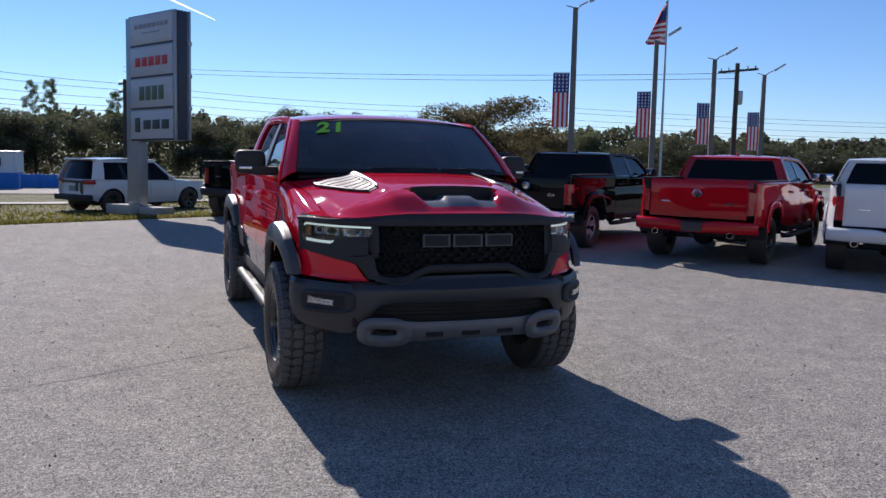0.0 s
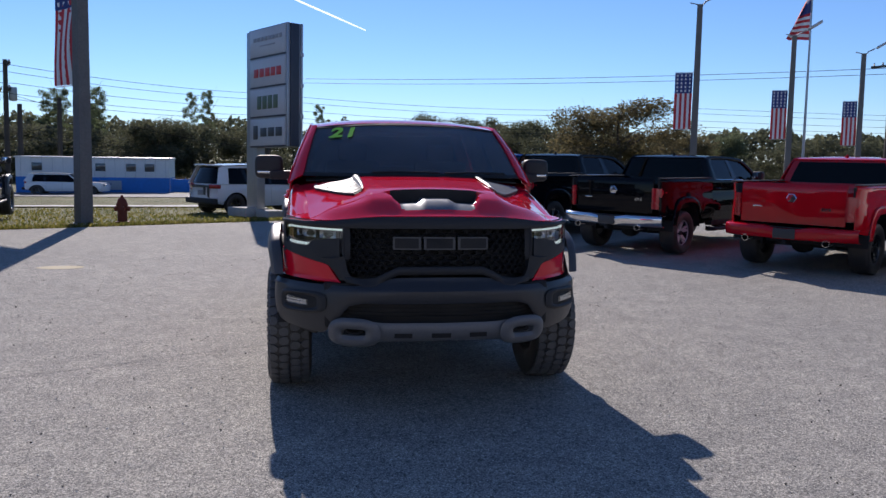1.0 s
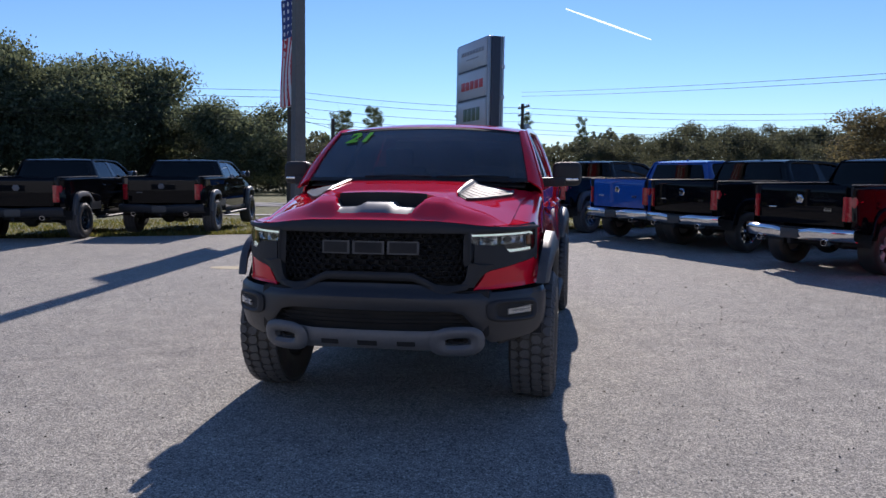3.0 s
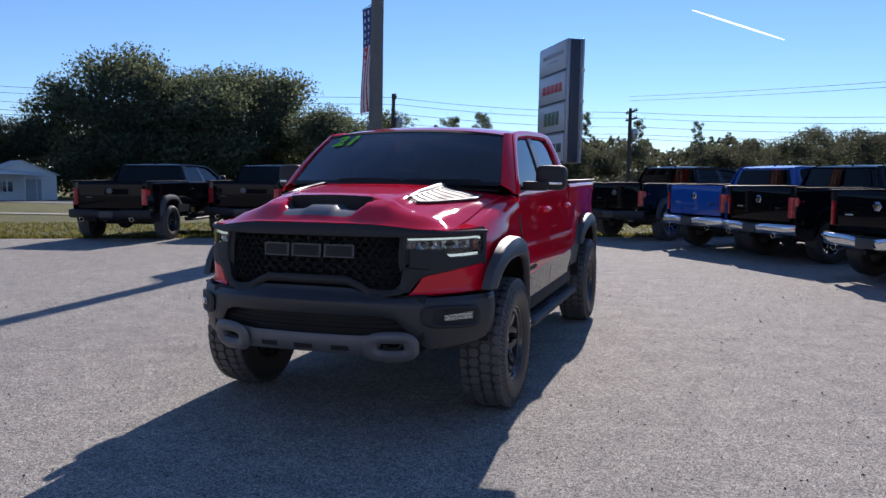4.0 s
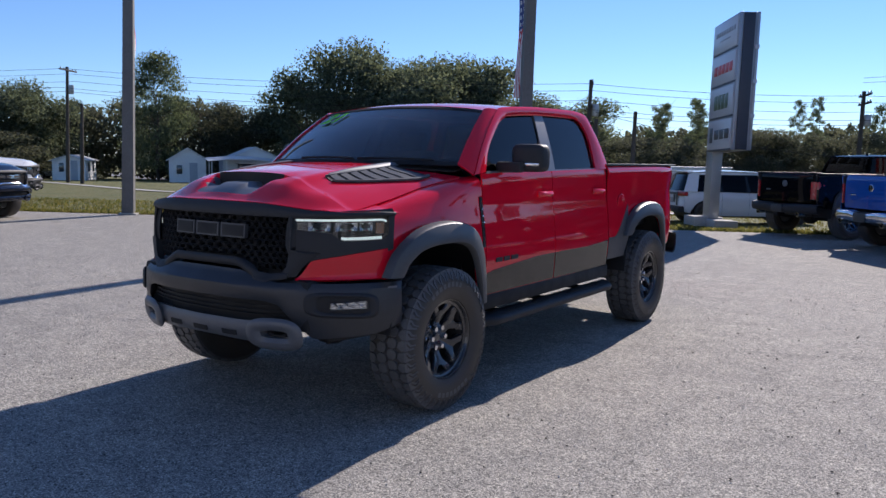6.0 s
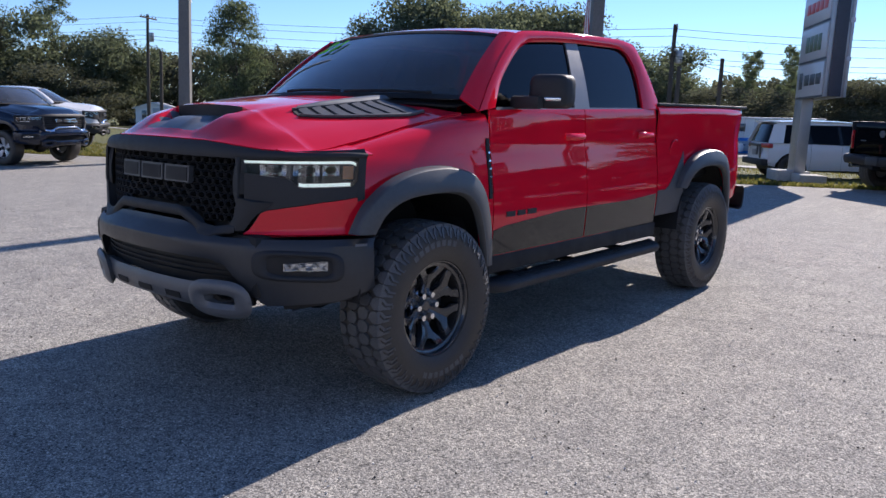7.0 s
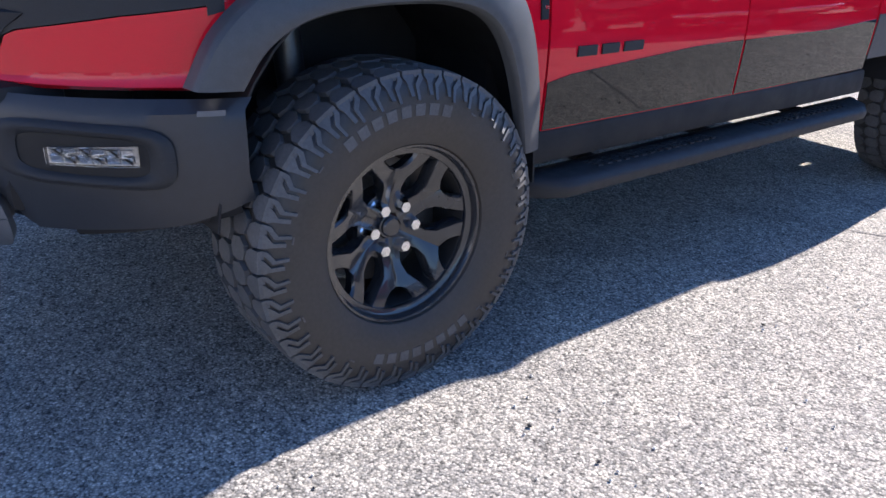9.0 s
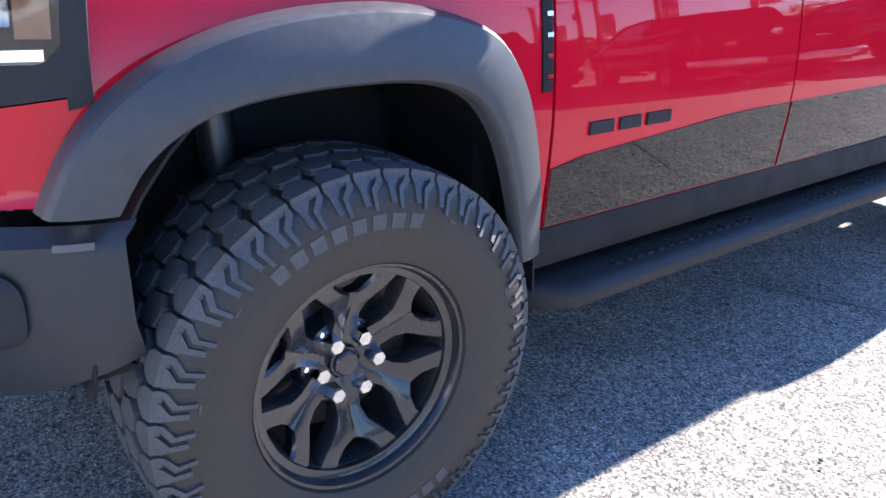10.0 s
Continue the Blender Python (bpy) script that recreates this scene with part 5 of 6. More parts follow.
lifted = pickup("pickup_truck", parked((2.59, 20.78), 52), dict(paint=BLACK, wheels="forked", flares=True, low=0.9), "lifted black pickup with wide arch flares", ROW)
repainted(stock, parked((5.89, 16.73), 37), {ALLOY: CHROME}, "black pickup with chrome bumper and bright rims", ROW)
repainted(stock, parked((4.65, 18.47), 41), {BLACK: BLUE}, "deep blue pickup with a chrome rear bumper", ROW)
repainted(stock, parked((11.1, 8.86), 42), {BLACK: WHITE, BUMPER_CHROME: WHITE, ALLOY: BLACK_RIM}, "white pickup with a white rear bumper", ROW)
for rear in ((-6.85, 17.95), (-9.05, 15.8)):
    tagged(copy_thing(lifted, parked(rear, 101)), "black off-road pickup parked at the grass edge", "pickup truck", EDGE)
repainted(stock, pose(-14.05, 10.47, 0, 0, 0, 112), {BLACK: NAVY, BUMPER_CHROME: NAVY}, "dark navy pickup with a bright grille", "")
repainted(lifted, pose(-20.7, 14.45, ground_z(-20, 15.4), 0, 0, 145) @ Matrix.Diagonal((1, 1, 1.1, 1)), {BLACK: WHITE}, "white pickup with black wheels on the grass", "")



# ---- sport utility vehicle and a far car ----
def suv(name, m, paint, label, scale=1.0):
    t = thing(name, m, label, "car")
    t.scale = (scale,) * 3
    low = [(0.0, [(0.90, 0.30), (0.955, 0.48), (0.965, 0.70), (0.955, 0.88), (0.93, 0.99)]),
           (1.5, [(0.91, 0.28), (0.96, 0.46), (0.97, 0.70), (0.96, 0.90), (0.92, 1.05)]),
           (3.0, [(0.91, 0.30), (0.965, 0.48), (0.975, 0.72), (0.96, 0.93), (0.91, 1.08)]),
           (3.7, [(0.86, 0.42), (0.91, 0.52), (0.92, 0.75), (0.90, 0.95), (0.85, 1.09)])]

    def wheel_low(y):
        z = 0.30
        for c in (0.0, 3.04):
            if abs(y - c) < 0.44:
                z = max(z, 0.36 + math.sqrt(0.44 ** 2 - (y - c) ** 2))
        return z

    def gx(z):
        return 0.93 - 0.30 * (z - 1.05) - 0.12 * (z - 1.05) ** 2
    for s in (1, -1):
        for y0, y1, nm in ((-0.62, 0.62, "fender"), (0.63, 1.60, "front_door"), (1.61, 2.50, "rear_door"), (2.51, 3.72, "quarter_panel")):
            part(nm, side_panel(low, y0, y1, wheel_low, None, 22, 8, s), paint, t)

        def strip_g(a0, a1, b0, b1, off, thick):
            def f(u, v):
                a = np.array(a0) + (np.array(a1) - np.array(a0)) * v
                c = np.array(b0) + (np.array(b1) - np.array(b0)) * v
                y, z = a + (c - a) * u
                return (gx(z) + off, y, z)
            return outward(sheet(f, 8, 6, thick, s))
        part("front_pillar", strip_g((0.55, 1.03), (1.22, 1.64), (0.70, 1.04), (1.30, 1.62), 0.0, 0.03), paint, t)
        part("roof_rail", strip_g((1.18, 1.62), (1.3, 1.70), (3.55, 1.62), (3.4, 1.70), 0.0, 0.03), paint, t)
        part("centre_pillar", strip_g((1.58, 1.05), (1.66, 1.62), (1.68, 1.05), (1.74, 1.62), 0.004, 0.02), GLOSS, t)
        part("rear_pillar", strip_g((2.45, 1.07), (2.62, 1.62), (2.62, 1.07), (2.74, 1.62), 0.002, 0.02), GLOSS, t)
        part("tail_pillar", strip_g((3.32, 1.08), (3.22, 1.62), (3.76, 1.08), (3.56, 1.64), 0.0, 0.03), paint, t)
        for a0, a1, b0, b1 in (((0.70, 1.04), (1.30, 1.62), (1.60, 1.05), (1.67, 1.62)), ((1.67, 1.05), (1.73, 1.62), (2.47, 1.07), (2.63, 1.62)), ((2.60, 1.07), (2.73, 1.62), (3.34, 1.08), (3.24, 1.62))):
            part("side_glass", strip_g(a0, a1, b0, b1, -0.01, 0.004), TINT, t)
        part("tail_light", outward(box((0.46, 0.12, 0.15), (s * 0.70, 3.72, 1.00), 0.04, pose(0, 0, 0, 0, 0, -s * 17))), RED_LENS, t, "red tail lamp")
        mir = part("mirror", outward(box((0.22, 0.12, 0.14), (s * 1.02, 0.80, 1.10), 0.04)), paint, t)
        part("headlamp", outward(box((0.34, 0.18, 0.12), (s * 0.70, -0.80, 0.82), 0.04)), REFLECTOR, t)
        for yc in (0.0, 3.04):
            w = add_wheel(t, (s * 0.84, yc, 0.37), s, "dark")
            w.matrix_basis = w.matrix_basis @ Matrix.Diagonal((0.72, 0.83, 0.83, 1))
            part("wheel_liner", outward(sheet(lambda u, v: (0.6 + 0.32 * v, yc + 0.46 * math.cos(math.pi * u), 0.36 + 0.46 * math.sin(math.pi * u)), 14, 2, 0.006, s)), DEEP, t)
    part("hood", outward(sheet(lambda u, v: ((2 * u - 1) * 0.93, -0.80 + 0.35 * (2 * u - 1) ** 2 * (1 - v) + 1.38 * v, 0.90 + 0.15 * v ** 0.6 + 0.05 * (1 - (2 * u - 1) ** 2)), 14, 10, 0.02)), paint, t)
    part("roof", outward(sheet(lambda u, v: ((2 * u - 1) * 0.74, 1.20 + 2.40 * v, 1.70 + 0.07 * math.sin(math.pi * min(1, 0.15 + 0.75 * v)) - 0.03 * (2 * u - 1) ** 2), 14, 14, 0.02)), paint, t)
    part("windshield", outward(sheet(lambda u, v: ((2 * u - 1) * (0.88 - 0.16 * v), 0.50 + 0.72 * v + 0.12 * (2 * u - 1) ** 2 * (1 - v), 1.06 + 0.65 * v), 12, 8, 0.006)), TINT, t)
    part("front_bumper", outward(sheet(lambda u, v: ((2 * u - 1) * 0.94, -0.95 + 0.38 * abs(2 * u - 1) ** 3 + 0.08 * abs(v - 0.5), 0.30 + 0.62 * v), 16, 8, 0.02)), paint, t)
    def tail(u, v):
        q = 1 - 2 * u
        z = 0.42 + (1.70 - 0.42) * v
        y = float(np.interp(z, [0.42, 0.62, 0.75, 1.08, 1.7], [3.80, 3.86, 3.82, 3.80, 3.55]))
        return (q * (0.90 if z < 1.08 else gx(z) * 0.97), y - 0.20 * abs(q) ** 4, z)
    part("tailgate", outward(sheet(lambda u, v: tail(u, 0.52 * v), 14, 8, 0.03)), paint, t)
    part("rear_window", outward(sheet(lambda u, v: tail(u, 0.525 + 0.41 * v), 12, 8, 0.02)), TINT, t, "dark rear window")
    part("roof_spoiler", outward(box((1.36, 0.3, 0.05), (0, 3.52, 1.71), 0.02)), paint, t)
    part("rear_bumper", outward(box((1.78, 0.22, 0.2), (0, 3.80, 0.50), 0.06)), PLASTIC, t)
    part("lamp_bar", outward(box((1.1, 0.03, 0.08), (0, 3.83, 1.0), 0.01)), INK_DARK, t)
    for x in (-0.12, 0.12):
        part("racing_stripe", outward(box((0.14, 0.012, 0.42), (x - 0.35, 3.828, 0.82), 0.003)), INK_DARK, t)
    part("plate_recess", outward(box((0.34, 0.02, 0.17), (0, 3.835, 0.78), 0.004)), INK_GREY, t)
    part("underbody", outward(box((1.4, 4.0, 0.22), (0, 1.5, 0.36), 0.03)), DEEP, t)
    part("cabin_floor", outward(box((1.7, 2.9, 0.4), (0, 2.1, 0.72), 0.02)), DEEP, t)
    return t


def suv_at(rear, heading, scale):
    h = radians(heading)
    x, y = rear[0] + 3.04 * scale * math.cos(h), rear[1] + 3.04 * scale * math.sin(h)
    return pose(x, y, ground_z(*rear), 0, 0, heading + 90)


suv("sport_utility", suv_at((-1.49, 25.29), 38, 0.91), WHITE, "white sport utility with dark stripes on the grass behind the sign", 0.91)
low_car = suv("parked_car", suv_at((-12.0, 42.2), 2, 0.82), WHITE, "white car parked before the blue and white building", 0.82)
low_car.scale = (0.82, 0.82, 0.62)
suv("parked_car", suv_at((-86.0, 51.0), 40, 1.0), SILVER, "silver car parked far across the road", 1.0)


# ---- poles, flags and the sign ----
def flag_banner(t, at, width, height, wave, turn):
    """A vertical banner: stars on a blue field above red and white stripes."""
    fl = part("banner", outward(sheet(lambda u, v: (width * (u - 0.5), wave * math.sin(v * 5.0 + u * 1.5) * (0.3 + 0.7 * u), -height * v), 2, 14, 0.004)), CLOTH_RED, t, "vertical stars and stripes banner")
    fl.matrix_local = Matrix.Translation(at) @ pose(0, 0, 0, 0, 0, turn)

    def on(u, v, lift):
        return (width * (u - 0.5), wave * math.sin(v * 5.0 + u * 1.5) * (0.3 + 0.7 * u) + lift, -height * v)
    for face in (-1, 1):
        lift = 0.0045 if face > 0 else -0.0085
        part("blue_field", outward(sheet(lambda u, v: on(u, 0.36 * v, lift), 6, 6, 0.004)), CLOTH_BLUE, fl)
        for k in range(3):
            part("white_stripe", outward(sheet(lambda u, v: on((0.145 + 0.285 * k) + 0.145 * u, 0.36 + 0.64 * v, lift), 2, 10, 0.004)), CLOTH_WHITE, fl)
        for i in range(4):
            for j in range(5):
                part("star", outward(sheet(lambda u, v: on(0.10 + 0.235 * i + 0.09 * u, 0.025 + 0.068 * j + 0.036 * v, lift + 0.003 * face), 1, 1, 0.002)), CLOTH_WHITE, fl)
    return fl


def light_pole(at, height, square, flag_z, flag_side, lamp=True, turn=25.0, flag_size=(0.72, 2.0), wave=0.04):
    t = thing("light_pole", upright(at[0], at[1], ground_z(*at), turn), "weathered grey light pole with a flag banner", "light pole", "light poles with banners")
    taper = 0.72

    def shaft(u, v):
        k = square / 2 * (1 - (1 - taper) * v)
        a = [(-1, -1), (1, -1), (1, 1), (-1, 1), (-1, -1)]
        j = u * 4
        p = np.array(a[int(min(3, j))]) + (np.array(a[int(min(3, j)) + 1]) - np.array(a[int(min(3, j))])) * (j - int(min(3, j)))
        return (p[0] * k, p[1] * k, -0.1 + height * v)
    part("shaft", outward(sheet(shaft, 4, 6)), POLE, t, "", 20)
    part("base_plate", outward(box((square * 1.5, square * 1.5, 0.05), (0, 0, 0.02), 0.01)), CONCRETE, t)
    if lamp:
        arm = part("lamp_arm", outward(tube([(0, 0, height - 0.2), (0.2, 0, height), (0.45, 0, height + 0.12)], 0.03, 8)), METAL_GREY, t)
        part("lamp_head", outward(box((0.62, 0.3, 0.10), (0.78, 0, height + 0.30), 0.03, pose(0, 0, 0, 0, -32, 0))), METAL_GREY, arm)
        part("lamp_bracket", outward(tube([(-0.05, 0, height - 0.1), (-0.35, 0, height - 0.02)], 0.022, 6)), METAL_GREY, arm)
    f = flag_banner(t, (flag_side * (square * 0.5 + flag_size[0] * 0.52), 0.0, flag_z), flag_size[0], flag_size[1], wave, 0)
    for z in (flag_z + 0.02, flag_z - flag_size[1] - 0.02):
        part("banner_arm", outward(tube([(0, 0, z), (flag_side * (square * 0.5 + flag_size[0] * 1.02), 0, z)], 0.012, 6)), METAL_GREY, t)
    return t


light_pole((-3.95, 18.95), 9.5, 0.30, 6.0, -1, False, -46, (0.95, 2.75), 0.10)
light_pole((-13.05, 13.85), 9.5, 0.30, 6.0, 1, False, 136, (0.40, 2.2), 0.08)
for at, h, top in (((15.3, 26.8), 7.3, 4.75), ((21.6, 30.5), 7.0, 4.6), ((26.8, 32.9), 6.75, 4.45), ((31.6, 34.7), 6.4, 4.25)):
    light_pole(at, h + 0.2, 0.26, top + 0.2, -1, True, -30, (0.62, 2.05), 0.03)


def flagpole(at, height):
    t = thing("flagpole", upright(at[0], at[1], ground_z(*at)), "tall white flagpole with a furled flag", "flagpole")
    part("pole", outward(tube([(0, 0, 0), (0, 0, height)], [0.085, 0.04], 10)), METAL_GREY, t)
    part("ball", outward(lathe([(0.0, -0.09), (0.07, -0.05), (0.09, 0.0), (0.07, 0.05), (0.0, 0.09)], 12, None, Matrix.Translation((0, 0, height + 0.08)))), METAL_GREY, t)

    def cloth(u, v):
        # hangs from the pole and drifts to one side in deep folds
        return (-0.06 - (0.15 + 0.75 * v) * u - 0.55 * v * u, 0.22 * math.sin(u * 9 + v * 2) * u, height - 0.25 - 0.4 * u - 2.4 * v + 0.35 * u * v)
    fl = part("flag", outward(sheet(cloth, 18, 14, 0.004)), CLOTH_RED, t, "faded stars and stripes flag hanging in folds")
    part("blue_field", outward(sheet(lambda u, v: tuple(Vector(cloth(0.0 + 0.95 * u, 0.42 * v)) + Vector((0, -0.02, 0))), 12, 6, 0.004)), CLOTH_BLUE, fl)
    for k in range(4):
        part("white_stripe", outward(sheet(lambda u, v: tuple(Vector(cloth(0.02 + 0.98 * u, 0.48 + 0.13 * k + 0.065 * v)) + Vector((0, -0.02, 0))), 14, 2, 0.004)), CLOTH_WHITE, fl)


flagpole((26.9, 37.2), 10.8)


def pylon_sign(m):
    t = thing("pylon_sign", m, "silver pylon sign with four pale panels on a column", "sign")
    L, z0, z1 = 2.34, 1.93, 5.16
    part("column", outward(box((0.58, 0.26, 5.16), (0.29, 0.0, 2.58), 0.015)), SIGN_SILVER, t)
    part("column_rib", outward(box((0.03, 0.27, 1.9), (0.40, 0.0, 0.98), 0.004)), METAL_GREY, t)
    part("footing", outward(box((1.05, 0.75, 0.26), (0.05, -0.12, 0.1), 0.03)), CONCRETE, t)
    part("footing", outward(box((0.75, 0.6, 0.20), (1.0, 0.1, 0.08), 0.03)), CONCRETE, t)
    for y, turn in ((-0.17, 1), (0.17, -1)):
        cab = part("cabinet", outward(box((L - 0.30, 0.10, z1 - z0), (0.30 + (L - 0.30) / 2, y, (z0 + z1) / 2), 0.01)), SIGN_SILVER, t)
        for k in range(4):
            h = (z1 - z0) / 4
            zc = z1 - h * (k + 0.5)
            part("panel", outward(box((L - 0.48, 0.03, h - 0.09), (0.30 + (L - 0.30) / 2 + 0.02, y - turn * 0.06, zc), 0.008)), SIGN_WHITE, cab)
            # A solid dark bar: the shade of the gap under each panel, as colour.
            part("shadow_gap", outward(box((L - 0.44, 0.02, 0.045), (0.30 + (L - 0.30) / 2 + 0.02, y - turn * 0.052, zc - h / 2 + 0.02), 0.002)), SIGN_DARK, cab)
            ink, bw, bh, n = ((INK_GREY, 1.55, 0.11, 8), (INK_RED, 1.5, 0.23, 5), (INK_GREEN, 1.15, 0.36, 4), (INK_DARK, 1.65, 0.24, 3))[k]
            x0 = 1.36 - bw / 2 + (0.42 if k == 3 else 0)
            w = bw * (0.74 if k == 3 else 1.0)
            for j in range(n):
                part("name_bar", outward(box((w / n * 0.80, 0.012, bh), (x0 + w / n * (j + 0.5), y - turn * 0.078, zc + (0.10 if k == 0 else 0)), 0.004)), ink, cab)
            if k == 0:
                part("emblem", outward(box((0.8, 0.012, 0.035), (1.36, y - turn * 0.078, zc - 0.08), 0.012)), INK_GREY, cab)
            if k == 3:
                part("emblem", outward(box((0.24, 0.012, 0.38), (0.72, y - turn * 0.078, zc), 0.03)), INK_DARK, cab)
    part("spine", outward(box((0.05, 0.26, z1 - z0 - 0.02), (L + 0.012, 0.0, (z0 + z1) / 2), 0.006)), SIGN_DARK, t)
    part("spine_cap", outward(box((0.04, 0.06, z1 - z0), (L + 0.02, 0.21, (z0 + z1) / 2), 0.006)), METAL_GREY, t)
    for k in range(1, 4):
        part("bracket", outward(box((0.09, 0.10, 0.10), (L + 0.03, 0.20, z1 - (z1 - z0) / 4 * k), 0.01)), SIGN_WHITE, t)
    return t


pylon_sign(upright(-0.42, 22.93, -0.06, -57.7))


def utility_pole(at, height, arms, label="dark wooden utility pole with crossarms", turn=25):
    t = thing("utility_pole", upright(at[0], at[1], ground_z(*at) - 0.1, turn), label, "utility pole")
    part("shaft", outward(tube([(0, 0, 0), (0, 0, height)], [0.17, 0.12], 10)), WOOD_POLE, t)
    for dz in arms:
        cr = part("crossarm", outward(box((0.11, 2.3, 0.12), (0.1, 0, height - dz), 0.01)), WOOD_POLE, t)
        for y in (-1.0, -0.55, 0.55, 1.0):
            part("insulator", outward(lathe([(0.0, 0.12), (0.05, 0.10), (0.035, 0.05), (0.05, 0.02), (0.03, -0.05)], 8, None, pose(0.1, y, height - dz + 0.10, 0, -90, 0))), METAL_GREY, cr)
    if arms:
        part("transformer", outward(lathe([(0.0, -0.4), (0.2, -0.38), (0.22, -0.3), (0.22, 0.3), (0.18, 0.38), (0.0, 0.4)], 14, None, pose(0.36, 0.0, height - 1.9, 0, 90, 0))), METAL_GREY, t)


POLES = [((-15.6, 48.2), 7.5, (0.3, 1.7)), ((-1.6, 60.2), 7.3, (0.25, 0.8)), ((-59.5, 38.7), 9.9, (0.3,)), ((31.2, 36.4), 7.4, (0.4,)), ((-54.6, 37.1), 6.5, ()), ((-14.3, 46.4), 4.9, ()), ((-13.4, 50.4), 5.6, ())]
for at, h, arms in POLES:
    utility_pole(at, h, arms)


def wire(a, b, sag, label="thin black overhead wire"):
    pts = []
    for k in range(25):
        t = k / 24
        p = Vector(a).lerp(Vector(b), t)
        pts.append((p.x, p.y, p.z - sag * 4 * t * (1 - t)))
    ob = part("overhead_wire", tube(pts, 0.014, 5), DEEP)
    tagged(ob, label, "cable", "overhead wires")


for z, off in ((6.5, 0.0), (6.1, 0.5), (5.5, 1.0), (4.9, -0.4), (4.6, 0.2)):
    wire((-15.6 + off * 0.3, 48.2 + off, z), (-1.6 + off * 0.3, 60.2 + off, z - 0.35), 0.25)
    wire((-1.6 + off * 0.3, 60.2 + off, z - 0.35), (34.0, 64.0 + off, z - 0.2), 0.6)
    wire((34.0, 64.0 + off, z - 0.2), (110.0, 58.0 + off, z + 0.6), 0.6)
    wire((-59.5, 38.7 + off, z + 2.3), (-15.6 + off * 0.3, 48.2 + off, z), 0.5)
    wire((-125, 20 + off, z + 4.0), (-59.5, 38.7 + off, z + 2.3), 0.6)
for z in (6.7, 6.4):
    wire((31.2, 36.4, z), (-1.6, 60.2, z + 0.6), 0.3)
wire((-14.3, 46.4, 4.6), (-1.0, 53.0, 2.0), 0.4)


# ---- hydrant, fence and buildings ----
def fire_hydrant(at):
    t = thing("fire_hydrant", pose(at[0], at[1], ground_z(*at) - 0.02), "rusty red fire hydrant in the grass", "fire hydrant")
    up = pose(0, 0, 0, 0, -90, 0)
    part("barrel", outward(lathe([(0.0, 0.0), (0.17, 0.0), (0.17, 0.04), (0.115, 0.06), (0.11, 0.42), (0.14, 0.43), (0.14, 0.47), (0.12, 0.50), (0.10, 0.58), (0.05, 0.63), (0.03, 0.63), (0.03, 0.69), (0.0, 0.69)], 20, None, up)), HYDRANT, t)
    for x, y, r in ((1, 0, 0.065), (-1, 0, 0.065), (0, -1, 0.085)):
        part("outlet", outward(lathe([(0.0, 0.19), (r * 0.5, 0.19), (r, 0.17), (r, 0.09), (r * 0.8, 0.05)], 12, None, pose(0, 0, 0.36, 0, 0, math.degrees(math.atan2(y, x))))), HYDRANT, t)


fire_hydrant((-3.3, 19.9))


def long_building():
    """White over blue, low and flat-roofed, beyond the road."""
    m = pose(-13.9, 44.4, ground_z(-10, 44.4), 0, 0, 2.0)
    t = thing("office_trailer", m, "long white prefabricated building with a blue lower wall", "building")
    L, h = 7.7, 1.85
    part("upper_wall", outward(box((L, 2.6, h * 0.56), (L / 2, 1.3, h * 0.72))), SIDING, t)
    part("lower_wall", outward(box((L + 0.02, 2.62, h * 0.46), (L / 2, 1.3, h * 0.22))), BLUE_WALL, t)
    part("roof", outward(box((L + 0.1, 2.75, 0.07), (L / 2, 1.3, h * 1.0 + 0.03), 0.01)), ROOF_METAL, t)
    for x in (1.05, 4.2, 5.75, 6.7):
        w = part("window", outward(box((0.5, 0.04, 0.42), (x, -0.02, h * 0.74), 0.01)), WINDOW_DARK, t)
        part("window_frame", outward(box((0.58, 0.03, 0.05), (x, -0.035, h * 0.74 - 0.23), 0.006)), SIDING, w)
    for k in range(15):
        part("wall_seam", outward(box((0.012, 0.02, h * 0.56), (0.25 + k * 0.52, -0.005, h * 0.72))), SIDING_GREY, t)
    part("notice_board", outward(box((1.1, 0.04, 0.5), (4.7, -0.05, 0.42), 0.01)), SIDING_GREY, t, "pale board on the blue wall")
    f = thing("blue_fence", pose(-6.1, 44.7, ground_z(-5, 44.7), 0, 0, 2.0), "bright blue panel fence beside the building", "fence")
    for k in range(4):
        part("panel", outward(box((0.72, 0.05, 0.72), (0.38 + 0.74 * k, 0, 0.38), 0.01)), BLUE_WALL, f)
        part("post", outward(box((0.06, 0.08, 0.8), (0.01 + 0.74 * k, 0, 0.4), 0.01)), BLUE_WALL, f)


long_building()


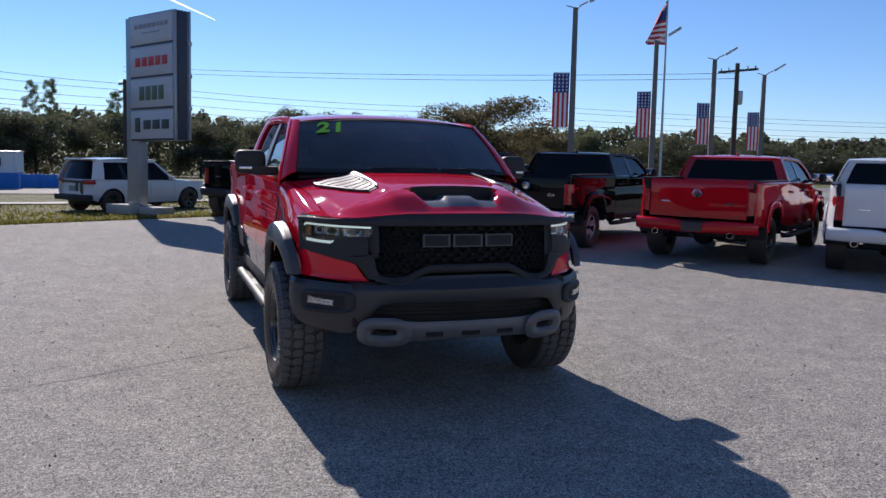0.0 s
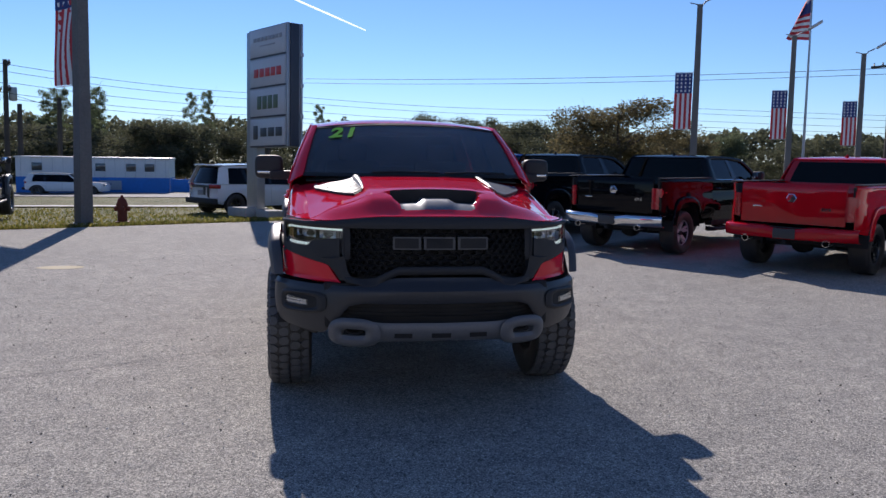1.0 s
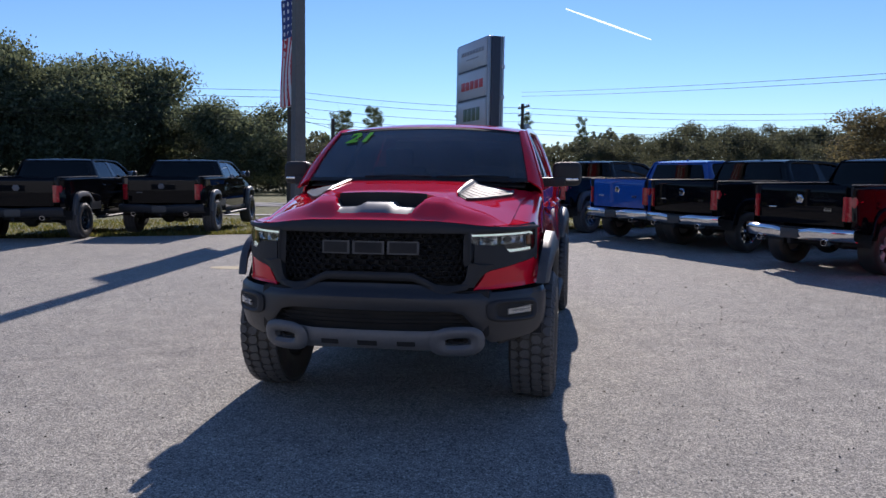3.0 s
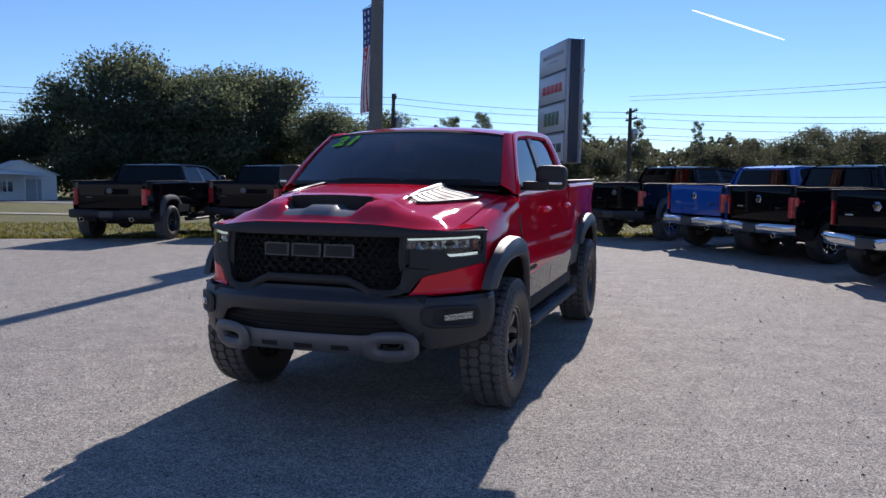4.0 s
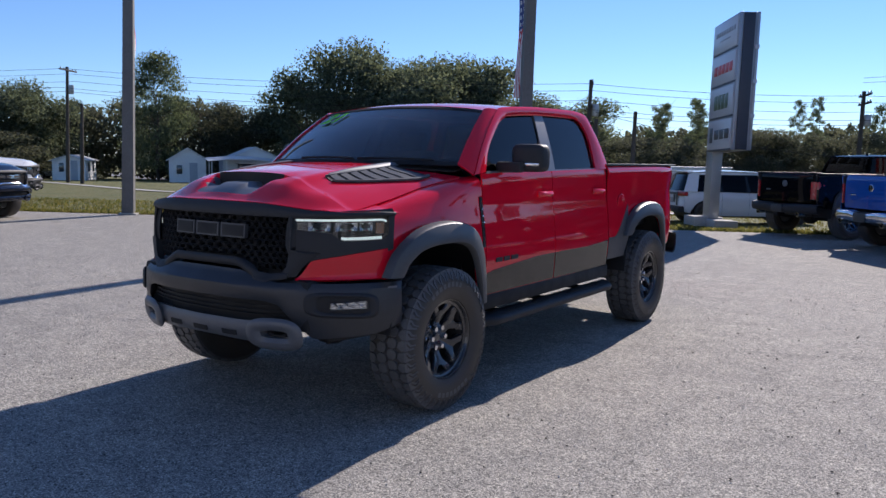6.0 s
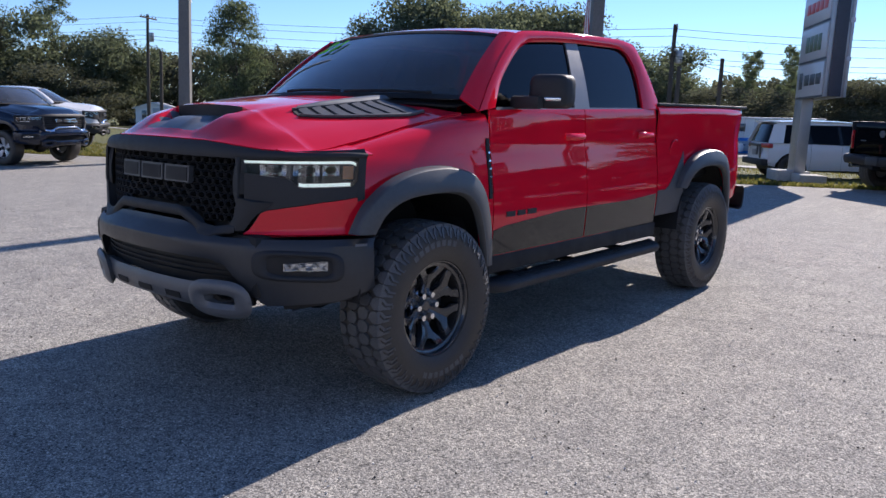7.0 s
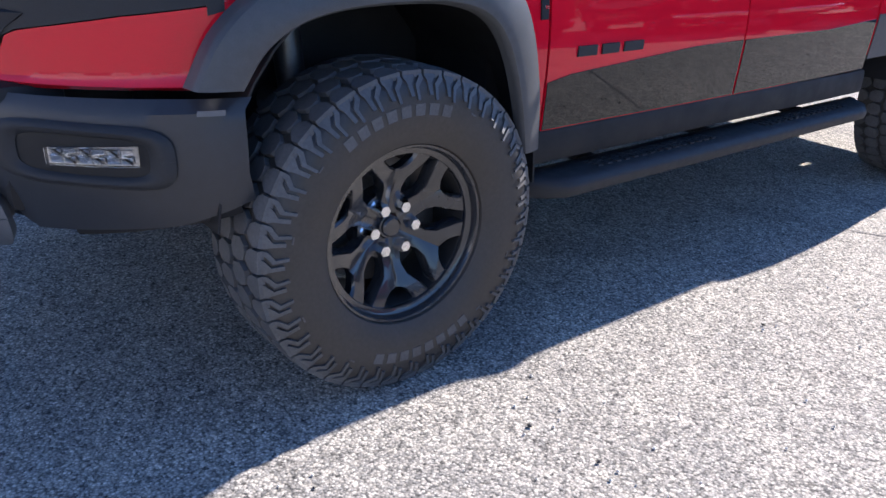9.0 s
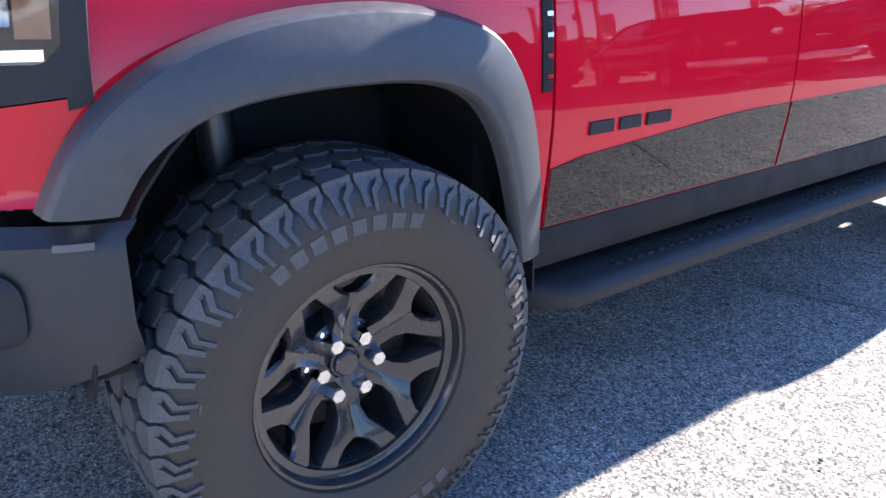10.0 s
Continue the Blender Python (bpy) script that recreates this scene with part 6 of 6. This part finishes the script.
def shed(m, w, d, h, wall, label, ridge, lean_to=False):
    """A gabled shed: boards, roof with overhang, door and windows on the gable side."""
    t = thing("shed", m, label, "shed")
    part("wall", outward(box((w, d, h), (w / 2, d / 2, h / 2))), wall, t)
    g = bmesh.new()
    prism([(0, h), (w, h), (w / 2, h + ridge)], d - 0.02, lambda a, b_, c: Vector((a, 0.01 + c, b_)), g)
    part("gable", outward(g), wall, t)
    for s in (-1, 1):
        def slope(u, v):
            x = w / 2 + s * (w / 2 + 0.25) * v
            return (x, -0.25 + (d + 0.5) * u, h + ridge - (ridge + 0.25 * ridge / (w / 2)) * v + 0.05)
        part("roof", outward(sheet(slope, 2, 2, 0.06)), ROOF_METAL, t)
        for k in range(9):
            y = -0.2 + (d + 0.4) * k / 8
            part("roof_seam", outward(tube([slope((y + 0.25) / (d + 0.5), 0.02), slope((y + 0.25) / (d + 0.5), 0.98)], 0.025, 5)), ROOF_METAL, t)
    for x, ww, hh, zc in ((w * 0.28, w * 0.18, 0.9, 1.3), (w * 0.66, w * 0.24, 2.0, 1.0)):
        pn = part("window" if hh < 1.5 else "door", outward(box((ww, 0.05, hh), (x, -0.02, zc), 0.01)), WINDOW_DARK if hh < 1.5 else SIDING_GREY, t)
        for dx in (-ww / 2, ww / 2):
            part("casing", outward(box((0.09, 0.06, hh + 0.15), (x + dx, -0.03, zc), 0.01)), wall, pn)
    for y in (d * 0.3, d * 0.7):
        part("window", outward(box((0.05, 0.7, 1.0), (w + 0.01, y, 1.4), 0.01)), WINDOW_DARK, t)
    return t


shed(pose(-62.8, 51.3, ground_z(-61, 53), 0, 0, 52), 3.6, 2.9, 2.35, SIDING, "small white gabled shed with a pale metal roof", 1.1)
shed(pose(-58.6, 55.0, ground_z(-58, 58), 0, 0, 58), 6.0, 5.0, 2.4, SIDING, "white gabled house behind a white carport", 1.3)
shed(pose(-72.5, 44.5, ground_z(-70, 46), 0, 0, 45), 3.2, 4.2, 2.0, SIDING, "white arched storage building far across the road", 0.5)
shed(pose(-75.5, 36.0, ground_z(-70, 38), 0, 0, 60), 3.4, 3.4, 2.0, YELLOW_WALL, "small yellow building far across the road", 0.7)


def carport():
    t = thing("carport", pose(-59.4, 53.4, ground_z(-57, 55), 0, 0, 58), "white carport roof on thin posts", "carport")
    part("roof", outward(sheet(lambda u, v: (6.6 * u - 0.3, -0.2 - 2.6 * (1 - v), 2.25 + 0.22 * math.sin(math.pi * u) + 0.3 * v), 10, 4, 0.06)), ROOF_METAL, t)
    for k in range(5):
        for y in (-2.6, -0.4):
            part("post", outward(tube([(0.1 + 1.45 * k, y, 0), (0.1 + 1.45 * k, y, 2.3)], 0.05, 6)), SIDING, t)


carport()


# Added out of view to bounce sunlight onto the truck's shaded faces.
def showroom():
    """An unseen plain pale building that closes the lot on the truck's shaded side."""
    t = thing("showroom", pose(-24, -13.5, 0), "long pale unseen building added to bounce light, closing the car lot", "building")
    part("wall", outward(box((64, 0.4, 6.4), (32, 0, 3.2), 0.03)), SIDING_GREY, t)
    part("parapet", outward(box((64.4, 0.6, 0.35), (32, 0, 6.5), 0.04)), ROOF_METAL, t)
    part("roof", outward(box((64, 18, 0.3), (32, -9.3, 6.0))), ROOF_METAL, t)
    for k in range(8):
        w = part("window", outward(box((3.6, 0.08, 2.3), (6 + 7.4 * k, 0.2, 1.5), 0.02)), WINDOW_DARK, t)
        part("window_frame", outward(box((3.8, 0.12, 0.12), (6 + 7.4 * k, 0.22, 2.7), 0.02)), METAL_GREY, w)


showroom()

# ---- trees ----
def leaf_quads(rng, centres, normals, size, flat=0.5):
    """Many small bent leaf clumps as loose quads."""
    n = len(centres)
    a = rng.normal(size=(n, 3))
    a += normals * flat
    a /= np.linalg.norm(a, axis=1)[:, None]
    r = rng.normal(size=(n, 3))
    u = np.cross(a, r)
    u /= np.linalg.norm(u, axis=1)[:, None]
    v = np.cross(a, u)
    s = size * rng.uniform(0.55, 1.35, size=(n, 1))
    asp = rng.uniform(0.5, 0.9, size=(n, 1))
    p0, p1, p2, p3 = centres - u * s, centres - v * s * asp, centres + u * s, centres + v * s * asp
    verts = np.stack([p0, p1, p2, p3], axis=1).reshape(-1, 3)
    faces = np.arange(4 * n).reshape(-1, 4)
    return verts, faces


def quick_mesh(name, verts, faces, material):
    me = bpy.data.meshes.new(name)
    nv, nf = len(verts), len(faces)
    me.vertices.add(nv)
    me.vertices.foreach_set("co", np.asarray(verts, dtype=np.float32).ravel())
    me.loops.add(nf * 4)
    me.loops.foreach_set("vertex_index", np.asarray(faces, dtype=np.int32).ravel())
    me.polygons.add(nf)
    me.polygons.foreach_set("loop_start", np.arange(0, nf * 4, 4, dtype=np.int32))
    me.update()
    me.validate()
    me.materials.append(material)
    return me


def crown(rng, lobes, count, size, fill=0.35, body=0.22):
    """Leaves over and inside a set of lobes (centre, radii)."""
    vol = np.array([r[0] * r[1] * r[2] for _, r in lobes]) ** 0.7
    pick = rng.choice(len(lobes), size=count, p=vol / vol.sum())
    d = rng.normal(size=(count, 3))
    d /= np.linalg.norm(d, axis=1)[:, None]
    rad = np.where(rng.random(count) < fill, rng.random(count) ** 0.5, rng.normal(0.98, 0.06, count))
    # gather leaves in sprays, so that the outline is uneven and gaps stay open
    spray = np.array([noise.noise(Vector((float(q[0] * 3.6 + k), float(q[1] * 3.6), float(q[2] * 3.6)))) for q, k in zip(d, pick)])
    rad = np.minimum(rad, 1.12) * (1 + 0.5 * spray)
    keep = spray > -0.22
    c = np.array([lobes[k][0] for k in pick]) + d * rad[:, None] * np.array([lobes[k][1] for k in pick])
    v1, f1 = leaf_quads(rng, c[keep], d[keep], size)
    n = int(count * body)
    pick = rng.choice(len(lobes), size=n, p=vol / vol.sum())
    d = rng.normal(size=(n, 3))
    d /= np.linalg.norm(d, axis=1)[:, None]
    c = np.array([lobes[k][0] for k in pick]) + d * (0.9 * rng.random((n, 1)) ** 0.6) * np.array([lobes[k][1] for k in pick])
    v2, f2 = leaf_quads(rng, c, d, size * 1.7)
    return np.concatenate([v1, v2]), np.concatenate([f1, f2 + len(v1)])


def limbs(rng, height, spread, trunk_r, lean=0.05, forks=7, start=0.3, twigs=0):
    b = bmesh.new()
    top = Vector((rng.normal(0, lean) * height, rng.normal(0, lean) * height, height * 0.8))
    pts = [Vector((0, 0, -0.2)).lerp(top, t) + Vector((rng.normal(0, 0.02), rng.normal(0, 0.02), 0)) * height * t for t in (0, 0.15, 0.35, 0.6, 0.8, 1.0)]
    tube(pts, [trunk_r * 1.35, trunk_r, trunk_r * 0.82, trunk_r * 0.55, trunk_r * 0.3, trunk_r * 0.1], 8, b)
    for k in range(forks):
        t = start + (0.95 - start) * k / max(1, forks - 1)
        p = Vector((0, 0, 0)).lerp(top, t)
        a = k * 2.4 + rng.uniform(-0.4, 0.4)
        reach = spread * rng.uniform(0.6, 1.0) * (1.15 - 0.55 * t)
        e = p + Vector((math.cos(a) * reach, math.sin(a) * reach, height * rng.uniform(0.05, 0.22)))
        m = p.lerp(e, 0.5) + Vector((0, 0, rng.uniform(-0.02, 0.05) * height))
        r = trunk_r * 0.42 * (1.15 - 0.7 * t)
        tube([p, m, e], [r, r * 0.6, r * 0.15], 6, b)
        for _ in range(twigs):
            q = p.lerp(e, rng.uniform(0.35, 1.0))
            w = q + Vector(rng.normal(0, 1, 3)) * reach * 0.28 + Vector((0, 0, reach * 0.22))
            tube([q, q.lerp(w, 0.5) + Vector(rng.normal(0, 0.03, 3)) * reach, w], [r * 0.3, r * 0.18, r * 0.06], 4, b)
    return b


def tree_kind(kind, seed):
    """Trunk and crown meshes for a tree one metre high and, for its crown, about one metre wide."""
    rng = np.random.default_rng(seed)
    if kind == "o":
        lobes = [((rng.uniform(-0.28, 0.28), rng.uniform(-0.28, 0.28), z), (rng.uniform(0.16, 0.27), rng.uniform(0.16, 0.27), rng.uniform(0.10, 0.16))) for z in np.linspace(0.32, 0.86, 15)]
        lobes += [((rng.uniform(-0.34, 0.34), rng.uniform(-0.3, 0.3), rng.uniform(0.16, 0.4)), (0.2, 0.2, 0.12)) for _ in range(5)]
        verts, faces = crown(rng, lobes, 26000, 0.0092, 0.4, 0.4)
        mat_, trunk = LEAF_OAK, limbs(rng, 1.0, 0.4, 0.028, 0.05, 9, 0.22)
    elif kind == "b":
        lobes = [((rng.uniform(-0.36, 0.36), rng.uniform(-0.3, 0.3), z), (rng.uniform(0.13, 0.24), rng.uniform(0.13, 0.24), rng.uniform(0.09, 0.15))) for z in np.linspace(0.1, 0.84, 18)]
        verts, faces = crown(rng, lobes, 17000, 0.0082, 0.5, 0.35)
        mat_, trunk = LEAF_BUSH, limbs(rng, 1.0, 0.36, 0.02, 0.05, 8, 0.25, 2)
    elif kind == "p":
        lobes = [((rng.uniform(-0.3, 0.3) * (1.25 - z), rng.uniform(-0.3, 0.3) * (1.25 - z), z), (rng.uniform(0.04, 0.10), rng.uniform(0.04, 0.10), rng.uniform(0.018, 0.034))) for z in np.linspace(0.42, 0.98, 34)]
        verts, faces = crown(rng, lobes, 10000, 0.0072, 0.75, 0.03)
        mat_, trunk = LEAF_PINE, limbs(rng, 1.12, 0.36, 0.014, 0.02, 11, 0.5)
    elif kind == "n":
        lobes = []
        for z in np.linspace(0.12, 0.95, 16):
            w = 0.42 * math.sin(math.pi * min(1.0, (1.04 - z) * 0.62 + 0.02))
            for a in rng.uniform(0, 6.28, 3):
                lobes.append(((math.cos(a) * w * 0.7, math.sin(a) * w * 0.7, z), (0.17, 0.17, 0.055)))
        verts, faces = crown(rng, lobes, 19000, 0.0072, 0.5, 0.35)
        mat_, trunk = LEAF_PINE, limbs(rng, 1.15, 0.36, 0.02, 0.01, 14, 0.2)
    else:
        lobes = [((rng.uniform(-0.38, 0.38), rng.uniform(-0.3, 0.3), z), (rng.uniform(0.14, 0.22), rng.uniform(0.14, 0.22), rng.uniform(0.09, 0.14))) for z in np.linspace(0.34, 0.88, 16)]
        verts, faces = crown(rng, lobes, 21000, 0.0088, 0.55, 0.12)
        mat_, trunk = LEAF_BARE, limbs(rng, 1.0, 0.48, 0.024, 0.05, 14, 0.18, 7)
    me = quick_mesh("crown", verts, faces, mat_)
    tm = bpy.data.meshes.new("trunk")
    trunk.to_mesh(tm)
    trunk.free()
    tm.materials.append(BARK)
    return tm, me


KINDS = {k: [tree_kind(k, 11 * n + ord(k)) for n in range(3)] for k in "obpnw"}
TREE_LABELS = {"o": "dark evergreen live oak with a broad crown", "b": "mixed olive-green woodland tree", "p": "tall thin pine with sparse needles",
               "n": "tall dense green pine", "w": "half-bare tree with dry brown leaves"}
# place, height, width and kind of each tree
OAKS = [(-64.6, 72.5, 14.6, 10.9), (-59.0, 77.7, 17.9, 13.0), (-55.5, 84.8, 16.3, 9.7), (-47.7, 85.6, 16.5, 13.0), (-83.0, 48.1, 11.1, 9.3), (-87.7, 37.7, 13.0, 10.9), (-89.6, 32.0, 10.7, 14.4), (-50.3, 77.6, 15.2, 13.6), (-33.5, 80.3, 10.5, 10.9), (40.7, 68.7, 5.2, 3.5)]
WOODS_A = [(-73.2, 63.2, 10.4, 10.9), (-69.9, 67.1, 10.4, 8.6), (-37.7, 84.4, 11.1, 6.1), (-79.6, 41.8, 6.6, 10.9), (-90.0, 59.9, 11.4, 11.3), (-77.2, 68.0, 11.1, 13.0), (-20.7, 82.6, 5.6, 13.4), (-13.3, 84.7, 6.7, 8.6), (-38.3, 98.6, 11.4, 9.2), (-39.6, 83.8, 8.7, 8.1), (-20.7, 76.0, 5.8, 10.4), (-14.2, 82.9, 7.0, 8.6), (4.9, 84.6, 6.1, 7.3), (11.9, 74.0, 7.0, 7.0), (16.8, 73.3, 6.8, 6.5), (21.0, 72.3, 6.1, 5.9), (28.1, 80.7, 4.7, 4.9), (-10.2, 84.2, 6.3, 8.6), (-4.3, 84.7, 6.2, 7.9), (6.4, 84.6, 6.7, 7.9)]
WOODS_B = [(11.4, 84.1, 6.4, 6.1), (15.4, 88.5, 8.2, 3.2), (20.6, 87.4, 8.0, 3.9), (27.3, 85.6, 8.0, 7.8), (47.7, 70.2, 4.8, 7.3), (52.2, 66.9, 5.1, 7.3), (60.1, 66.9, 4.7, 7.1), (63.3, 63.9, 4.1, 7.1), (65.9, 61.2, 3.9, 6.5), (68.2, 58.6, 3.3, 7.1), (70.9, 55.3, 4.0, 8.4), (74.3, 50.7, 4.3, 9.1)]
PINES = [(-91.1, 45.0, 15.2, 9.9), (-24.6, 86.6, 9.5, 5.2), (-20.9, 87.8, 10.0, 4.5), (-11.1, 90.3, 9.8, 3.2), (-9.5, 90.6, 10.0, 3.9), (-20.4, 76.1, 8.5, 3.5), (-17.4, 77.0, 8.9, 2.9), (2.8, 89.6, 8.6, 3.2), (-3.0, 84.8, 8.5, 3.7)]
DENSE_PINES = [(-71.3, 56.1, 14.3, 7.4)]
DRY_TREES = [(24.6, 56.0, 6.9, 8.5), (34.1, 66.7, 5.1, 4.9)]
TREES = [(*r, 'o') for r in OAKS] + [(*r, 'b') for r in WOODS_A] + [(*r, 'b') for r in WOODS_B] + [(*r, 'p') for r in PINES] + [(*r, 'n') for r in DENSE_PINES] + [(*r, 'w') for r in DRY_TREES]
turner = random.Random(5)
for n, (x, y, h, w, k) in enumerate(TREES):
    t = thing("tree", Matrix.Translation((x, y, ground_z(x, y) - 0.1)) @ pose(0, 0, 0, 0, 0, turner.uniform(0, 360)), TREE_LABELS[k], "tree", "woodland along the road")
    wide = w * (1.25 if k in "ob" else 1.35)
    tm, cm = KINDS[k][n % 3]
    for nm, me in (("trunk", tm), ("crown", cm)):
        o = new(nm, me)
        o.parent = t
        o.scale = (wide, wide, h)


def far_woods():
    """The closed wood behind: leaves past counting."""
    rng = np.random.default_rng(3)
    n = 130000
    az = np.radians(rng.uniform(8, 182, n))
    deep = rng.uniform(0, 10, n)
    R = 101 + deep
    x, y = 3 + R * np.cos(az), R * np.sin(az)
    edge = np.array([noise.noise(Vector((a * 22, 0.0, 1.7))) * 0.5 + noise.noise(Vector((a * 75, 4.0, 0.3))) * 0.28 + noise.noise(Vector((a * 210, 2.0, 5.3))) * 0.16 for a in az])
    tall = np.interp(np.degrees(az), [8, 40, 75, 100, 125, 182], [4.6, 5.0, 6.6, 6.8, 8.0, 9.5]) * (1 + 0.55 * edge)
    z = tall * rng.random(n) ** 0.75
    base = np.array([ground_z(a, b) for a, b in zip(x, y)])
    verts, faces = leaf_quads(rng, np.stack([x, y, base + z], 1), np.zeros((n, 3)), 0.27)
    o = new("far_woods", quick_mesh("far_woods", verts, faces, LEAF_BUSH))
    tagged(o, "distant mixed woodland closing the view", "woods", kind="stuff")


far_woods()


# ---- sky traces ----
def contrail():
    a, b = Vector((-55, 1999, 389)), Vector((150, 1994, 309))
    up = Vector((0.36, 0, 0.93))
    verts, faces = [], []
    for k in range(41):
        t = k / 40
        p = a.lerp(b, t)
        w = 2.3 * (0.35 + 0.65 * math.sin(math.pi * (0.12 + 0.8 * t))) * (1 + 0.25 * noise.noise((t * 14, 0, 0)))
        verts += [p - up * w, p + up * w]
    for k in range(40):
        faces.append((2 * k, 2 * k + 2, 2 * k + 3, 2 * k + 1))
    # The trail's brightness is its own glow, set in place of sunlight.
    tagged(raw("contrail", verts, faces, glowing("vapour", (0.85, 0.9, 0.95), 0.42)), "thin white vapour trail in the sky", "vapour trail", kind="structure")


contrail()

# ---- small things on the ground ----
def along_lot(a, s):
    return a * 0.907 - s * 0.42, 20 + a * 0.4204 + s * 0.906


JOINT_TAR = surface("joint_tar", (0.15, 0.145, 0.14), 0.9, grain=60, vary=0.3)
PALE_PATCH = surface("pale_patch", (0.45, 0.38, 0.24), 0.9, grain=40, vary=0.25)
PEBBLE = surface("pebble", (0.06, 0.055, 0.05), 0.9, grain=60, vary=0.4)
PALE_STONE = surface("pale_stone", (0.62, 0.59, 0.53), 0.8, grain=60, vary=0.25)
GRASS_BLADE = leaf_material("grass_blade", (0.07, 0.085, 0.02), (0.26, 0.22, 0.085))


def paving_joint(x0, y0, x1, y1, width):
    """An uneven cracked joint between two strips of paving."""
    n = 160
    d = Vector((x1 - x0, y1 - y0, 0))
    side = Vector((-d.y, d.x, 0)).normalized()
    verts, faces = [], []
    for k in range(n + 1):
        p = Vector((x0, y0, 0.003)) + d * (k / n)
        wob = side * (0.035 * noise.noise((k * 0.13, 1.0, 0.0)) + 0.012 * noise.noise((k * 0.9, 4.0, 0.0)))
        w = width * (0.55 + 0.6 * abs(noise.noise((k * 0.5, 7.0, 0.0))))
        verts += [p + wob - side * w, p + wob + side * w]
    for k in range(n):
        if noise.noise((k * 0.21, 2.0, 9.0)) > -0.32:
            faces.append((2 * k, 2 * k + 2, 2 * k + 3, 2 * k + 1))
    tagged(raw("paving_joint", verts, faces, JOINT_TAR), "dark cracked joint across the asphalt", "joint", kind="structure")


paving_joint(-9.0, 2.0, 9.5, 10.7, 0.008)
paving_joint(-14.0, 8.5, -0.5, 14.9, 0.010)


def pale_patch(x, y, r, seed):
    n = 18
    verts = [(x, y, 0.004)] + [(x + r * (1.5 + 0.5 * noise.noise((k, seed, 0.0))) * math.cos(6.283 * k / n), y + r * (0.8 + 0.4 * noise.noise((k, seed, 3.0))) * math.sin(6.283 * k / n), 0.004) for k in range(n)]
    faces = [(0, 1 + k, 1 + (k + 1) % n) for k in range(n)]
    tagged(raw("pale_patch", verts, faces, PALE_PATCH), "pale sandy stain on the asphalt", "stain", kind="structure")


pale_patch(-2.4, 11.7, 0.22, 1.0)


def loose_stones(seed, count, low, high, material, label):
    """Pebbles, chips and bits of litter, past counting."""
    rng = np.random.default_rng(seed)
    verts, faces = [], []
    for k in range(count):
        if k < count * 0.85:
            x, y = rng.uniform(-6, 10), rng.uniform(1, 13)
        else:
            x, y = along_lot(rng.uniform(-14, 6), -abs(rng.normal(0, 1.6)))
        if abs(x - 2.0) < 1.3 and 4.2 < y < 10.5:
            continue
        r = rng.uniform(low, high) * (1.5 if rng.random() < 0.06 else 1.0)
        i = len(verts)
        for dx, dy, dz in ((1, 0, 0.3), (0, 1, 0.35), (-1, 0, 0.3), (0, -1, 0.4), (0, 0, 1.1), (0, 0, -0.4)):
            verts.append((x + dx * r * rng.uniform(0.7, 1.4), y + dy * r * rng.uniform(0.7, 1.4), max(0, 0.3 + dz) * r * 0.9))
        for a, b in ((0, 1), (1, 2), (2, 3), (3, 0)):
            faces.append((i + a, i + b, i + 4))
            faces.append((i + b, i + a, i + 5))
    tagged(raw("loose_stones", verts, faces, material), label, "stones", kind="stuff")


loose_stones(8, 2200, 0.003, 0.009, PEBBLE, "dark pebbles and litter scattered on the asphalt")
loose_stones(9, 9000, 0.002, 0.0065, PALE_STONE, "pale loose chippings on the asphalt")


def verge_grass():
    """Tufts over the verge, taller and thicker along the lot's edge."""
    rng = np.random.default_rng(21)
    n = 36000
    a = rng.uniform(-26, 12, n)
    s = np.where(rng.random(n) < 0.35, np.abs(rng.normal(0.1, 0.35, n)), rng.uniform(0.0, 9.0, n))
    x, y = a * 0.907 - s * 0.42, 20 + a * 0.4204 + s * 0.906
    h = rng.uniform(0.02, 0.075, n) * np.where(s < 0.6, 1.4, 1.0)
    z = np.array([ground_z(i, j) for i, j in zip(x, y)]) - 0.012
    th = rng.uniform(0, math.pi, n)
    w = rng.uniform(0.008, 0.03, n)
    lean = rng.normal(0, 0.5, (n, 2)) * h[:, None]
    dx, dy = np.cos(th) * w, np.sin(th) * w
    p0 = np.stack([x - dx, y - dy, z], 1)
    p1 = np.stack([x + dx, y + dy, z], 1)
    p2 = np.stack([x + dx * 0.3 + lean[:, 0], y + dy * 0.3 + lean[:, 1], z + h], 1)
    p3 = np.stack([x - dx * 0.3 + lean[:, 0], y - dy * 0.3 + lean[:, 1], z + h], 1)
    verts = np.stack([p0, p1, p2, p3], 1).reshape(-1, 3)
    o = new("verge_grass", quick_mesh("verge_grass", verts, np.arange(4 * n).reshape(-1, 4), GRASS_BLADE))
    tagged(o, "short yellow-green winter grass on the verge", "grass", kind="stuff")


verge_grass()
